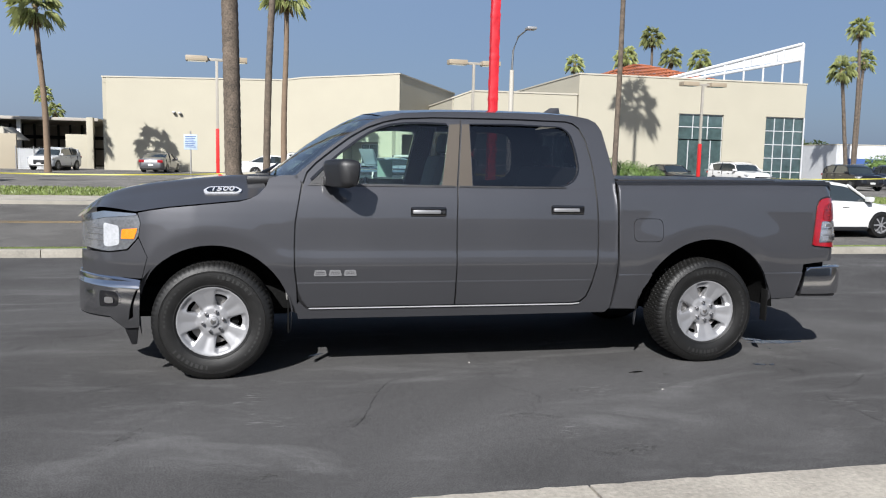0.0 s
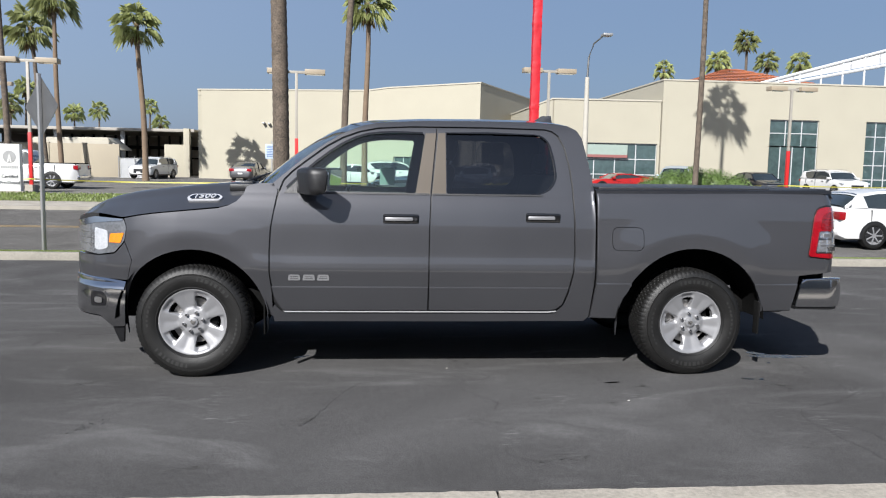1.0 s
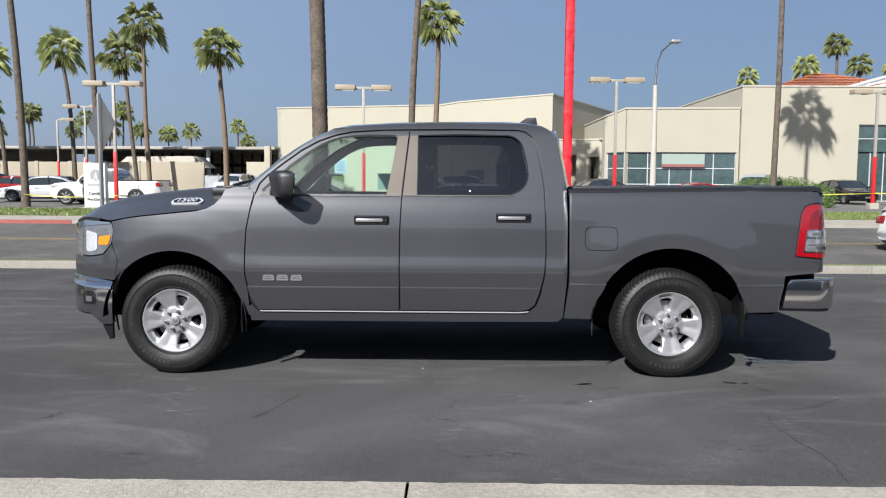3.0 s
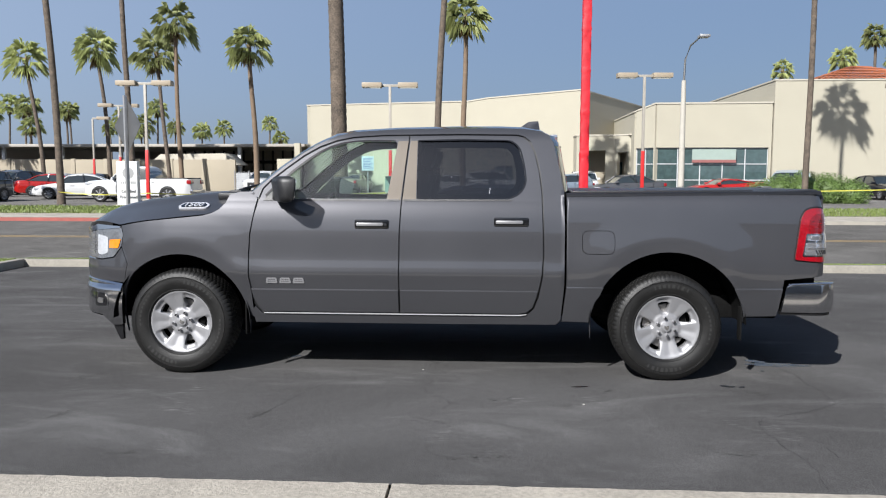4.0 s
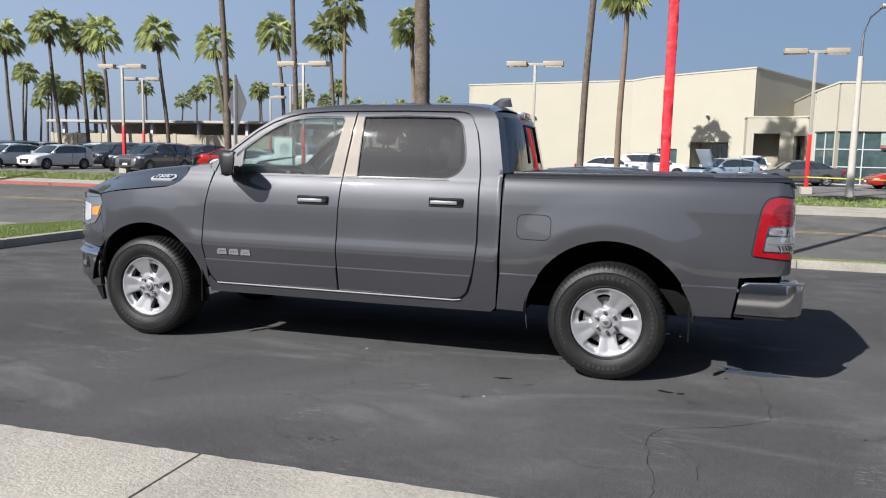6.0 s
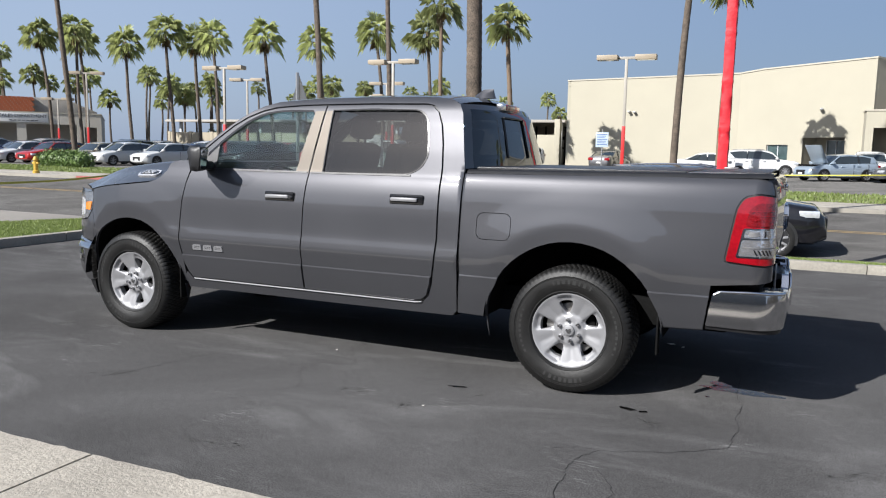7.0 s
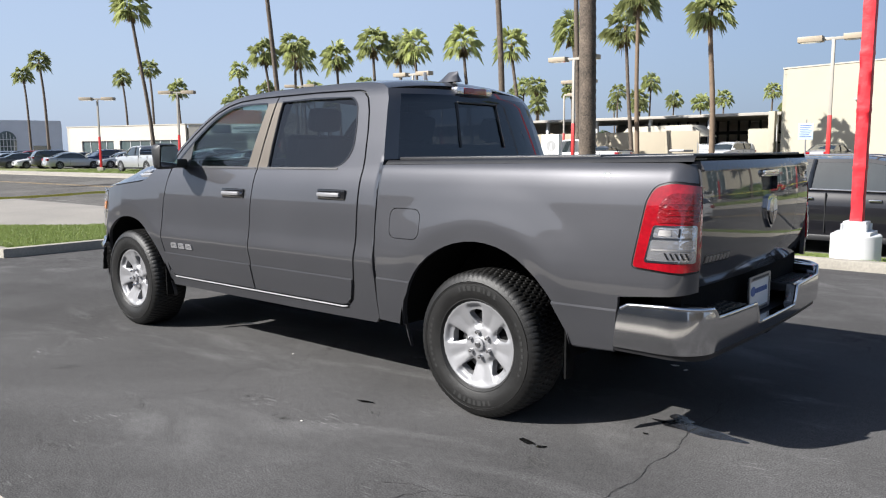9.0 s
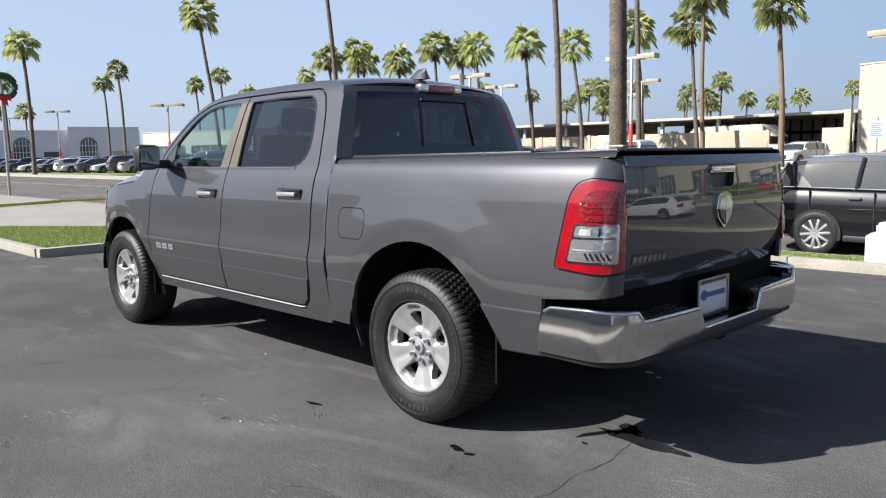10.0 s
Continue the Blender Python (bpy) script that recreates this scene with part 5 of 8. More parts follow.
    surf("bumper_edge", rounded([(-2.325, 0.690), (-2.33, 0.630), (-2.62, 0.645), (-2.84, 0.655), (-2.84, 0.725), (-2.6, 0.715)], 0.008), ledge_place, CHROME, bumper, step=0.02, depth=0.03, proud=0.002, label="bright sloping lip")
    surf("fog_ring", rounded([(-2.665, 0.485), (-2.49, 0.495), (-2.475, 0.57), (-2.51, 0.628), (-2.665, 0.628)], 0.025), bump_place, CHROME, bumper, step=0.03, depth=0.01, proud=0.002, label="chrome fog lamp ring")
    surf("fog_light", rounded([(-2.64, 0.50), (-2.50, 0.51), (-2.49, 0.57), (-2.52, 0.61), (-2.64, 0.61)], 0.02), bump_place, BLACK_GLOSS, bumper, step=0.03, depth=0.01, proud=0.004, label="black fog lamp recess")
    surf("fog_lens", rounded([(-2.60, 0.53), (-2.53, 0.53), (-2.53, 0.57), (-2.60, 0.57)], 0.018), bump_place, STEEL, bumper, step=0.02, depth=0.01, proud=0.012, label="round clear fog lens")
    surf("air_dam", [(-2.36, 0.37), (-2.385, 0.24), (-2.42, 0.235), (-2.46, 0.355), (-2.56, 0.425), (-2.84, 0.425), (-2.84, 0.46), (-2.55, 0.46), (-2.44, 0.38)], bump_place, BLACK, truck, step=0.04, depth=0.03, proud=-0.02, label="black plastic air dam")
    # wheel well liners and flaps
    for xc, r, y_in in ((-AXLE, FRONT_ARCH, 0.55), (AXLE, REAR_ARCH, 0.55)):
        grid("wheel_liner", lambda u, v: Vector((xc + (r + 0.012) * math.cos(math.pi * (0.985 - 0.97 * u)), sg * (0.955 - 0.50 * v), HUB_Z + (r + 0.012) * math.sin(math.pi * (0.985 - 0.97 * u)))), 24, 3, UNDER, truck, "black wheel arch liner")
        bm = bmesh.new()
        box(bm, xc + r - 0.03, xc + r - 0.018, sg * 0.945, sg * 0.87, 0.31, 0.56, 0.004, m=None)
        part("mud_flap", bm, UNDER, truck, "black rubber mud flap")
    # mirror
    bm = bmesh.new()
    got = box(bm, -1.125, -0.985, sg * 0.99, sg * 1.215, 1.325, 1.515, 0.045)
    for v in bm.verts:  # the housing sweeps back towards its outer end
        v.co.x += 0.52 * (abs(v.co.y) - 0.99) + 0.012 * (v.co.z - 1.42) / 0.1 + (0.03 if v.co.x < -1.06 and v.co.z < 1.40 else 0)
    mirror = part("side_mirror", bm, BLACK, truck, "black plastic door mirror", 60)
    bm = bmesh.new()
    box(bm, -1.10, -1.01, sg * 0.90, sg * 1.01, 1.335, 1.40, 0.015)
    part("mirror_arm", bm, BLACK, mirror)
    bm = bmesh.new()
    prism(bm, rounded([(1.01, 1.345), (1.20, 1.345), (1.20, 1.495), (1.01, 1.495)], 0.03), 0.004, Matrix(((0.52, 1, 0.12, -1.673), (sg, 0, 0, 0), (0, 0, 1, 0), (0, 0, 0, 1))))
    bmesh.ops.recalc_face_normals(bm, faces=bm.faces)
    part("mirror_glass", bm, MIRROR_GLASS, mirror, "mirror glass")
    surf("mirror_sail", [(-1.19, 1.345), (-1.00, 1.345), (-1.00, 1.522)], F, BLACK, door, step=0.05, depth=0.006, proud=0.004)
    # handles
    for x0, z0, dr in ((-0.49, 1.158, door), (0.552, 1.178, rdoor)):
        y0 = half_width(x0 + 0.13, z0)
        bm = bmesh.new()
        box(bm, x0, x0 + 0.255, sg * (y0 - 0.004), sg * (y0 + 0.012), z0 - 0.034, z0 + 0.034, 0.011)
        handle = part("door_handle", bm, BLACK_GLOSS, dr, "black door handle with chrome insert")
        bm = bmesh.new()
        for v in box(bm, x0 + 0.012, x0 + 0.215, sg * (y0 + 0.022), sg * (y0 + 0.045), z0 - 0.013, z0 + 0.014, 0.010):
            v.co.y -= sg * 0.02 * ((v.co.x - x0 - 0.11) / 0.11) ** 2
        part("handle_grip", bm, ALLOY, handle, "chrome grip")
        if x0 < 0 and sg < 0:
            bm = bmesh.new()
            lathe(bm, [(0.0, sg * (y0 + 0.03)), (0.012, sg * (y0 + 0.03)), (0.014, sg * (y0 + 0.012))], 16, "y", 0, (x0 + 0.232, 0, z0))
            part("lock_cylinder", bm, CHROME, handle)

# hood
EDGE_Z = smooth_table([(-3.0, 1.06), (-2.84, 1.075), (-2.6, 1.118), (-2.345, 1.140), (-2.10, 1.176), (-1.87, 1.200), (-1.66, 1.222), (-1.3, 1.235)], 0.03)
TOP_Z = smooth_table([(-3.0, 0.98), (-2.86, 1.06), (-2.79, 1.135), (-2.70, 1.205), (-2.60, 1.252), (-2.50, 1.284), (-2.35, 1.313), (-2.0, 1.358), (-1.77, 1.382), (-1.5, 1.402), (-1.3, 1.41)], 0.03)


def hood_place(u, v):
    a = abs(2 * v - 1)
    front = -2.865 + 0.50 * a ** 4.5
    back = -1.43 - 0.15 * (1 - a ** 2) if a < 0.9 else -1.4585 - 0.185 * ((a - 0.9) / 0.1)
    x = front + (back - front) * u
    edge = half_width(x, EDGE_Z(x)) if x > -2.5 else half_width(-2.5, EDGE_Z(-2.5))
    k = min(1, max(0, (a - 0.42) / 0.58))
    k = k * k * (3 - 2 * k) * 0.55 + 0.45 * k ** 3
    ridge = 0.018 * math.exp(-((a - 0.60) / 0.08) ** 2)
    z = TOP_Z(x) * (1 - k) + (EDGE_Z(x) + 0.004) * k + ridge * min(1, u * 3)
    return Vector((x + NOSE_BACK(x) * (0.35 + 0.65 * a), (1 if v > 0.5 else -1) * a * edge, z))


grid("hood", hood_place, 40, 64, GREY_PAINT, truck)
bm = bmesh.new()
box(bm, -1.62, -1.34, -0.70, 0.70, 1.33, 1.388, 0.02)
part("cowl", bm, BLACK, truck, "black cowl below the windshield")
bm = bmesh.new()
for y in (-0.45, 0.25):
    tube(bm, [(-1.52, y, 1.40), (-1.47, y + 0.08, 1.425), (-1.40, y + 0.55, 1.47)], [0.014, 0.012, 0.006], 8)
box(bm, -1.56, -1.46, -0.60, -0.40, 1.375, 1.405, 0.012)
part("wiper", bm, BLACK, truck, "black windshield wipers")


def cap_place(t0, t1, dx, dz, sharp=2.4):
    """A sheet from flank to flank over the cab, along a stretch of its rail."""
    def place(u, v):
        x, z = rail(t0 + (t1 - t0) * u)
        a = 2 * v - 1
        k = 1 - abs(a) ** sharp
        return Vector((x + dx * k, a * half_width(x, z), z + dz * k))
    return place


T_WS, T_ROOF, T_BACK = RAIL_T[5], RAIL_T[12], RAIL_T[-1]


def screen_place(u, v):
    """The windshield bows forward between the pillars and meets the roof above."""
    x, z = rail(RAIL_T[0] + (T_WS - RAIL_T[0]) * u)
    a = 2 * v - 1
    k = 1 - a * a
    return Vector((x - (0.18 - 0.08 * u) * k, a * half_width(x, z), z + (0.005 + 0.04 * u) * k))


def roof_place(u, v):
    x, z = rail(T_WS + (T_ROOF - T_WS) * u)
    k = 1 - abs(2 * v - 1) ** 2.4
    return Vector((x - 0.10 * max(0, 1 - 3 * u) ** 2 * k, (2 * v - 1) * half_width(x, z), z + 0.045 * k))


for v0, v1 in ((0.0, 0.03), (0.97, 1.0)):
    grid("windshield_frame", screen_place, 14, 4, BLACK_GLOSS, truck, "black windshield border", v0=v0, v1=v1)
grid("windshield", screen_place, 14, 30, GLASS_SCREEN, truck, "green-tinted windshield glass", v0=0.03, v1=0.97)
grid("roof", roof_place, 26, 40, GREY_PAINT, truck)
back = cap_place(T_ROOF, T_BACK, 0.085, 0.01, 3.0)
grid("cab_back", back, 4, 40, GREY_PAINT, truck, u0=0.0, u1=0.09)
grid("cab_back", back, 14, 4, GREY_PAINT, truck, u0=0.09, u1=1.0, v0=0.0, v1=0.055)
grid("cab_back", back, 14, 4, GREY_PAINT, truck, u0=0.09, u1=1.0, v0=0.945, v1=1.0)
rear_glass = grid("rear_window", back, 14, 32, GLASS_REAR, truck, "dark tinted sliding rear window", u0=0.09, u1=1.0, v0=0.055, v1=0.945)
bm = bmesh.new()


def bar(p, q, w):
    box(bm, -w, w, -0.006, 0.006, 0, (q - p).length, 0.003, Matrix.Translation(p) @ (q - p).to_track_quat("Z", "X").to_matrix().to_4x4() @ pose(0, 0, 0, 0, 0, 90))


off = Vector((0.004, 0, 0))
bar(back(0.20, 0.36) + off, back(0.20, 0.64) + off, 0.014)
bar(back(0.20, 0.64) + off, back(0.86, 0.64) + off, 0.014)
bar(back(0.20, 0.36) + off, back(0.86, 0.36) + off, 0.008)
part("slider_frame", bm, BLACK, rear_glass, "black frame of the sliding pane")
bm = bmesh.new()
box(bm, 1.0, 1.10, -0.85, 0.85, 0.55, 1.395, 0.02)
part("cab_wall", bm, UNDER, truck)
# high brake lamp
bm = bmesh.new()
c = back(0.02, 0.5)
box(bm, c.x - 0.03, c.x + 0.026, -0.19, 0.19, 1.815, 1.864, 0.012)
hb = part("high_brake_light", bm, CLEAR_LENS, truck, "red and clear high brake lamp")
bm = bmesh.new()
box(bm, c.x - 0.03, c.x + 0.033, -0.12, 0.12, 1.818, 1.861, 0.006)
part("brake_lens", bm, RED_LENS, hb)
# antenna fin
bm = bmesh.new()
prof = [(0.0, 0.0), (0.03, 0.028), (0.09, 0.068), (0.17, 0.072), (0.185, 0.0)]
rows = []
for x, h in prof:
    rows.append([bm.verts.new((0.76 + x, y * (1 - 0.4 * x / 0.2), 1.915 + (h if abs(y) < 0.01 else h * 0.55 if abs(y) < 0.03 else 0))) for y in (-0.045, -0.02, 0, 0.02, 0.045)])
for a, b in zip(rows, rows[1:]):
    for j in range(4):
        bm.faces.new((a[j], b[j], b[j + 1], a[j + 1]))
part("antenna", bm, GREY_PAINT, truck, "shark fin roof antenna", 60)


# tailgate
def gate_place(s, z, d=0.0):
    low = -0.05 * max(0, (0.98 - z) / 0.2) ** 1.5 - 0.45 * max(0, z - 1.352)
    return Vector((2.975 + 0.036 * (1 - (s / 0.81) ** 2) + 0.018 * (1 - ((z - 1.12) / 0.26) ** 2) + low - d, s, z))


HANDLE_HOLE = rounded([(-0.115, 1.232), (0.125, 1.232), (0.14, 1.332), (-0.13, 1.332)], 0.025)
gate = surf("tailgate", rounded([(-0.806, 0.80), (0.806, 0.80), (0.806, 1.385), (-0.806, 1.385)], 0.012), gate_place, GREY_PAINT, truck, holes=[HANDLE_HOLE], step=0.04, depth=0.03)
surf("handle_recess", HANDLE_HOLE, gate_place, BLACK, gate, step=0.05, depth=0.0, proud=-0.028, label="black handle recess")
bm = bmesh.new()
box(bm, 3.0, 3.036, -0.125, 0.125, 1.30, 1.338, 0.012)
part("tailgate_handle", bm, CHROME, gate, "chrome tailgate handle")
surf("gate_spoiler", rounded([(-0.804, 1.345), (0.804, 1.345), (0.804, 1.39), (-0.804, 1.39)], 0.01), gate_place, GREY_PAINT, gate, step=0.05, depth=0.03, proud=0.014)
# emblem: a plain chrome shield with a facetted face
emblem = surf("emblem", rounded([(-0.068, 1.198), (-0.086, 1.135), (-0.070, 1.085), (0.0, 1.030), (0.070, 1.085), (0.086, 1.135), (0.068, 1.198), (0.0, 1.210)], 0.012), gate_place, CHROME, gate, step=0.03, depth=0.015, proud=0.014, label="plain chrome shield emblem")
for face, ink in (([(-0.050, 1.180), (0.0, 1.190), (0.0, 1.120), (-0.066, 1.130)], CHROME), ([(0.003, 1.190), (0.050, 1.180), (0.066, 1.130), (0.003, 1.120)], SILVER),
                  ([(-0.066, 1.126), (-0.003, 1.116), (-0.003, 1.050), (-0.050, 1.090)], BLACK_GLOSS), ([(0.003, 1.116), (0.064, 1.126), (0.050, 1.090), (0.003, 1.050)], CHROME)):
    surf("emblem_facet", face, gate_place, ink, emblem, step=0.03, depth=0.006, proud=0.020)
for k in range(7):
    y = -0.745 + 0.037 * k
    surf("badge_bar", rounded([(y, 0.925), (y + 0.028, 0.925), (y + 0.028, 0.955), (y, 0.955)], 0.006, 2), gate_place, STEEL, gate, step=0.03, depth=0.004, proud=0.004)
surf("badge_back", rounded([(-0.753, 0.918), (-0.486, 0.918), (-0.486, 0.962), (-0.753, 0.962)], 0.008, 2), gate_place, BLACK_GLOSS, gate, step=0.05, depth=0.002, proud=0.002)
bm = bmesh.new()
box(bm, 2.78, 2.93, -0.86, 0.86, 0.60, 0.82, 0.02)
part("rear_sill", bm, UNDER, truck)


# rear bumper
def bumper_place(s, z, d=0.0):
    a, sg2 = abs(s), 1 if s > 0 else -1
    swell = 0.014 * (1 - ((z - 0.63) / 0.13) ** 2)
    r = 0.17
    flat = 0.80
    if a <= flat:
        return Vector((3.065 + 0.02 * (1 - (a / flat) ** 2) + swell - d, s, z))
    q = (a - flat) / r
    if q < math.pi / 2:
        return Vector((2.895 + (r + swell - d) * math.cos(q), sg2 * (flat + (r + swell - d) * math.sin(q)), z))
    return Vector((2.895 - (a - flat - r * math.pi / 2), sg2 * (flat + r + swell - d), z))


top_l = [(0.30, 0.585), (0.345, 0.685), (0.80, 0.690), (0.83, 0.735), (1.05, 0.745), (1.24, 0.735), (1.282, 0.715), (1.312, 0.530), (1.10, 0.528), (0.75, 0.535), (0.30, 0.53)]
outline = top_l + [(-x, z) for x, z in top_l[::-1]]
rb = surf("rear_bumper", rounded(outline, 0.012, 3), bumper_place, CHROME, truck, step=0.03, depth=0.06, label="chrome step bumper with black tread pads")
top_e = [(0.29, 0.582), (0.335, 0.684), (0.79, 0.689), (0.825, 0.733), (1.05, 0.743), (1.24, 0.734), (1.274, 0.714)]
top_e = [(-x, z) for x, z in top_e[::-1]] + top_e
edge = [(a[0] + (b[0] - a[0]) * k / 8, a[1] + (b[1] - a[1]) * k / 8) for a, b in zip(top_e, top_e[1:]) for k in range(8)]
bm = bmesh.new()
tube(bm, [bumper_place(x, z, 0.004) for x, z in edge], 0.010, 10)
part("bumper_edge", bm, CHROME, rb, "bright rolled edge", 60)
for sg in (-1, 1):
    bm = bmesh.new()
    box(bm, 2.86, 3.055, sg * 0.355, sg * 0.80, 0.64, 0.688, 0.01)
    pad = part("step_pad", bm, BLACK, rb, "black ribbed step pad")
    bm = bmesh.new()
    for i in range(4):
        for j in range(9):
            box(bm, 2.90 + 0.038 * i, 2.922 + 0.038 * i, sg * (0.385 + 0.045 * j), sg * (0.412 + 0.045 * j), 0.686, 0.693, 0.002)
    part("tread_studs", bm, BLACK, pad)
    bm = bmesh.new()
    for v in box(bm, 2.70, 3.05, sg * 0.82, sg * 0.965, 0.70, 0.741, 0.012):
        if v.co.x > 2.9:
            v.co.y -= sg * 1.1 * max(0, abs(v.co.y) - 0.80) * ((v.co.x - 2.9) / 0.15) ** 2 * 0.6
    part("corner_cap", bm, CHROME, rb, "chrome corner top")
bm = bmesh.new()
box(bm, 2.80, 3.04, -0.80, 0.80, 0.50, 0.578, 0.02)
box(bm, 2.78, 2.86, -0.80, 0.80, 0.50, 0.76, 0.02)
part("bumper_core", bm, BLACK, rb)
low = [(1.31, 0.532), (1.10, 0.526), (0.75, 0.532), (0.30, 0.527)]
surf("bumper_valance", low + [(-x, z) for x, z in low[::-1]] + [(-1.31, 0.508), (-0.75, 0.500), (0.75, 0.500), (1.31, 0.508)], bumper_place, BLACK, rb, step=0.04, depth=0.05, proud=-0.012, label="black lower edge")
plate = part("plate_panel", (lambda b: (box(b, 2.985, 2.993, -0.155, 0.155, 0.60, 0.765, 0.003), b)[1])(bmesh.new()), WHITE_PLASTIC, truck, "white dealer plate with plain blue marks in a chrome frame")
bm = bmesh.new()
for y0, y1, z0, z1 in ((-0.16, 0.16, 0.755, 0.782), (-0.16, 0.16, 0.590, 0.612), (-0.165, -0.15, 0.59, 0.78), (0.15, 0.165, 0.59, 0.78)):
    box(bm, 2.99, 3.0, y0, y1, z0, z1, 0.003)
part("plate_frame", bm, STEEL, plate)
bm = bmesh.new()
prism(bm, [(0.035 * math.cos(q) - 0.095, 0.70 + 0.026 * math.sin(q)) for q in [k * math.pi / 10 for k in range(20)]], 0.002, Matrix(((0, 1, 0, 2.994), (1, 0, 0, 0), (0, 0, 1, 0), (0, 0, 0, 1))))
for k in range(7):
    box(bm, 2.993, 2.996, -0.052 + 0.026 * k, -0.034 + 0.026 * k, 0.686, 0.712)
part("plate_mark", bm, BLUE_INK, plate)
bm = bmesh.new()
for k in range(9):
    box(bm, 2.999, 3.002, -0.13 + 0.029 * k, -0.108 + 0.029 * k, 0.595, 0.608)
    box(bm, 2.999, 3.002, -0.13 + 0.029 * k, -0.108 + 0.029 * k, 0.762, 0.774)
part("frame_mark", bm, DARK_INK, plate)
bm = bmesh.new()
box(bm, 2.90, 3.05, -0.035, 0.035, 0.475, 0.535, 0.008)
part("tow_hitch", bm, UNDER, truck, "black tow hitch receiver")

# tonneau cover: folding boards on the bed
for x0, x1 in ((1.13, 2.475), (2.482, 2.94)):
    bm = bmesh.new()
    for v in box(bm, x0, x1, -0.80, 0.80, 1.388, 1.410 if x0 < 2 else 1.402, 0.007):
        v.co.z += 0.012 * (v.co.x - 1.13) / 1.8 + 0.006 * (1 - (v.co.y / 0.8) ** 2) + (0.02 * max(0, v.co.x - 2.482) if x0 > 2 else 0)
    part("tonneau_board", bm, VINYL, truck, "black vinyl folding bed cover")
bm = bmesh.new()
box(bm, 2.66, 2.74, -0.44, -0.32, 1.430, 1.441, 0.003)
part("cover_label", bm, STEEL, truck)
bm = bmesh.new()
box(bm, 1.12, 2.92, -0.84, 0.84, 1.02, 1.37, 0.02)
box(bm, 1.12, 2.92, -0.50, 0.50, 0.62, 1.03, 0.02)
part("bed_box", bm, UNDER, truck)
# underbody
bm = bmesh.new()
box(bm, -2.55, 2.75, -0.62, -0.48, 0.42, 0.60, 0.02)
box(bm, -2.55, 2.75, 0.48, 0.62, 0.42, 0.60, 0.02)
box(bm, -1.25, 1.05, -0.90, 0.90, 0.40, 0.52, 0.03)
box(bm, -2.6, -1.3, -0.55, 0.55, 0.36, 0.95, 0.05)
tube(bm, [(AXLE, -0.72, 0.40), (AXLE, 0.72, 0.40)], 0.05, 12)
tube(bm, [(AXLE - 0.01, -0.14, 0.40), (AXLE - 0.01, 0.14, 0.40)], 0.15, 14)
tube(bm, [(-AXLE, -0.72, 0.40), (-AXLE, 0.72, 0.40)], 0.04, 12)
tube(bm, [(1.0, -0.35, 0.42), (2.3, -0.35, 0.44), (2.70, -0.55, 0.52)], 0.04, 12)
part("chassis", bm, UNDER, truck, "dirty black underbody")
bm = bmesh.new()
box(bm, -2.72, -2.42, -0.55, 0.55, 0.44, 1.07, 0.05)
part("grille", bm, BLACK, truck, "black grille")
bm = bmesh.new()
prism(bm, [(x, TOP_Z(x) - 0.03) for x in (-2.7, -2.5, -2.3, -2.1, -1.9, -1.7, -1.56)] + [(-1.56, 0.6), (-2.7, 0.6)], 0.5, pose(0, -0.25, 0))
part("engine_block", bm, UNDER, truck, "dark engine under the hood")

# badges on the hood and door
for sg in (-1, 1):
    def hood_side(s, h, d=0.0):
        x = s
        best = 0.8 + (h - 1.29) * -1.35
        p = hood_place((x - (-2.865 + 0.50 * best ** 4.5)) / ((-1.43 - 0.15 * (1 - best ** 2)) - (-2.865 + 0.50 * best ** 4.5)), 0.5 - 0.5 * best)
        return Vector((p.x, sg * (-p.y + 0.004 - d * 0.6), p.z + 0.004 - d))
    badge = surf("hood_badge", rounded([(-1.885, 1.242), (-1.66, 1.212), (-1.642, 1.247), (-1.68, 1.288), (-1.87, 1.318), (-1.905, 1.281)], 0.015), hood_side, SILVER, truck, step=0.03, depth=0.01, proud=0.006, label="chrome framed hood badge reading 1500")
    surf("badge_face", rounded([(-1.868, 1.252), (-1.673, 1.226), (-1.662, 1.248), (-1.690, 1.276), (-1.862, 1.303), (-1.885, 1.279)], 0.012), hood_side, BLACK_GLOSS, badge, step=0.03, depth=0.004, proud=0.009)
    p0, p1, p2 = hood_side(-1.772, 1.264, -0.012), hood_side(-1.71, 1.256, -0.012), hood_side(-1.772, 1.290, -0.012)
    ex = (p1 - p0).normalized() * (1 if sg < 0 else -1)
    ez = (p2 - p0)
    ez = (ez - ex * ez.dot(ex)).normalized()
    ey = ex.cross(ez)
    lettering("badge_number", "1500", 0.082, SILVER, badge, Matrix(((ex.x, ez.x, ey.x, p0.x), (ex.y, ez.y, ey.y, p0.y), (ex.z, ez.z, ey.z, p0.z), (0, 0, 0, 1))) @ Matrix.Diagonal((1.0, 1.1, 1, 1)), 0.003)
    F = side(sg)
    for k in range(3):
        x0 = -1.165 + 0.103 * k
        ring = rounded([(x0, 0.712), (x0 + 0.090, 0.712), (x0 + 0.082, 0.754), (x0 + 0.008, 0.754)], 0.01, 3)
        shape = surf("door_badge", ring, F, ALLOY, truck, holes=[shrink(ring, 0.0125)], step=0.02, depth=0.008, proud=0.007, label="plain bright outlined badge")
        surf("badge_bar", [(x0 + 0.014, 0.729), (x0 + 0.074, 0.729), (x0 + 0.073, 0.737), (x0 + 0.015, 0.737)], F, ALLOY, shape, step=0.03, depth=0.006, proud=0.006)

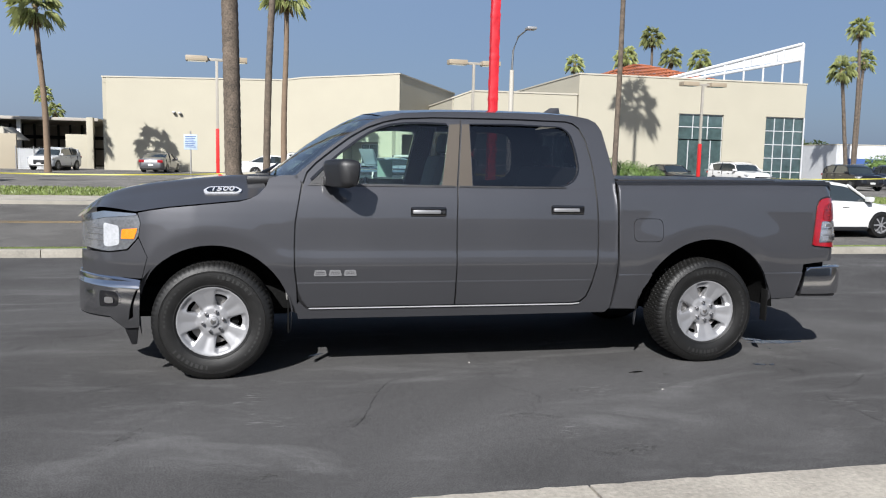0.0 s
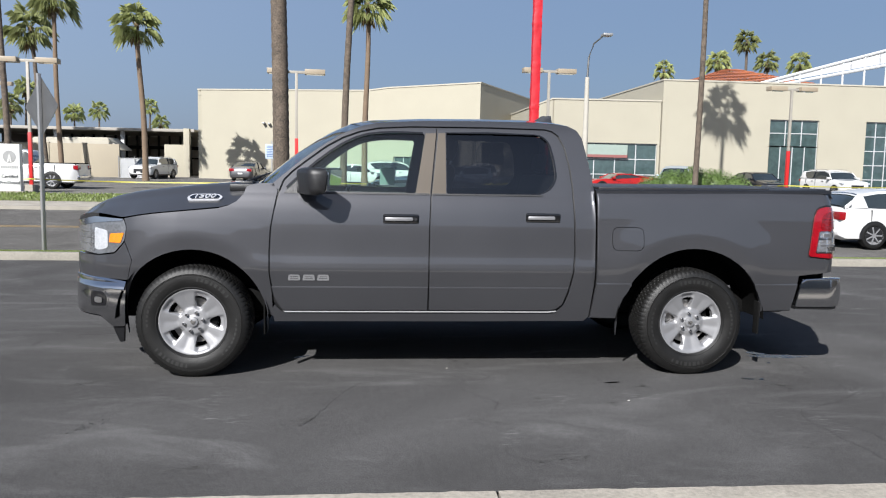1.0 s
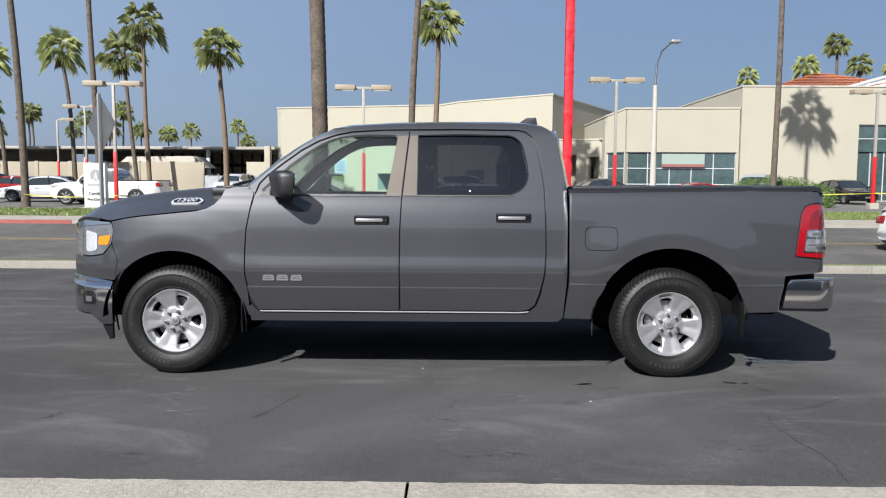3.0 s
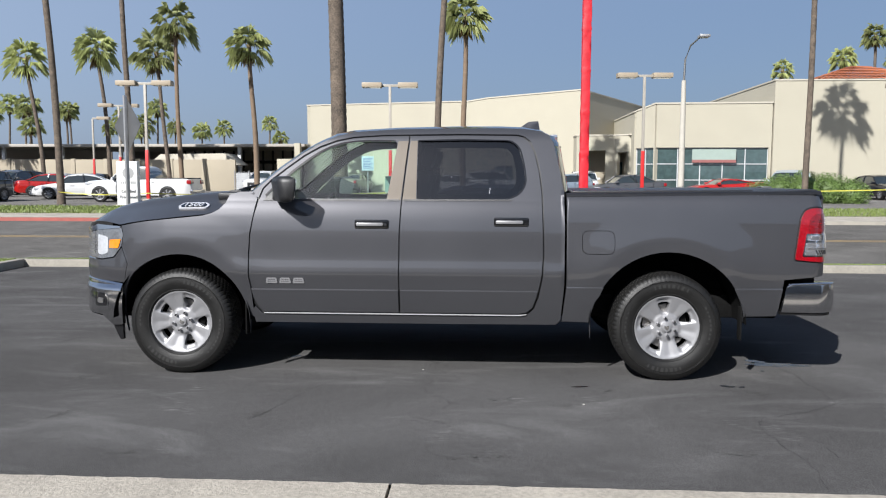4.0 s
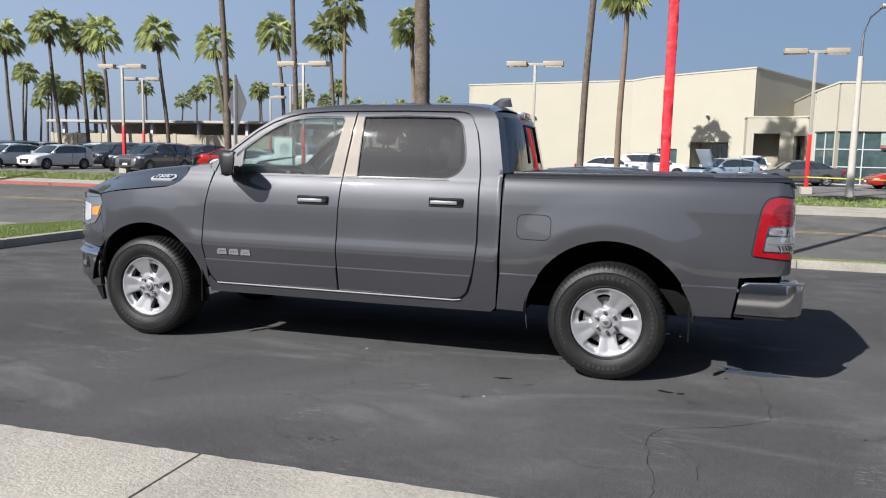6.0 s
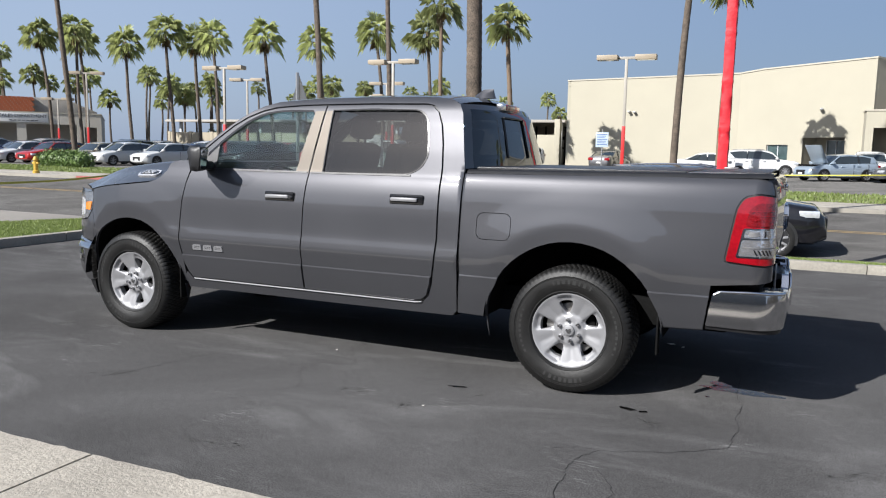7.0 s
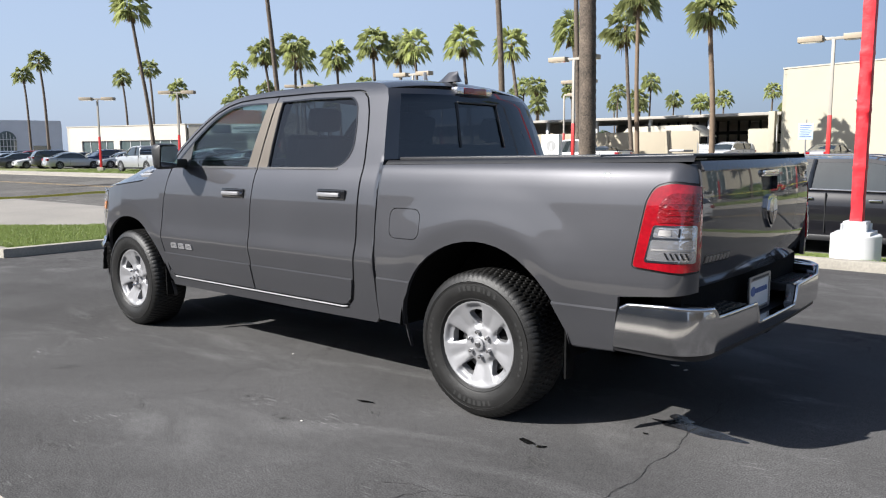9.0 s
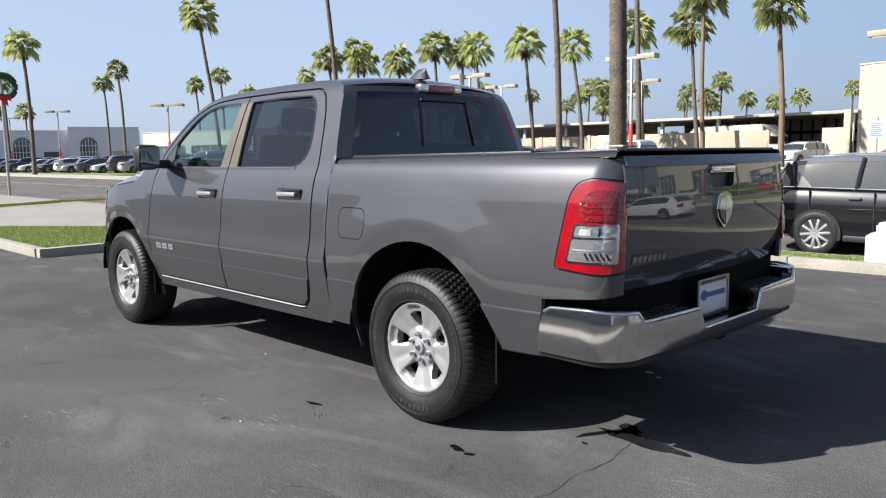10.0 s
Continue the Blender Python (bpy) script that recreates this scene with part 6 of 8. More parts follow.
# cabin
bm = bmesh.new()
box(bm, -1.35, 1.0, -0.86, 0.86, 0.52, 0.66, 0.02)
box(bm, -1.45, -0.90, -0.80, 0.80, 0.9, 1.30, 0.06)
part("dashboard", bm, TRIM_GREY, truck, "dark dashboard and cabin floor")
grid("headliner", lambda u, v: Vector((-0.60 + 1.5 * u, -0.66 + 1.32 * v, 1.84 + 0.035 * (1 - (2 * v - 1) ** 2))), 6, 8, TRIM_GREY, truck, "grey headliner")


def seat(x, y, wide, back_h=0.66, mat_=SEAT):
    s = part("seat", (lambda b: (box(b, x - 0.28, x + 0.26, y - wide / 2, y + wide / 2, 0.78, 0.98, 0.06), b)[1])(bmesh.new()), mat_, truck, "dark cloth seat")
    b = bmesh.new()
    box(b, -0.075, 0.075, -wide / 2, wide / 2, 0, back_h, 0.055, pose(x + 0.26, y, 0.92, 0, 14, 0))
    part("backrest", b, mat_, s)
    n = 1 if wide < 0.8 else 2
    for k in range(n):
        yy = y + (0 if n == 1 else (-0.42 + 0.84 * k))
        b = bmesh.new()
        box(b, -0.05, 0.05, -0.13, 0.13, 0, 0.17, 0.045, pose(x + 0.26 + (back_h + 0.05) * 0.24, yy, 0.92 + (back_h + 0.03) * 0.97, 0, 14, 0))
        tube(b, [(x + 0.43, yy - 0.05, 1.5), (x + 0.44, yy - 0.05, 1.62)], 0.008, 6)
        tube(b, [(x + 0.43, yy + 0.05, 1.5), (x + 0.44, yy + 0.05, 1.62)], 0.008, 6)
        part("headrest", b, mat_, s)


seat(-0.42, -0.42, 0.54)
seat(-0.42, 0.42, 0.54)
seat(0.50, 0.0, 1.45, 0.58)
bm = bmesh.new()
ring = [Vector((0, 0.185 * math.cos(q), 0.185 * math.sin(q))) for q in [k * math.pi / 14 for k in range(29)]]
tube(bm, ring, 0.016, 8, False)
box(bm, -0.02, 0.03, -0.07, 0.07, -0.06, 0.05, 0.02)
for q in (0, math.pi, -math.pi / 2):
    tube(bm, [(0, 0, 0), (0, 0.18 * math.cos(q), 0.18 * math.sin(q))], 0.014, 8)
bmesh.ops.transform(bm, matrix=pose(-0.82, -0.42, 1.20, 0, 22, 0), verts=bm.verts)
part("steering_wheel", bm, BLACK, truck, "black steering wheel")
bm = bmesh.new()
box(bm, -0.50, -0.36, 0.872, 0.876, 1.36, 1.52)
part("window_sticker", bm, WHITE_PLASTIC, truck, "pale paper sticker on the far window")


# ---- truck wheels ----
def rim_depth(x, z):
    r = math.hypot(x, z)
    d = float(np.interp(r, [0.0, 0.04, 0.045, 0.085, 0.11, 0.16, 0.21, 0.228, 0.236, 0.246], [0.020, 0.020, 0.026, 0.028, 0.034, 0.022, 0.010, 0.004, 0.000, 0.004]))
    if 0.088 < r < 0.226:
        q = (math.atan2(z, x) - math.pi / 2) % (2 * math.pi / 5)
        off_mid = abs(q - math.pi / 5) / (math.pi / 5)  # 0 in the middle of a spoke, 1 in the middle of a pocket
        edge = 0.56 + 0.06 * (0.22 - r) / 0.13
        k = min(1, max(0, (off_mid - edge) / 0.17)) * min(1, max(0, (0.226 - r) / 0.014)) * min(1, (r - 0.088) / 0.018)
        d += 0.015 * k * k * (3 - 2 * k)
        d += 0.004 * max(0, 1 - off_mid / 0.3) * min(1, (r - 0.088) / 0.04) * min(1, (0.226 - r) / 0.03)
    return d


def rim_place(x, z, d=0.0):
    return Vector((x, rim_depth(x, z) + d, z))


wheel = part("wheel", (lambda b: (lathe(b, [(0.236, 0.012), (0.218, 0.03), (0.205, 0.06), (0.20, 0.20), (0.232, 0.25)], 48), lathe(b, [(0.0, 0.16), (0.19, 0.16)], 32), b)[2])(bmesh.new()), UNDER, None)
TYRE = [(0.222, 0.018), (0.236, 0.004), (0.248, -0.009), (0.252, -0.013), (0.256, -0.0125), (0.285, -0.024), (0.315, -0.0275), (0.340, -0.0250), (0.3405, -0.0275), (0.346, -0.0275), (0.3465, -0.0225), (0.350, -0.0265), (0.372, -0.018), (0.388, -0.006), (0.397, 0.008)]
COLS = [(0.401, 0.018), (0.403, 0.045), (0.403, 0.050), (0.404, 0.085), (0.404, 0.090), (0.405, 0.128), (0.405, 0.133), (0.404, 0.168), (0.404, 0.173), (0.403, 0.208), (0.403, 0.213), (0.401, 0.238)]
bm = bmesh.new()
SEG = 432
rings = []
prof = TYRE + COLS + [(0.396, 0.252), (0.37, 0.272), (0.31, 0.28), (0.25, 0.262), (0.222, 0.24)]
for i, (r, y) in enumerate(prof):
    ring = []
    for k in range(SEG):
        rr = r
        c = i - len(TYRE)
        if 0 <= c < len(COLS):
            col = c // 2
            if (k + col * 3) % 6 in (0, 1):
                rr -= 0.005
        elif i in (len(TYRE) - 1, len(TYRE) - 2, len(TYRE) + len(COLS)) and k % 6 in (0, 1):
            rr -= 0.004
        q = 2 * math.pi * k / SEG
        ring.append(bm.verts.new((rr * math.cos(q), y, rr * math.sin(q))))
    rings.append(ring)
for a, b in zip(rings, rings[1:]):
    for k in range(SEG):
        bm.faces.new((a[k], a[(k + 1) % SEG], b[(k + 1) % SEG], b[k]))
tyre = part("tyre", bm, RUBBER, wheel, "black all-terrain tyre", 25)
for q0, n, r0, r1 in ((55, 8, 0.300, 0.328), (235, 8, 0.300, 0.328), (150, 9, 0.304, 0.318), (330, 9, 0.304, 0.318)):
    for k in range(n):
        a0 = radians(q0 + k * 6.2 + (k * 37 % 5) * 0.2)
        a1 = a0 + radians(2.2 + (k * 53 % 7) * 0.35)
        bm = bmesh.new()
        vs = [bm.verts.new((r * math.cos(a), -0.0288 if r > 0.31 else -0.0275, r * math.sin(a))) for r, a in ((r0, a0), (r0, a1), (r1, a1), (r1, a0))]
        bm.faces.new(vs)
        part("sidewall_mark", bm, RUBBER_MARK, wheel)
holes = []
for k in range(5):
    a = radians(90 + 72 * k)
    poly = []
    for r, da in ((0.112, -7), (0.150, -12.5), (0.182, -14.5), (0.190, -11), (0.193, 0), (0.190, 11), (0.182, 14.5), (0.150, 12.5), (0.112, 7), (0.107, 0)):
        q = a + radians(da)
        poly.append((r * math.cos(q), r * math.sin(q)))
    holes.append(rounded(poly, 0.012, 2))
circle = [(0.246 * math.cos(q), 0.246 * math.sin(q)) for q in [2 * math.pi * k / 72 for k in range(72)]]
rim = surf("rim", circle, rim_place, ALLOY, wheel, holes=holes, step=0.0095, depth=0.045, label="silver five-spoke alloy rim")
for k in range(6):
    q = radians(30 + 60 * k)
    bm = bmesh.new()
    lathe(bm, [(0.0, -0.004), (0.008, -0.003), (0.0115, 0.004), (0.0125, 0.03)], 12, "y", 0, (0.068 * math.cos(q), 0.004, 0.068 * math.sin(q)))
    part("lug_nut", bm, CHROME, wheel)
bm = bmesh.new()
lathe(bm, [(0.0, 0.006), (0.024, 0.007), (0.033, 0.010), (0.036, 0.022)], 28)
part("centre_cap", bm, ALLOY, wheel, "silver centre cap with a plain emblem")
bm = bmesh.new()
prism(bm, [(-0.014, 0.014), (-0.018, 0.0), (-0.007, -0.016), (0.007, -0.016), (0.018, 0.0), (0.014, 0.014), (0, 0.008)], 0.004, Matrix.Translation((0, 0.003, 0)))
part("cap_emblem", bm, CHROME, wheel)
bm = bmesh.new()
lathe(bm, [(0.05, 0.09), (0.165, 0.09), (0.165, 0.115), (0.05, 0.115)], 40)
part("brake_disc", bm, STEEL, wheel, "steel brake disc")
bm = bmesh.new()
box(bm, 0.06, 0.16, 0.07, 0.14, -0.11, 0.11, 0.02)
part("brake_caliper", bm, UNDER, wheel)
wheel.parent = truck
wheel.matrix_basis = pose(AXLE, -0.958, TYRE_R - 0.002, 0, -8, 0)
for x, y, rz, spin in ((-AXLE, -0.958, 0, 18), (AXLE, 0.958, 180, 40), (-AXLE, 0.958, 180, 10)):
    w2 = copy_thing(wheel, pose(x, y, TYRE_R - 0.002, 0, spin, rz))
    w2.parent = truck

# ---- other vehicles ----
PAINTS = {
    "white": paint_mat("white_car_paint", (0.592, 0.592, 0.584), 0.0, 0.3, 0.03), "silver": paint_mat("silver_car_paint", (0.36, 0.368, 0.376), 0.6, 0.35, 0.06),
    "black": paint_mat("black_car_paint", (0.008, 0.008, 0.010), 0.0, 0.3, 0.1), "grey": paint_mat("grey_car_paint", (0.08, 0.08, 0.084), 0.4, 0.35, 0.1),
    "navy": paint_mat("navy_car_paint", (0.015, 0.025, 0.06), 0.2, 0.35, 0.1), "red": paint_mat("red_car_paint", (0.32, 0.012, 0.0096), 0.0, 0.3, 0.06),
    "ice": paint_mat("ice_blue_car_paint", (0.304, 0.36, 0.416), 0.4, 0.35, 0.06), "beige": paint_mat("champagne_car_paint", (0.384, 0.344, 0.28), 0.4, 0.35, 0.06)}
CAR_GLASS = mat("car_glass", (0.02, 0.026, 0.028), 0.05, 0, 0.3, 1, 20, 0.0, 10, coat=1.0)
HEADLAMP = mat("car_headlamp", (0.56, 0.576, 0.6), 0.12, 0.4, 0.2, 12, 60, 0.2, 40, coat=1.0)
# length, half width, wheel radius, axles; belt line and roof line as (share of length, height)
SHAPES = {
    "sedan": (4.8, 0.90, 0.33, (0.19, 0.78), [(0, .50), (.012, .64), (.07, .74), (.26, .89), (.30, .92), (.80, .98), (.86, 1.01), (.975, .98), (.99, .80), (1, .52)], [(.27, .91), (.41, 1.38), (.50, 1.44), (.60, 1.44), (.69, 1.38), (.86, 1.02)]),
    "suv": (4.8, 0.95, 0.37, (0.185, 0.785), [(0, .55), (.012, .80), (.05, .95), (.25, 1.07), (.30, 1.09), (.90, 1.14), (.97, 1.12), (.99, .85), (1, .58)], [(.25, 1.08), (.36, 1.54), (.46, 1.66), (.75, 1.66), (.90, 1.58), (.965, 1.16)]),
    "hatch": (4.4, 0.89, 0.33, (0.19, 0.79), [(0, .50), (.015, .66), (.07, .78), (.26, .92), (.30, .95), (.93, 1.03), (.98, .95), (1, .55)], [(.25, .94), (.42, 1.42), (.54, 1.48), (.76, 1.45), (.88, 1.36), (.965, 1.06)]),
    "minivan": (5.1, 0.98, 0.34, (0.18, 0.78), [(0, .55), (.015, .74), (.09, .92), (.20, 1.03), (.92, 1.08), (.985, .98), (1, .58)], [(.17, 1.02), (.32, 1.60), (.42, 1.74), (.85, 1.73), (.94, 1.62), (.98, 1.14)]),
    "coupe": (4.63, 0.95, 0.35, (0.21, 0.79), [(0, .42), (.03, .58), (.16, .80), (.30, .85), (.60, .92), (.80, 1.0), (.97, 1.0), (.99, .80), (1, .5)], [(.32, .87), (.45, 1.18), (.52, 1.22), (.60, 1.19), (.82, 1.0)]),
    "pickup": (5.8, 0.99, 0.40, (0.165, 0.785), [(0, .60), (.01, .92), (.04, 1.06), (.25, 1.15), (.62, 1.18), (.63, 1.20), (.985, 1.20), (.992, .8), (1, .6)], [(.25, 1.17), (.35, 1.74), (.41, 1.84), (.57, 1.84), (.60, 1.72), (.625, 1.2)])}
TEMPLATES = {}


def car_wheel(r, spokes, parent, at):
    w = part("wheel", (lambda b: (lathe(b, [(r * 0.66, 0.02), (r * 0.72, -0.005), (r * 0.86, -0.012), (r * 0.97, 0.0), (r, 0.03), (r, 0.18), (r * 0.95, 0.21), (r * 0.66, 0.20)], 28), b)[1])(bmesh.new()), RUBBER, parent, at=at)
    b = bmesh.new()
    lathe(b, [(r * 0.71, -0.004), (r * 0.69, 0.012), (r * 0.62, 0.018), (r * 0.60, 0.08), (0.0, 0.08)], 28)
    for k in range(spokes):
        q = 2 * math.pi * k / spokes
        box(b, 0.02, r * 0.67, 0.002, 0.03, -r * 0.06, r * 0.06, 0.008, pose(0, 0, 0, 0, math.degrees(q), 0))
    lathe(b, [(0.0, 0.0), (r * 0.17, 0.004), (r * 0.2, 0.03)], 16)
    part("rim", b, ALLOY, w, "silver spoked rim")
    return w


def make_car(kind, hood_up=False):
    """A car that heads towards -x, its middle at the origin."""
    L, W, R, axles, belt, roof = SHAPES[kind]
    root = thing(kind if kind != "suv" else "sport_utility", "parked car", "car")
    B = lambda u: float(np.interp(u, [p[0] for p in belt], [p[1] for p in belt]))
    T = lambda u: float(np.interp(u, [p[0] for p in roof], [p[1] for p in roof]))
    low = 0.20 if kind in ("sedan", "hatch", "minivan", "coupe") else 0.28
    X = lambda u: (u - 0.5) * L
    plan = lambda u: W * (1 - 0.30 * max(0, (0.10 - u) / 0.10) ** 2 - 0.24 * max(0, (u - 0.92) / 0.08) ** 2)
    us = sorted({*np.linspace(0, 1, 61), 0.004, 0.012, 0.985, 0.992})
    bm = bmesh.new()
    rings = []
    for u in us:
        w, zb = plan(u), B(u)
        lo = low + 0.10 * max(0, 0.05 - u) / 0.05 + 0.12 * max(0, u - 0.95) / 0.05
        zb = max(zb, lo + 0.1)
        crown = 0.05 if 0.02 < u < 0.97 else 0.01
        half = [(0.0, lo), (0.80 * w, lo), (0.955 * w, lo + 0.05), (0.985 * w, lo + (zb - lo) * 0.30), (1.0 * w, lo + (zb - lo) * 0.45), (0.992 * w, lo + (zb - lo) * 0.62), (0.985 * w, lo + (zb - lo) * 0.70), (0.955 * w, zb - 0.05), (0.91 * w, zb), (0.78 * w, zb + crown * 0.6), (0.4 * w, zb + crown), (0.0, zb + crown)]
        pts = [(-y, z) for y, z in half] + [(y, z) for y, z in half[-2:0:-1]]
        rings.append([bm.verts.new((X(u), y, z)) for y, z in pts])
    n = len(rings[0])
    for a, b in zip(rings, rings[1:]):
        for k in range(n):
            bm.faces.new((a[k], a[(k + 1) % n], b[(k + 1) % n], b[k]))
    bm.faces.new(rings[0])
    bm.faces.new(rings[-1][::-1])
    bmesh.ops.recalc_face_normals(bm, faces=bm.faces)
    # wheel openings
    part("body", bm, PAINTS["white"], root, angle=40)
    # glasshouse
    u0, u1 = roof[0][0], roof[-1][0]
    bm = bmesh.new()
    rows = []
    for u in np.linspace(u0, u1, 25):
        zb, zt = B(u) + 0.0, max(T(u), B(u) + 0.02)
        k = (zt - zb) / 0.6
        wb, wt = plan(u) * 0.925, plan(u) * (0.925 - 0.20 * min(1, k))
        rows.append([bm.verts.new((X(u), y, z)) for y, z in ((-wb, zb), (-(wb + wt) / 2 - 0.01, (zb + zt) / 2), (-wt, zt - 0.02), (-wt * 0.6, zt + 0.015), (0, zt + 0.025), (wt * 0.6, zt + 0.015), (wt, zt - 0.02), ((wb + wt) / 2 + 0.01, (zb + zt) / 2), (wb, zb))])
    for a, b in zip(rows, rows[1:]):
        for k in range(8):
            bm.faces.new((a[k], b[k], b[k + 1], a[k + 1]))
    part("glasshouse", bm, CAR_GLASS, root, "dark tinted windows", 40)
    # roof skin and pillars over the glass
    r0, r1 = roof[1][0], roof[-2][0]
    bm = bmesh.new()
    rows = []
    for u in np.linspace(r0 - 0.012, r1 + 0.015, 15):
        zt = max(T(u), B(u) + 0.02) + 0.012
        wt = plan(u) * (0.925 - 0.20 * min(1, (zt - B(u)) / 0.6)) + 0.012
        rows.append([bm.verts.new((X(u), y, z)) for y, z in ((-wt - 0.018, zt - 0.09), (-wt, zt - 0.025), (-wt * 0.6, zt + 0.015), (0, zt + 0.025), (wt * 0.6, zt + 0.015), (wt, zt - 0.025), (wt + 0.018, zt - 0.09))])
    for a, b in zip(rows, rows[1:]):
        for k in range(6):
            bm.faces.new((a[k], b[k], b[k + 1], a[k + 1]))
    part("roof", bm, PAINTS["white"], root, angle=50)
    mid = (r0 + r1) / 2
    for sg in (-1, 1):
        def edge(u, up):
            zb, zt = B(u), max(T(u), B(u) + 0.02)
            k = (zt - zb) / 0.6
            wb, wt = plan(u) * 0.925 + 0.012, plan(u) * (0.925 - 0.20 * min(1, k)) + 0.014
            return Vector((X(u), sg * (wb + (wt - wb) * up), zb + (zt - zb) * up))
        for a, b in ((edge(u0 + 0.012, 0.0), edge(r0, 0.95)), (edge(u1 - 0.012, 0.1), edge(r1, 0.95))) + (((edge(mid + 0.03, 0), edge(mid + 0.02, 0.96)),) if kind != "coupe" else ()) + (((edge(r1 - 0.04, 0.0), edge(r1 - 0.02, 0.96)),) if kind in ("suv", "minivan") else ()):
            bm = bmesh.new()
            tube(bm, [a, a.lerp(b, 0.5) + Vector((0, sg * 0.015, 0)), b], 0.035, 6)
            part("pillar", bm, PAINTS["white"] if b.x != edge(mid + 0.02, 0.96).x else BLACK_GLOSS, root)
        if kind in ("suv", "hatch", "minivan"):  # the painted rear quarter
            bm = bmesh.new()
            q0 = r1 - (0.10 if kind == "suv" else 0.05)
            cols = [[bm.verts.new(edge(q0 + (0.10 if kind == "suv" else 0.03) * up * (1 - s) + (u1 - 0.004 - q0) * s, up * (0.99 if s < 1 else 0.9)) + Vector((0, sg * 0.012, 0))) for up in (0.0, 0.25, 0.5, 0.75, 1.0)] for s in (0.0, 0.5, 1.0)]
            for a, b in zip(cols, cols[1:]):
                for j in range(4):
                    bm.faces.new((a[j], b[j], b[j + 1], a[j + 1]))
            part("rear_quarter", bm, PAINTS["white"], root)
        bm = bmesh.new()
        box(bm, X(u0 + 0.05) - 0.10, X(u0 + 0.05) + 0.06, sg * (W * 0.95), sg * (W + 0.15), B(u0 + 0.05) + 0.0, B(u0 + 0.05) + 0.14, 0.04)
        part("door_mirror", bm, PAINTS["white"], root)
        bm = bmesh.new()
        box(bm, X(0.03), X(0.105), sg * plan(0.04) * 0.66, sg * plan(0.08) * 0.985, B(0.05) - 0.16, B(0.05) - 0.03, 0.03)
        part("headlight", bm, HEADLAMP, root, "clear headlight")
        bm = bmesh.new()
        box(bm, X(0.955), X(0.994), sg * plan(0.99) * 0.62, sg * plan(0.965) * 1.01, B(0.97) - (0.20 if kind == "suv" else 0.26), B(0.97) - 0.05, 0.03)
        part("tail_light", bm, RED_LENS, root, "red tail light")
        for k, u in enumerate((0.40, 0.62)):
            if kind == "coupe" and k:
                continue
            bm = bmesh.new()
            box(bm, X(u) + 0.10, X(u) + 0.30, sg * W * 0.965, sg * (W * 0.985 + 0.03), B(u) - 0.16, B(u) - 0.12, 0.012)
            part("door_handle", bm, CHROME if kind == "suv" else PAINTS["white"], root)
            bm = bmesh.new()
            box(bm, X(u + (0.2 if k == 0 else 0.19)) - 0.006, X(u + (0.2 if k == 0 else 0.19)) + 0.006, sg * W * 0.93, sg * (W * 1.003), low + 0.12, B(u) - 0.02)
            part("door_gap", bm, BLACK, root)
        bm = bmesh.new()
        box(bm, X(axles[0] + 0.09), X(axles[1] - 0.09), sg * W * 0.9, sg * (W * 0.995), low - 0.02, low + 0.08, 0.02)
        part("sill", bm, BLACK, root)
        for u in axles:
            bm = bmesh.new()
            pr = [((R + 0.038) * math.cos(q), (R + 0.038) * math.sin(q)) for q in [math.pi * (k / 20 * 1.16 - 0.08) for k in range(21)]]
            prism(bm, [(X(u) + a, R + b) for a, b in pr], 0.30, pose(0, -W - 0.004 if sg < 0 else W + 0.004 - 0.30, 0))
            part("wheel_arch", bm, BLACK, root)
            car_wheel(R, 10 if kind in ("suv", "coupe") else 7, root, pose(X(u), sg * (W + 0.008), R, 0, 13 * u * 10, 0 if sg < 0 else 180))
    bm = bmesh.new()
    box(bm, X(0.0) - 0.01, X(0.03), -W * 0.42, W * 0.42, low + 0.16, B(0.02) - 0.06, 0.03)
    part("grille", bm, BLACK, root, "black grille")
    bm = bmesh.new()
    box(bm, X(0.0) - 0.018, X(0.02), -0.16, 0.16, low + 0.16, low + 0.27, 0.004)
    part("plate_panel", bm, WHITE_PLASTIC, root)
    bm = bmesh.new()
    box(bm, X(0.98), X(1.0) + 0.012, -0.17, 0.17, low + 0.30, low + 0.42, 0.004)
    part("plate_panel", bm, WHITE_PLASTIC, root)
    if kind == "suv":
        for sg in (-1, 1):
            bm = bmesh.new()
            us2 = [u0 + 0.03 + (u1 - u0 - 0.03) * k / 20 for k in range(21)]
            tube(bm, [(X(u), sg * (plan(u) * 0.93 + 0.016), B(u) + 0.012) for u in us2], 0.014, 6)
            part("belt_strip", bm, CHROME, root, "chrome belt strip")
            bm = bmesh.new()
            tube(bm, [(X(u), sg * plan(u) * 0.66, max(T(u), 1.5) + 0.05) for u in (0.42, 0.5, 0.7, 0.84)], 0.016, 6)
            part("roof_rail", bm, CHROME, root)
    if kind == "pickup":
        bm = bmesh.new()
        box(bm, X(0.645), X(0.975), -W * 0.84, W * 0.84, 1.02, 1.262, 0.0)
        part("bed_well", bm, UNDER, root)
        bm = bmesh.new()
        box(bm, X(0.985), X(1.0) + 0.06, -W * 0.9, W * 0.9, 0.46, 0.64, 0.03)
        part("rear_bumper", bm, CHROME, root)
    if hood_up:
        bm = bmesh.new()
        box(bm, 0, 1.15, -0.68, 0.68, 0, 0.03, 0.01, pose(X(0.27), 0, B(0.26) + 0.03, 0, 0, 0) @ pose(0, 0, 0, 0, 62, 0) @ pose(-1.15, 0, 0))
        part("open_hood", bm, PAINTS["white"], root, "raised hood")
        bm = bmesh.new()
        box(bm, X(0.06), X(0.25), -0.62, 0.62, B(0.1) - 0.05, B(0.2) + 0.04, 0.03)
        part("engine_bay", bm, UNDER, root)
    for o in root.children_recursive:
        for s in o.material_slots:
            m0 = s.material
            s.link = "OBJECT"
            s.material = m0
    return root


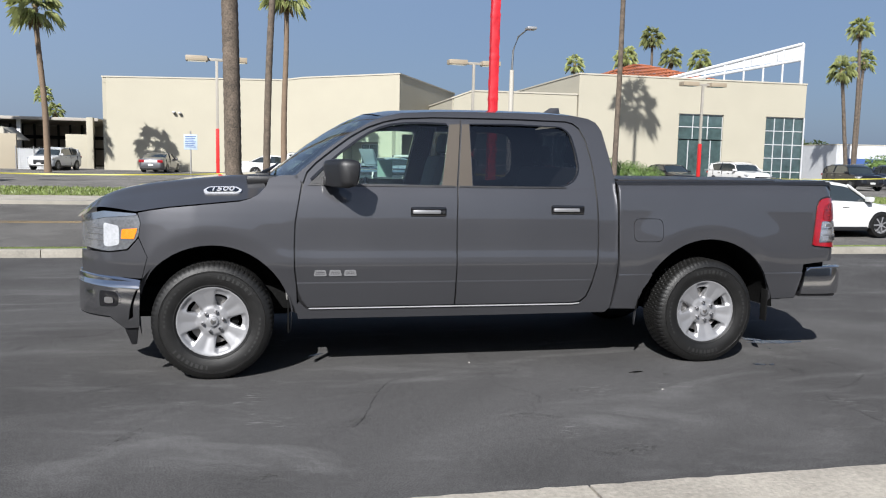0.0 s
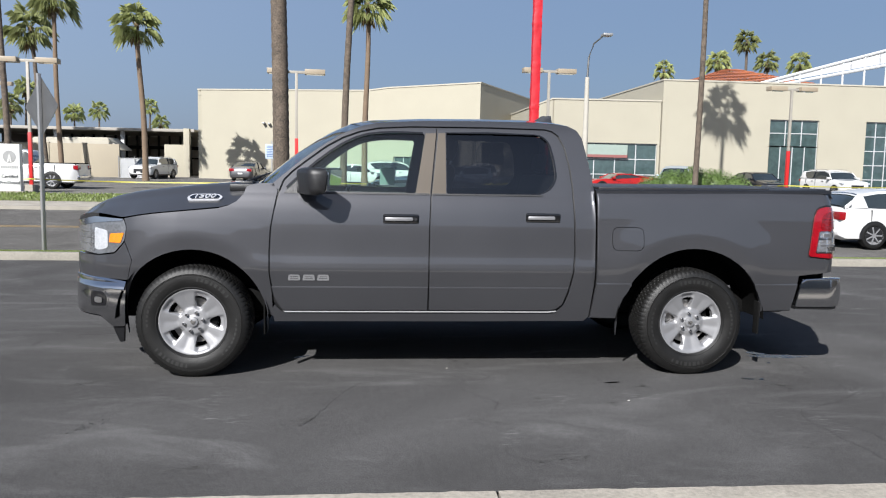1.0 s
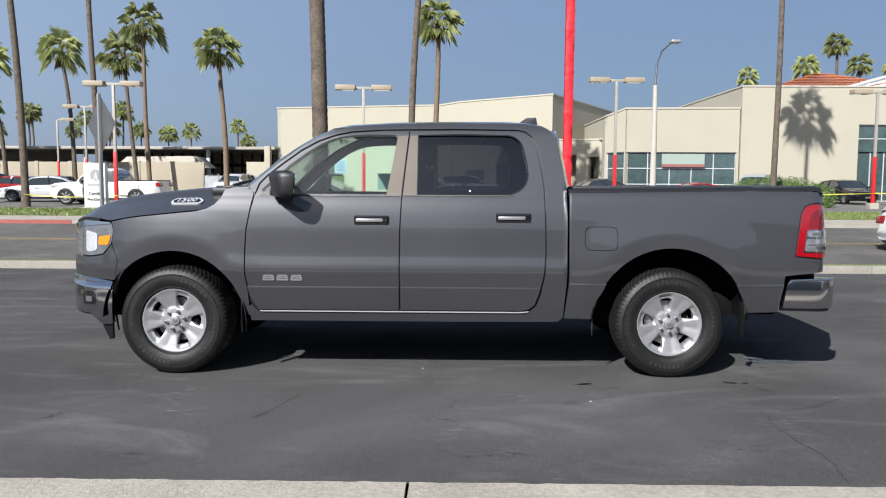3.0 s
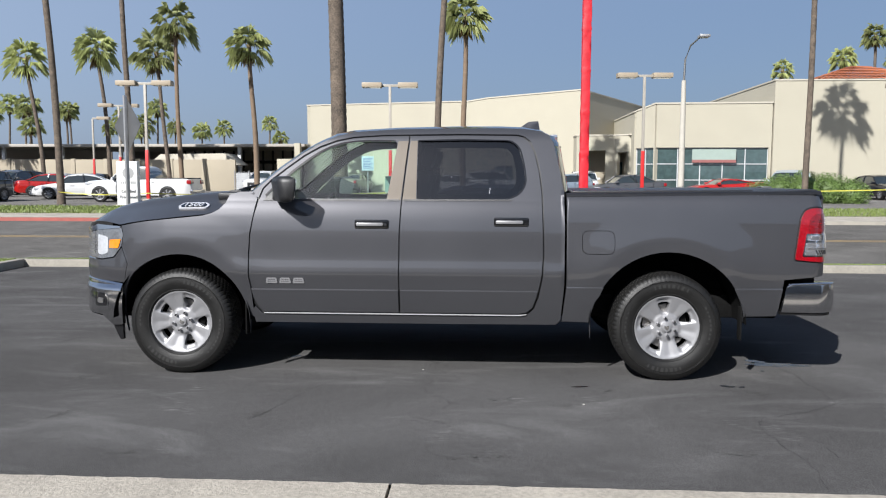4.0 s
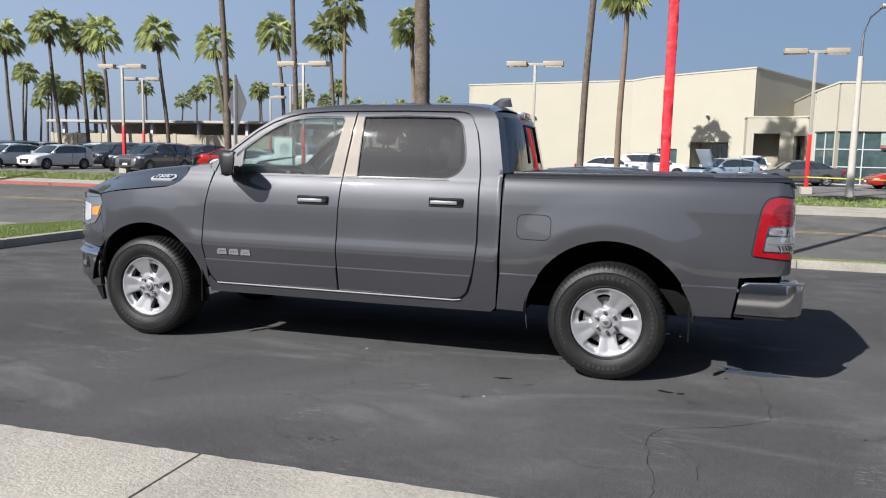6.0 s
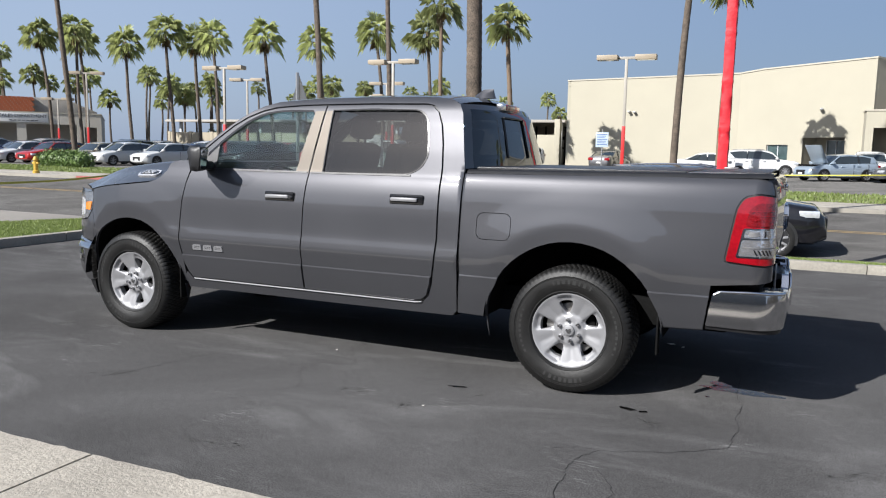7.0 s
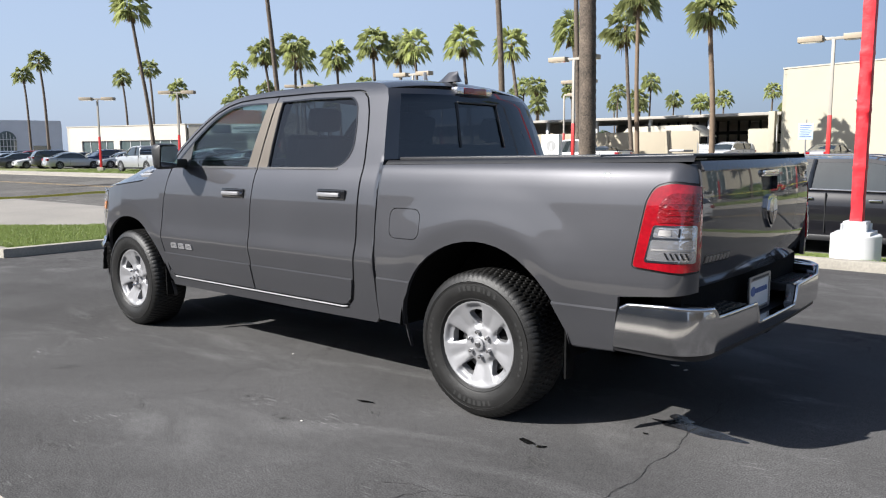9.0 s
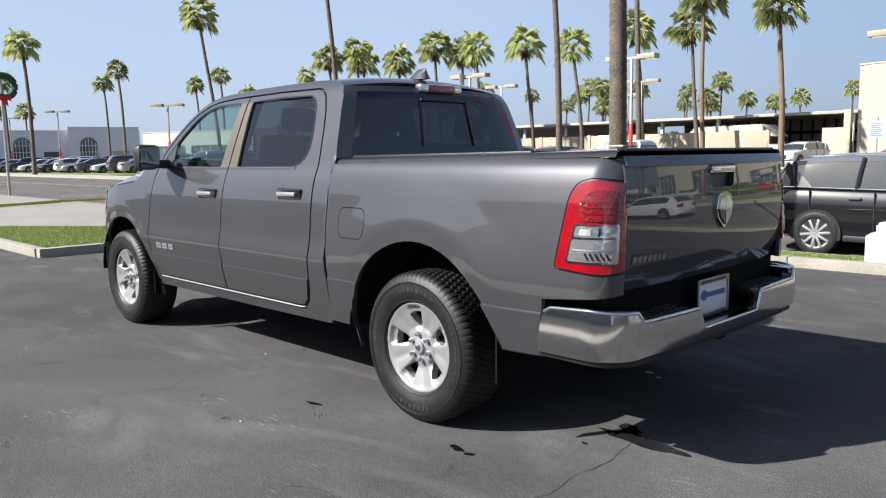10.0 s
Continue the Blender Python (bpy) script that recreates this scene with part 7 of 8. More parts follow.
def place_car(kind, colour, x, y, heading, label="", z=None, hood_up=False, group="", category="car"):
    """heading: degrees; 0 the nose towards -x, 90 towards -y."""
    key = (kind, hood_up)
    at = pose(x, y, ground_z(y) if z is None else z, 0, 0, heading)
    if key not in TEMPLATES:
        TEMPLATES[key] = make_car(kind, hood_up)
        ob = TEMPLATES[key]
        ob.matrix_basis = at
    else:
        ob = copy_thing(TEMPLATES[key], at)
    for o in ob.children_recursive:
        for s in o.material_slots:
            if s.material in PAINTS.values():
                s.material = PAINTS[colour]
    words = {"suv": "sport utility", "hatch": "hatchback", "minivan": "minivan", "pickup": "pickup truck", "coupe": "low sports coupe", "sedan": "four-door sedan"}
    col = {"ice": "pale blue", "navy": "dark navy", "beige": "champagne"}.get(colour, colour)
    tagged(ob, label or f"{col} {words[kind]} parked in the dealer yard", category, group)
    return ob


# near the verge and on the street
place_car("suv", "black", 1.30, 10.95, 180, "glossy black sport utility with chrome window line at the kerb", -0.37)
place_car("hatch", "white", 13.2, 12.5, 180, "white hatchback standing on the street", -0.26)
place_car("pickup", "silver", -47.9, 24.6, 0, "silver crew cab pickup at the edge of the yard")
# yard cars that can be told apart
place_car("pickup", "white", -17.6, 33.3, 0, "white extended cab pickup in the dealer yard")
place_car("suv", "white", -17.6, 56.0, 78, "white sport utility facing the street beside the hall")
place_car("sedan", "grey", -10.0, 54.5, 262, "dark grey sedan backed towards the street")
place_car("coupe", "red", 14.6, 40.5, 6, "red low sports coupe before the showroom")
place_car("minivan", "ice", 19.2, 42.2, 60, "pale blue minivan before the showroom")
place_car("sedan", "grey", 9.2, 42.5, 10, "dark grey sedan before the entrance porch")
place_car("hatch", "ice", 5.2, 43.0, 35, "pale blue hatchback with its hood raised", hood_up=True)
place_car("suv", "white", 1.0, 47.8, 185, "white sport utility beside the cream hall")
place_car("sedan", "white", -1.6, 46.0, 185, "white sedan beside the cream hall")
place_car("suv", "white", 7.2, 47.5, 85, "white sport utility by the porch")
place_car("sedan", "black", 24.0, 41.0, 95, "black sedan before the showroom")
place_car("suv", "white", 28.5, 40.0, 92, "white sport utility before the showroom")
place_car("suv", "black", 36.0, 38.5, 80, "black sport utility on the showroom apron")
place_car("suv", "navy", 40.5, 39.5, 75, "dark navy sport utility on the showroom apron")
place_car("sedan", "navy", 33.5, 27.6, 175, "dark navy sedan at the yard edge")
place_car("sedan", "silver", 46.0, 46.0, 80)
place_car("suv", "grey", 50.0, 44.0, 80)
# rows of stock
mix = random.Random(11)
TINTS = ["black", "grey", "white", "navy", "silver", "black", "grey", "white", "red", "beige", "black", "grey"]
PALE_TINTS = ["silver", "white", "white", "grey", "silver", "navy", "black", "white", "silver", "red"]
TYPES = ["sedan", "suv", "sedan", "suv", "hatch", "sedan", "suv"]


def stock_row(x0, x1, y0, y1, heading, pitch, skip=0.08, tints=TINTS):
    n = int(abs(x1 - x0) / pitch)
    for k in range(n):
        t = (k + 0.5) / n
        if mix.random() < skip:
            continue
        place_car(mix.choice(TYPES), mix.choice(tints), x0 + (x1 - x0) * t + mix.uniform(-0.15, 0.15), y0 + (y1 - y0) * t + mix.uniform(-0.4, 0.4), heading + mix.uniform(-4, 4) + (180 if mix.random() < 0.25 else 0), group="cars in the dealer yard")


place_car("sedan", "red", -27.6, 42.5, 200, "red sedan in the dealer yard")
place_car("sedan", "white", -23.3, 37.3, 20, "white sedan in the dealer yard")
place_car("suv", "grey", -26.2, 31.8, 86, "dark grey sport utility facing the street")
place_car("suv", "black", -29.4, 33.8, 120, "black sport utility in the dealer yard")
stock_row(-32.5, -68.0, 32.5, 31.0, 84, 2.9)
stock_row(-30.0, -62.0, 38.5, 38.0, 84, 2.9)
stock_row(-31.0, -60.0, 46.0, 45.5, 84, 3.0)
stock_row(-26.0, -56.0, 53.5, 53.5, 88, 2.9)
stock_row(-64.0, -98.0, 27.5, 24.0, 80, 2.7, 0.03, PALE_TINTS)
stock_row(-70.0, -100.0, 34.0, 31.0, 80, 2.8, 0.05, PALE_TINTS)
stock_row(-96.0, -126.0, 24.0, 22.5, 60, 2.5, 0.0, PALE_TINTS)
stock_row(-102.0, -128.0, 29.5, 28.0, 60, 2.7, 0.0, PALE_TINTS)
stock_row(-100.0, -122.0, 34.5, 34.0, 60, 3.2, 0.0, PALE_TINTS)

# ---- palms, trees, hedges ----
BARK = mat("palm_bark", (0.105, 0.082, 0.062), 0.95, 0, 0.75, 5, 40, 1.0, 34)
BARK_PALE = mat("pale_palm_bark", (0.168, 0.12, 0.08), 0.95, 0, 0.3, 3, 30, 0.5, 25)
FROND = leaf_mat("palm_frond", (0.36, 0.39, 0.165), 0.5, 0.5)
FROND_DRY = leaf_mat("dry_palm_frond", (0.24, 0.176, 0.088), 0.3, 0.3)
LEAF = leaf_mat("tree_leaf", (0.068, 0.092, 0.036), 0.3, 0.4)
HEDGE = mat("hedge_leaf", (0.095, 0.15, 0.035), 0.55, 0, 0.4, 2.0, 12, 0.0, 20)


def frond(verts, faces, base, yaw, droop, petiole, fan, rnd):
    """A fan leaf: a stalk, and pointed folded blades in a half disc."""
    d = Vector((math.cos(yaw) * math.cos(droop), math.sin(yaw) * math.cos(droop), math.sin(droop)))
    side = Vector((-math.sin(yaw), math.cos(yaw), 0))
    up = side.cross(d) * -1
    tip = base + d * petiole + Vector((0, 0, -0.10 * petiole))
    k = len(verts)
    w = 0.025
    verts += [base - side * w, base + side * w, tip + side * w * 0.7, tip - side * w * 0.7]
    faces.append((k, k + 1, k + 2, k + 3))
    n = 13
    for i in range(n):
        a = (i / (n - 1) - 0.5) * radians(150)
        out = (d * math.cos(a) + side * math.sin(a)).normalized()
        ln = fan * (0.55 + 0.45 * math.cos(a)) * rnd.uniform(0.88, 1.12)
        cross = (side * math.cos(a) - d * math.sin(a)).normalized()
        sag = Vector((0, 0, -0.42 * ln * rnd.uniform(0.5, 1.5) * (0.35 + abs(math.cos(droop))) - 0.10 * ln * abs(math.sin(a))))
        mid = tip + out * ln * 0.55 + up * (0.05 - 0.16 * ln * abs(math.sin(a)))
        end = tip + out * ln + sag
        bw = ln * 0.046
        k = len(verts)
        verts += [tip, mid - cross * bw, mid + cross * bw + up * 0.04, end]
        faces += [(k, k + 1, k + 3), (k, k + 3, k + 2)]


def crown_mesh(seed, count=46, spread=1.0, skirt=12):
    """A round head of fan leaves: young ones upright, old ones hanging, and a ragged brown skirt."""
    rnd = random.Random(seed)
    v, f = [], []
    for i in range(count):
        t = (i + 0.5) / count
        droop = math.asin(0.985 - 1.66 * t) + radians(rnd.uniform(-11, 11))
        frond(v, f, Vector((0, 0, 0.22 - 0.35 * t)), i * 2.39996 + rnd.uniform(-0.3, 0.3), droop, spread * rnd.uniform(0.62, 0.95), spread * rnd.uniform(0.95, 1.22), rnd)
    me = bpy.data.meshes.new("crown")
    me.from_pydata([tuple(p) for p in v], [], f)
    me.materials.append(FROND)
    v2, f2 = [], []
    for i in range(skirt):
        frond(v2, f2, Vector((0, 0, -0.2 - rnd.uniform(0, 0.45))), i * 2.39996 + rnd.uniform(-0.3, 0.3), radians(rnd.uniform(-82, -58)), spread * rnd.uniform(0.22, 0.42), spread * rnd.uniform(0.4, 0.6), rnd)
    me2 = bpy.data.meshes.new("dry_skirt")
    me2.from_pydata([tuple(p) for p in v2], [], f2)
    me2.materials.append(FROND_DRY)
    return me, me2


CROWNS = [crown_mesh(s, 20 + 3 * (s % 3), 0.95, 5 + 3 * (s % 3)) for s in range(6)]


def palm(x, y, h, lean=(0, 0), r=0.17, crown=1.0, pale=False, z0=None, seed=0, label=""):
    """A fan palm: a ringed tapering trunk, a crown of fan leaves and a dry skirt under it."""
    rnd = random.Random(seed * 31 + 7)
    base = Vector((x, y, ground_z(y) if z0 is None else z0))
    root = thing("palm_tree", label or "tall fan palm with a slim ringed trunk", "palm", Matrix.Translation(base), "palms along the street")
    bm = bmesh.new()
    near = base.y < 12
    n = int(h * (14 if near else 3))
    pts, rad = [], []
    wob = rnd.uniform(0, 6)
    for k in range(n + 1):
        t = k / n
        pts.append((lean[0] * t ** 1.4 + 0.12 * math.sin(t * 5 + wob) * t, lean[1] * t ** 1.4 + 0.1 * math.cos(t * 4 + wob) * t, h * t))
        flare_ = 1.25 - 0.25 * min(1, t * h / 0.8)
        rad.append(r * (1 - 0.30 * t) * flare_ * (1 + (0.035 if k % 2 else -0.02)))
    tube(bm, pts, rad, 18 if near else 9)
    part("trunk", bm, BARK_PALE if pale else BARK, root, angle=60)
    bm = bmesh.new()
    tube(bm, [pts[-1], Vector(pts[-1]) + Vector((0, 0, 0.35))], [r * 0.8, r * 0.5], 8)
    for k in range(18):
        q = k * 2.4
        p = Vector(pts[-1]) + Vector((0, 0, -1.0 + 0.07 * k))
        tube(bm, [p + Vector((math.cos(q), math.sin(q), 0)) * r * 0.6, p + Vector((math.cos(q), math.sin(q), 0.6)) * r * 1.5], [0.03, 0.015], 4)
    part("stub_collar", bm, FROND_DRY, root, "brown stubs of old leaves")
    a, b = CROWNS[seed % len(CROWNS)]
    for me, nm in ((a, "crown"), (b, "dry_skirt")):
        ob = new(nm, me)
        ob.parent = root
        ob.matrix_basis = Matrix.Translation(Vector(pts[-1]) + Vector((0, 0, 0.25))) @ pose(0, 0, 0, 0, 0, seed * 47) @ Matrix.Scale(crown, 4)
    return root


PALMS = [  # x, y, height, lean, trunk radius, crown size, pale
    (-2.14, 7.15, 17.5, (-0.3, 0.1), 0.142, 1.1, False), (-1.95, 30.7, 19, (0.9, 0.3), 0.17, 1, False), (-1.06, 43.4, 11.74, (0.1, 0), 0.2, 1.02, True),
    (16, 32, 18, (0.2, 0), 0.15, 1.15, False), (-20.4, 38, 17.5, (-0.4, 0), 0.175, 1, False), (-20, 29.5, 17, (-0.7, 0), 0.175, 1, False),
    (-37.05, 28.4, 16, (-1, -1), 0.175, 1, False), (-49.4, 26.1, 12.4, (-0.8, -0.8), 0.15, 0.95, False), (-16.23, 48.9, 11.07, (-0.3, 0), 0.21, 1.08, True),
    (-21.84, 49, 12.71, (-0.4, 0), 0.179, 1.12, True), (-24.98, 54.42, 11.52, (-1, 0), 0.178, 1.17, False), (-29.62, 53.86, 11.77, (-0.7, 0), 0.178, 1.12, False),
    (-32.43, 49.3, 10.36, (-0.9, 0), 0.17, 1.05, False), (-41.59, 54.42, 12.04, (-1, 0), 0.189, 1.2, False), (-50.4, 54.42, 12.19, (-0.5, 0), 0.194, 1.2, False),
    (-44.22, 49.8, 11.49, (-0.4, 0), 0.17, 1.1, False), (-49.84, 50.28, 12.34, (-0.8, 0), 0.179, 1.17, False), (-50.61, 46, 10.76, (-0.8, 0), 0.159, 1.04, False),
    (-59.53, 49.04, 11.83, (-0.6, 0), 0.179, 1.18, False), (-54.5, 44, 11.8, (-0.6, 0), 0.16, 1, False), (-56.1, 42.3, 11.29, (-1, 0), 0.159, 0.99, False),
    (-89.98, 63.16, 14.04, (-1, 0), 0.201, 1.12, False), (-88.54, 48.4, 12.95, (-1, 0), 0.178, 0.99, False), (-102.43, 52.1, 13.15, (-1, 0), 0.177, 1.03, False),
    (-91.61, 36.3, 13.22, (-1, 0), 0.178, 1.09, False), (-109.56, 41.5, 13.42, (-1.2, 0), 0.177, 1.08, False), (-74.7, 20.5, 12.9, (-1.4, 0.3), 0.2, 1.25, False),
    (-105.5, 27.1, 12.5, (-1.5, 0), 0.18, 1.2, False), (-158.8, 45.3, 12.5, (-1, 0), 0.2, 1.4, False), (-165, 42, 13, (-1, 0), 0.2, 1.4, False),
    (33.38, 82.98, 13.97, (0, 0), 0.224, 0.84, False), (39.57, 82, 15.05, (0, 0), 0.207, 0.98, False), (42.92, 82, 17.51, (0, 0), 0.203, 0.96, False),
    (55.55, 92.5, 16.83, (0, 0), 0.232, 1.1, False), (45.5, 82, 15.2, (0, 0), 0.2, 0.9, False), (43.02, 47.6, 9.65, (-1.2, 0), 0.169, 0.72, False),
    (59.44, 66.5, 13.71, (0.3, 0), 0.203, 0.86, False), (53.49, 59.5, 15.48, (-0.3, 0), 0.199, 0.8, False), (-81.1, 117.5, 12.8, (0, 0), 0.2, 1.3, False),
    (-84.2, 107.6, 12.8, (-0.5, 0), 0.2, 1.1, False), (-68.6, 117.8, 12.8, (0, 0), 0.2, 1.1, False), (-77.1, 150, 12.6, (0, 0), 0.2, 1.3, False),
    (-41.8, 142.6, 12.8, (0, 0), 0.2, 1.1, False), (-45.8, 165.1, 12.8, (0, 0), 0.2, 1.2, False), (-58.2, 150.4, 12, (0, 0), 0.2, 1.3, False),
    (-53.4, 149.9, 12.4, (0, 0), 0.2, 1.3, False), (-74.8, 116.3, 13, (0, 0), 0.2, 1.2, False), (-61.5, 145.1, 12.4, (0, 0), 0.2, 1.2, False),
    (-86, 120, 11.6, (0, 0), 0.2, 1.2, False), (-64, 135, 11, (0, 0), 0.2, 1.2, False)]
for i, (x, y, h, lean, r, c, pale) in enumerate(PALMS):
    h -= max(0, 0.0125 * math.hypot(x, y + 6) - 0.07) if y > 20 else 0
    c *= 0.8 if x < -70 else 0.95
    palm(x, y, h, lean, r, c, pale, 0.06 if y < 12 else -0.45 if y > 158 else None, i, "fan palm with a thick ringed trunk on the grass verge" if y < 12 else "")
grove = random.Random(5)
for k in range(26):
    t = grove.random()
    x, y = -100 + 45 * t + grove.uniform(-8, 8), 66 + 46 * t + grove.uniform(-6, 10)
    palm(x, y, grove.uniform(7.3, 11.2), (grove.uniform(-0.8, 0.5), 0), 0.17, grove.uniform(0.85, 1.1), False, None, 60 + k, "far fan palm in a distant row")


def leafy(name, blobs, material, count, size, seed, label, category, trunk=None, kind=""):
    """A mass of small leaves over uneven clumps, with a stem where it shows."""
    rnd = random.Random(seed)
    v, f = [], []
    tot = sum(b[3] ** 2 for b in blobs)
    for bx, by, bz, br, sq in blobs:
        for _ in range(int(count * br ** 2 / tot)):
            d = Vector((rnd.gauss(0, 1), rnd.gauss(0, 1), rnd.gauss(0, 1))).normalized()
            rr = br * (0.72 + 0.36 * rnd.random()) * (1 + 0.25 * noise.noise(d * 2.2 + Vector((bx, by, seed))))
            p = Vector((bx + d.x * rr, by + d.y * rr, bz + d.z * rr * sq))
            a, b = Vector((rnd.gauss(0, 1), rnd.gauss(0, 1), rnd.gauss(0, 1))).normalized(), Vector((rnd.gauss(0, 1), rnd.gauss(0, 1), rnd.gauss(0, 1))).normalized()
            s = size * rnd.uniform(0.6, 1.3)
            k = len(v)
            v += [p - a * s, p + b * s * 0.6, p + a * s, p - b * s * 0.6]
            f.append((k, k + 1, k + 2, k + 3))
    me = bpy.data.meshes.new("crown")
    me.from_pydata([tuple(p) for p in v], [], f)
    me.materials.append(material)
    root = thing(name, label, category, kind=kind)
    ob = new("crown" if trunk else "foliage", me)
    ob.parent = root
    if trunk:
        bm = bmesh.new()
        (tx, ty, tz), h, r = trunk
        tube(bm, [(tx, ty, tz), (tx + 0.1, ty, tz + h * 0.5), (tx, ty, tz + h)], [r, r * 0.75, r * 0.4], 9)
        for k in range(5):
            q = k * 1.3
            tube(bm, [(tx, ty, tz + h * 0.45 + 0.1 * k), (tx + math.cos(q) * h * 0.35, ty + math.sin(q) * h * 0.35, tz + h * 0.85)], [r * 0.4, r * 0.15], 6)
        part("trunk", bm, BARK, root)
    else:
        bm = bmesh.new()
        for bx, by, bz, br, sq in blobs:
            bmesh.ops.create_icosphere(bm, subdivisions=2, radius=br * 0.78, matrix=Matrix.Translation((bx, by, bz)) @ Matrix.Diagonal((1, 1, sq, 1)))
        part("inner_growth", bm, material, root)
    return root


leafy("hedge", [(14.6, 34.2, 0.55, 0.85, 0.95), (15.7, 34.4, 0.75, 1.0, 0.95), (16.9, 34.3, 0.85, 1.05, 0.95), (18.1, 34.4, 0.80, 1.0, 0.95), (19.2, 34.2, 0.65, 0.9, 0.95)], HEDGE, 26000, 0.042, 3, "rounded clipped green hedge below the palm", "hedge")
leafy("hedge", [(-38.0 + 0.9 * k, 27.3 - 0.2 * k, 0.55, 0.75, 0.85) for k in range(5)], HEDGE, 6000, 0.07, 4, "low clipped green hedge at the lawn edge", "hedge")
leafy("hedge", [(-107.0 + 1.5 * k, 25.8, 0.7, 1.1, 0.8) for k in range(4)], HEDGE, 3000, 0.12, 5, "low clipped green hedge by the street", "hedge")
far_mix = random.Random(8)
for k in range(0, 30, 2):
    t = k / 29
    x, y = (-150 + 210 * t, 175 + far_mix.uniform(-6, 14)) if k < 22 else (62 + 11 * (k - 22), 118 - 4 * (k - 22) + far_mix.uniform(-5, 5))
    h = far_mix.uniform(4.0, 6.5)
    leafy("tree", [(x + far_mix.uniform(-2.5, 2.5), y, h * 0.62 + far_mix.uniform(-1, 1.5), h * 0.30, 0.9) for _ in range(5)], LEAF, 1500, 0.34, 20 + k, "distant broad dark green tree", "tree", ((x, y, -0.5), h * 0.75 + 0.9, 0.3))
leafy("shrub", [(52.0, 54.0, 1.5, 1.6, 0.9), (54.2, 54.4, 1.3, 1.3, 0.9), (50.3, 54.0, 1.1, 1.1, 0.9)], HEDGE, 2500, 0.13, 61, "round green shrub at the yard's side", "shrub")

# ---- lamps, poles, signs, tape ----
TAPE = mat("yellow_tape", (0.46, 0.42, 0.06), 0.5, 0, 0.1, 6, 40, 0.05, 40)
SIGN_BACK = mat("bare_sign_metal", (0.176, 0.176, 0.176), 0.45, 0.75, 0.15, 5, 60, 0.05, 60)
SIGN_BLUE = mat("pale_blue_sign", (0.4, 0.48, 0.56), 0.5, 0, 0.06, 6, 40, 0.02, 40)
BRASS_YELLOW = mat("hydrant_yellow", (0.48, 0.304, 0.032), 0.5, 0, 0.15, 6, 40, 0.1, 40)
RED_CLOTH = mat("red_wrap_cloth", (0.496, 0.008, 0.0176), 0.55, 0, 0.18, 3, 20, 0.5, 14)
WREATH = mat("dark_wreath", (0.02, 0.05, 0.02), 0.8, 0, 0.3, 6, 40, 0.3, 40)


def lot_lamp(x, y, turn, h=5.85, z0=None, boxes=(-1, 1), red=2.6):
    """A yard lamp: a square pole with a red foot, a cross arm and two flat lamp boxes."""
    z = ground_z(y) if z0 is None else z0
    root = thing("yard_lamp", "tan twin-head yard lamp on a pole with a red lower part", "lamp", pose(x, y, z, 0, 0, turn), "yard lamps")
    bm = bmesh.new()
    box(bm, -0.06, 0.06, -0.06, 0.06, 0.3, h - z, 0.01)
    part("pole", bm, POLE_PAINT, root)
    bm = bmesh.new()
    box(bm, -0.075, 0.075, -0.075, 0.075, 0.25, red, 0.012)
    part("red_sleeve", bm, RED_PAINT, root, "red painted lower pole")
    bm = bmesh.new()
    box(bm, -0.22, 0.22, -0.22, 0.22, -0.1, 0.3, 0.02)
    part("foot", bm, CONCRETE, root, "concrete pole foot")
    bm = bmesh.new()
    box(bm, -0.45 if -1 in boxes else 0, 0.45 if 1 in boxes else 0, -0.04, 0.04, h - z - 0.02, h - z + 0.10, 0.008)
    part("arm", bm, POLE_PAINT, root)
    for sg in boxes:
        bm = bmesh.new()
        box(bm, sg * 0.38, sg * 1.30, -0.26, 0.26, h - z - 0.05, h - z + 0.17, 0.02)
        head = part("lamp_head", bm, LAMP_BOX, root)
        bm = bmesh.new()
        box(bm, sg * 0.46, sg * 1.22, -0.2, 0.2, h - z - 0.058, h - z - 0.04)
        part("lens", bm, WHITE_LENS, head)
    return root


for x, y, turn, h, boxes in ((7.95, 31.0, 3, 6.3, (-1, 1)), (-4.05, 29.7, 3, 5.75, (-1, 1)), (-15.6, 29.3, 3, 5.85, (-1, 1)), (-26.7, 29.8, 5, 5.9, (-1, 1)), (-46.9, 38.0, 30, 6.9, (-1, 1)), (-46.0, 26.1, 35, 5.7, (-1, 1)), (-54.0, 24.2, 40, 5.55, (-1, 1)),
                            (21.2, 32.5, 2, 5.95, (-1, 1)), (-24.5, 45.0, 10, 6.3, (-1, 1)), (-34.0, 41.0, 12, 6.4, (-1, 1)), (-55.0, 42.0, 30, 5.3, (-1, 1)), (33.5, 31.0, 0, 6.1, (-1, 1)), (-30.0, 52.0, 8, 6.0, (1,)), 
                            (-84.0, 26.0, 45, 6.6, (-1, 1)), (-108.0, 28.0, 50, 7.0, (-1, 1)), (46.0, 42.0, 0, 5.4, (1,)), (58.0, 46.0, 0, 5.6, (1,))):
    lot_lamp(x, y, turn, h, None, boxes)

# street light
root = thing("street_light", "grey concrete street light with a curved arm", "lamp", pose(9.35, 29.2, ground_z(29)))
bm = bmesh.new()
tube(bm, [(0, 0, -0.1), (0, 0, 3.0), (0, 0, 5.7)], [0.16, 0.13, 0.10], 12)
part("post", bm, mat("pale_concrete_post", (0.416, 0.392, 0.344), 0.8, 0, 0.15, 5, 50, 0.1, 60), root)
bm = bmesh.new()
tube(bm, [(0, 0, 5.7), (0.02, -0.05, 6.6), (0.18, -0.25, 7.2), (0.5, -0.6, 7.5)], [0.05, 0.045, 0.04, 0.035], 8)
part("arm", bm, SIGN_BACK, root)
bm = bmesh.new()
box(bm, 0.4, 0.85, -1.0, -0.5, 7.46, 7.58, 0.04)
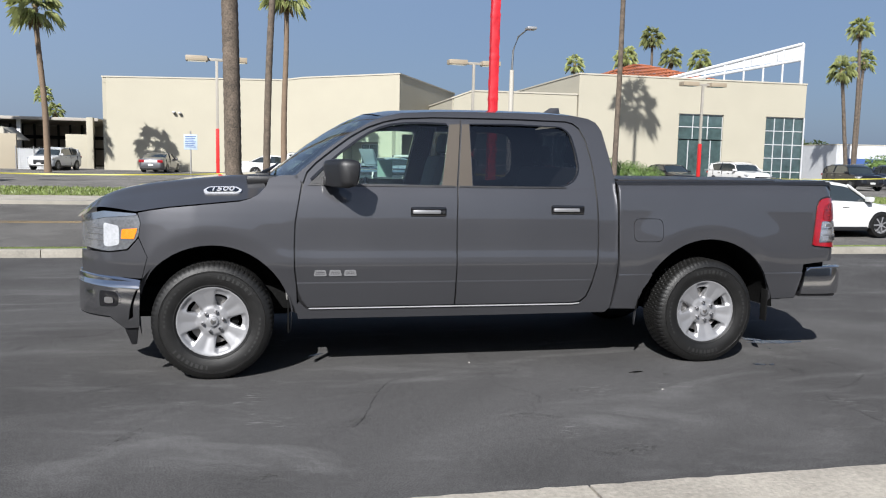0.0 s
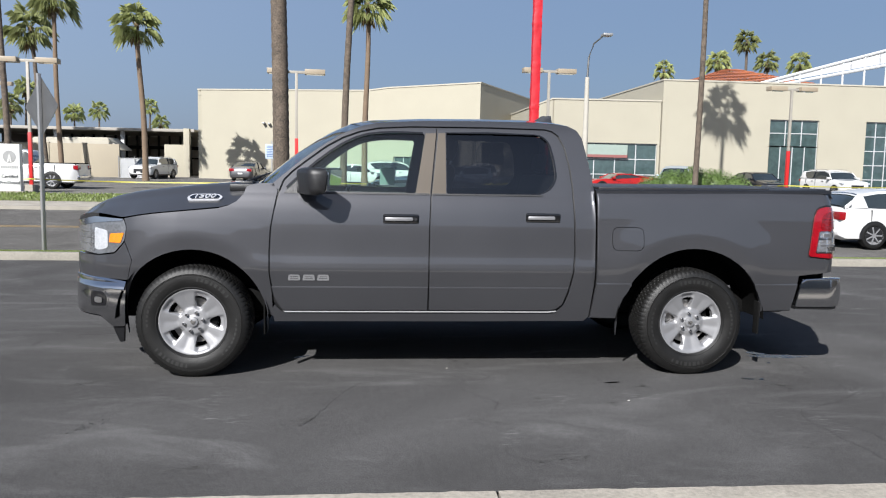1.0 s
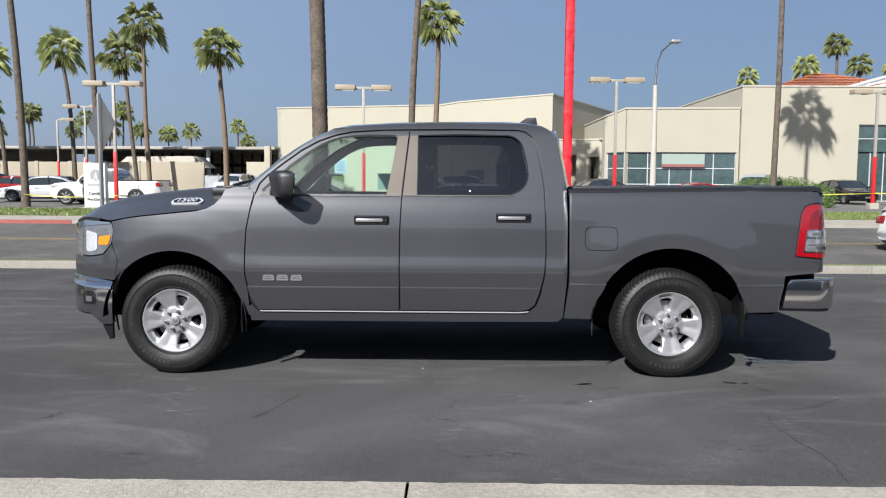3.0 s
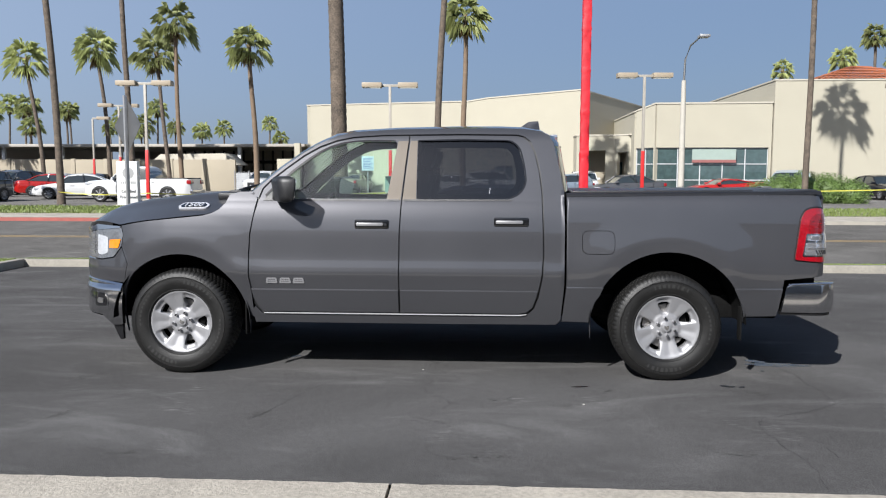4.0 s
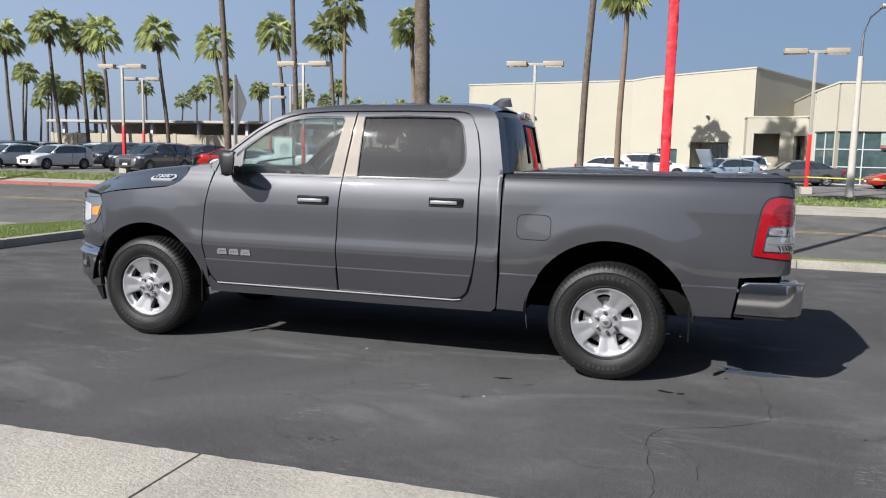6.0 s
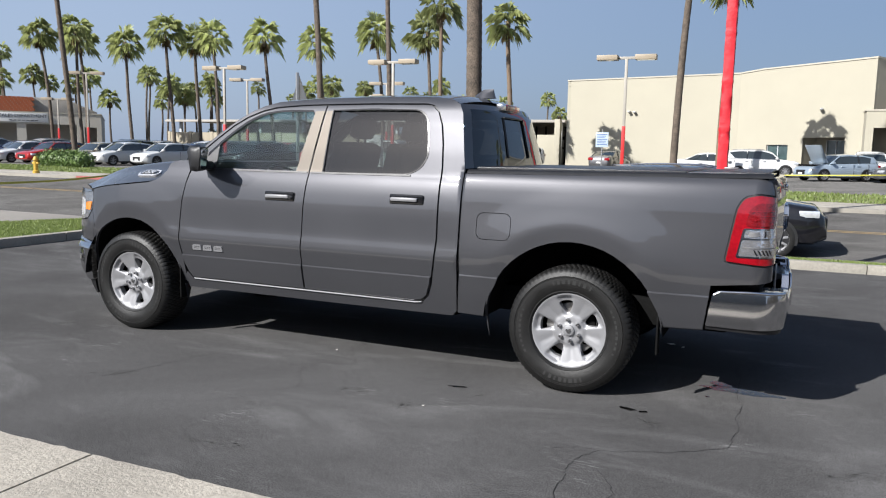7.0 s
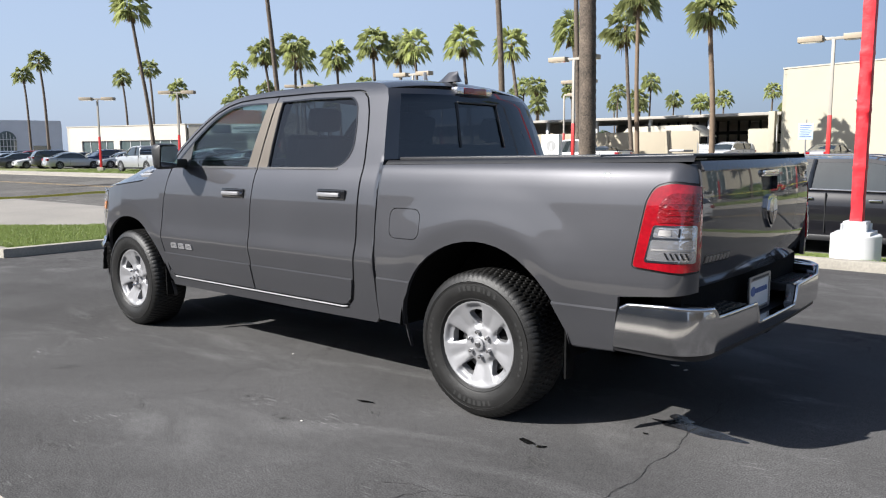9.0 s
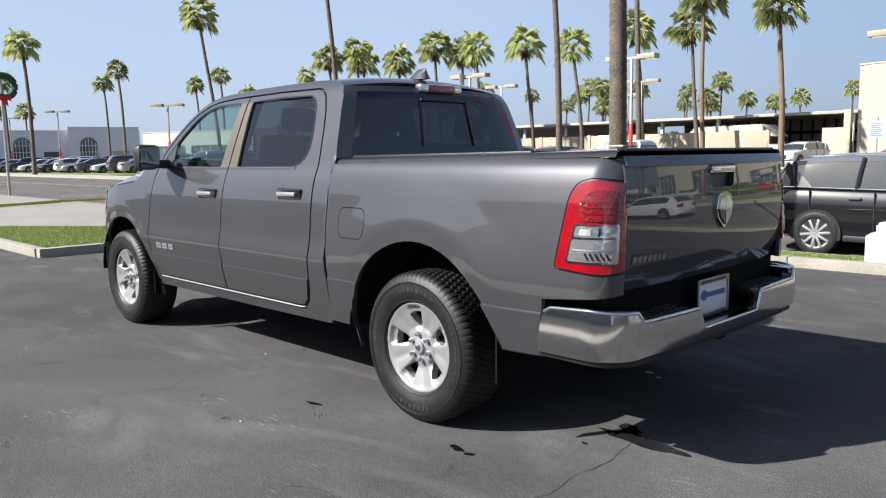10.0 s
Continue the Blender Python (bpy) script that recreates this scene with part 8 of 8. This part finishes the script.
part("lamp_head", bm, GREY_METAL, root)
root = thing("street_light", "grey concrete street light with a curved arm", "lamp", pose(50.0, 48.0, 0.3))
bm = bmesh.new()
tube(bm, [(0, 0, -0.1), (0, 0, 3.0), (0, 0, 6.5), (0.3, 0, 7.2), (1.6, 0, 7.6)], [0.16, 0.13, 0.10, 0.06, 0.04], 10)
part("post", bm, WHITE_METAL, root)

# red wrapped pole on its white foot at the lot edge
root = thing("banner_pole", "tall square pole wrapped in red cloth on a round white foot", "pole", pose(2.10, 6.34, 0.06))
bm = bmesh.new()
lathe(bm, [(0.0, 0.34), (0.27, 0.34), (0.285, 0.325), (0.285, -0.1)], 40, "z")
part("foot", bm, WHITE_PLASTIC, root, "round white concrete foot")
bm = bmesh.new()
for k, (w, z0, z1) in enumerate(((0.20, 0.33, 0.38), (0.13, 0.38, 0.50))):
    box(bm, -w, w, -w, w, z0, z1, 0.012)
for q in range(4):
    box(bm, 0.08, 0.20, -0.012, 0.012, 0.37, 0.47, 0.004, pose(0, 0, 0, 0, 0, 90 * q + 45))
part("base_plate", bm, WHITE_METAL, root, "white steel base plate")
bm = bmesh.new()
rows = []
for k in range(280):
    z = 0.48 + 0.04 * k
    ring = []
    for i in range(16):
        q = 2 * math.pi * i / 16
        sq = 0.074 / max(abs(math.cos(q)), abs(math.sin(q)), 0.78)
        rr = sq * (1 + 0.10 * noise.noise(Vector((math.cos(q) * 1.5, math.sin(q) * 1.5, z * 7))) + (0.10 if k % 17 == 0 else 0))
        ring.append(bm.verts.new((rr * math.cos(q) + 0.004 * z, rr * math.sin(q), z)))
    rows.append(ring)
for a, b in zip(rows, rows[1:]):
    for i in range(16):
        bm.faces.new((a[i], a[(i + 1) % 16], b[(i + 1) % 16], b[i]))
part("cloth_wrap", bm, RED_CLOTH, root, "wrinkled red cloth wrap", 60)

# diamond road sign, seen from behind
root = thing("road_sign", "bare metal back of a diamond road sign on a slim post", "sign", pose(-6.5, 8.05, -0.12, 0, 0, -38))
bm = bmesh.new()
box(bm, -0.03, 0.03, -0.03, 0.03, -0.2, 3.2, 0.006)
part("post", bm, GREY_METAL, root)
bm = bmesh.new()
prism(bm, rounded([(0, -0.53), (0.53, 0), (0, 0.53), (-0.53, 0)], 0.04), 0.006, pose(0, 0.034, 2.62))
part("panel", bm, SIGN_BACK, root, "bare grey metal panel")

# dealer pylon: white box with plain marks
root = thing("dealer_pylon", "white box pylon sign with a round grey mark", "sign", pose(-15.75, 27.6, 0.25, 0, 0, 6) @ Matrix.Diagonal((0.74, 0.8, 0.86, 1)))
bm = bmesh.new()
box(bm, -0.62, 0.62, -0.24, 0.24, 0.0, 2.3, 0.02)
part("cabinet", bm, WHITE_PLASTIC, root)
bm = bmesh.new()
box(bm, -0.8, 0.8, -0.4, 0.4, -0.3, 0.02, 0.02)
part("plinth", bm, CONCRETE, root)
bm = bmesh.new()
prism(bm, [(0.34 * math.cos(q), 1.68 + 0.30 * math.sin(q)) for q in [k * math.pi / 16 for k in range(32)]], 0.012, pose(0.08, -0.252, 0))
part("round_mark", bm, GREY_METAL, root)
bm = bmesh.new()
prism(bm, [(-0.12, 1.42), (0.0, 1.86), (0.12, 1.42), (0.05, 1.42), (0.0, 1.62), (-0.05, 1.42)], 0.012, pose(0.08, -0.266, 0))
part("inner_mark", bm, WHITE_PLASTIC, root)
for k in range(8):
    bm = bmesh.new()
    box(bm, -0.36 + 0.115 * k, -0.29 + 0.115 * k, -0.252, -0.24, 1.12, 1.24)
    part("word_bar", bm, GREY_METAL, root)
lettering("words_certified", "Certified", 0.24, DARK_INK, root, pose(0.08, -0.255, 0.72, 90, 0, 0), 0.006)
lettering("words_preowned", "Pre-Owned", 0.22, DARK_INK, root, pose(0.08, -0.255, 0.42, 90, 0, 0), 0.006)

# pale blue notice on a post
root = thing("notice_sign", "pale blue notice board on a slim post", "sign", pose(-5.38, 31.4, ground_z(31)))
bm = bmesh.new()
tube(bm, [(0, 0, -0.1), (0, 0, 2.5)], 0.03, 8)
part("post", bm, GREY_METAL, root)
bm = bmesh.new()
box(bm, -0.30, 0.30, -0.045, -0.03, 1.65, 2.35, 0.01)
nb = part("panel", bm, SIGN_BLUE, root, "pale blue notice panel")
for k in range(7):
    bm = bmesh.new()
    box(bm, -0.24, 0.24 - 0.05 * (k % 3), -0.052, -0.044, 2.24 - 0.08 * k, 2.27 - 0.08 * k)
    part("text_bar", bm, BLUE_INK, nb)

# caution tape
def tape(points, label, wide=0.075):
    bm = bmesh.new()
    prev = None
    for a, b in zip(points, points[1:]):
        a, b = Vector(a), Vector(b)
        n = 24
        for k in range(n + 1):
            t = k / n
            p = a.lerp(b, t) - Vector((0, 0, 0.10 * min(1, (a.z + b.z) / 1.2) * 4 * t * (1 - t)))
            tw = 0.6 * math.sin(t * 9 + a.x)
            o = Vector((0, math.sin(tw), math.cos(tw))) * wide / 2
            cur = (bm.verts.new(p - o), bm.verts.new(p + o))
            if prev and k:
                bm.faces.new((prev[0], cur[0], cur[1], prev[1]))
            prev = cur
    return tagged(part("caution_tape", bm, TAPE), label, "tape")


tape([(-20.0, 29.3, 0.8), (-15.6, 29.2, 0.75), (-4.05, 29.6, 0.8), (7.95, 30.9, 0.95), (21.2, 32.3, 1.0), (34.0, 31.0, 1.2)], "yellow caution tape strung between the lamp poles", 0.055)
tape([(-20.6, 0.5, 0.08), (-21.8, 5.2, 0.10)], "yellow caution tape lying across the driveway", 0.10)
tape([(-21.8, 5.2, 0.10), (-22.4, 8.5, 0.12), (-21.6, 14.0, 0.16), (-21.9, 18.9, 0.5)], "yellow caution tape strung across the driveway mouth", 0.08)

# hydrant
root = thing("fire_hydrant", "yellow fire hydrant at the far kerb", "hydrant", pose(-29.55, 19.78, 0.12))
bm = bmesh.new()
lathe(bm, [(0.0, 0.80), (0.07, 0.78), (0.12, 0.68), (0.13, 0.62), (0.10, 0.58), (0.10, 0.15), (0.15, 0.12), (0.15, 0.0)], 20, "z")
tube(bm, [(-0.2, 0, 0.48), (0.2, 0, 0.48)], 0.055, 10)
part("barrel", bm, BRASS_YELLOW, root)

# wreath on a lamp post down the street
root = thing("wreath_pole", "street pole carrying a dark wreath with a red bow", "pole", pose(-39.3, 8.55, 0.0))
bm = bmesh.new()
ringp = [(0.0, 0.55 * math.cos(q), 5.2 + 0.55 * math.sin(q)) for q in [k * math.pi / 16 for k in range(33)]]
tube(bm, ringp, 0.17, 10, False)
part("wreath", bm, WREATH, root, "dark green round wreath")
bm = bmesh.new()
prism(bm, [(-0.28, 4.75), (-0.30, 4.45), (0, 4.62), (0.30, 4.45), (0.28, 4.75), (0, 4.68)], 0.08, pose(0.2, 0, 0, 0, 0, 90))
prism(bm, [(-0.12, 4.6), (-0.16, 4.2), (0.02, 4.3), (0.14, 4.18), (0.10, 4.6)], 0.06, pose(0.2, 0, 0, 0, 0, 90))
part("bow", bm, RED_CLOTH, root, "red bow")
bm = bmesh.new()
tube(bm, [(-0.3, 0, -0.4), (-0.3, 0, 5.9)], 0.07, 10)
part("post", bm, GREY_METAL, root)

# scraps on the asphalt
SCRAP = mat("pale_paper", (0.60, 0.58, 0.52), 0.8, 0, 0.1, 30, 90, 0.0, 60)
for x, y, turn, size in ((2.26, 0.66, 20, 0.03), (2.36, 0.60, 70, 0.018), (0.01, -0.76, 40, 0.008), (1.15, -1.62, 10, 0.008)):
    bm = bmesh.new()
    prism(bm, [(-size, -size * 0.4), (size * 0.7, -size * 0.5), (size, size * 0.2), (-size * 0.3, size * 0.5)], 0.003, pose(x, y, 0.004, 90, 0, turn))
    bmesh.ops.translate(bm, vec=(0, 0, 0.002), verts=bm.verts)
    tagged(part("paper_scrap", bm, SCRAP), "tiny pale paper scrap on the asphalt", "litter")
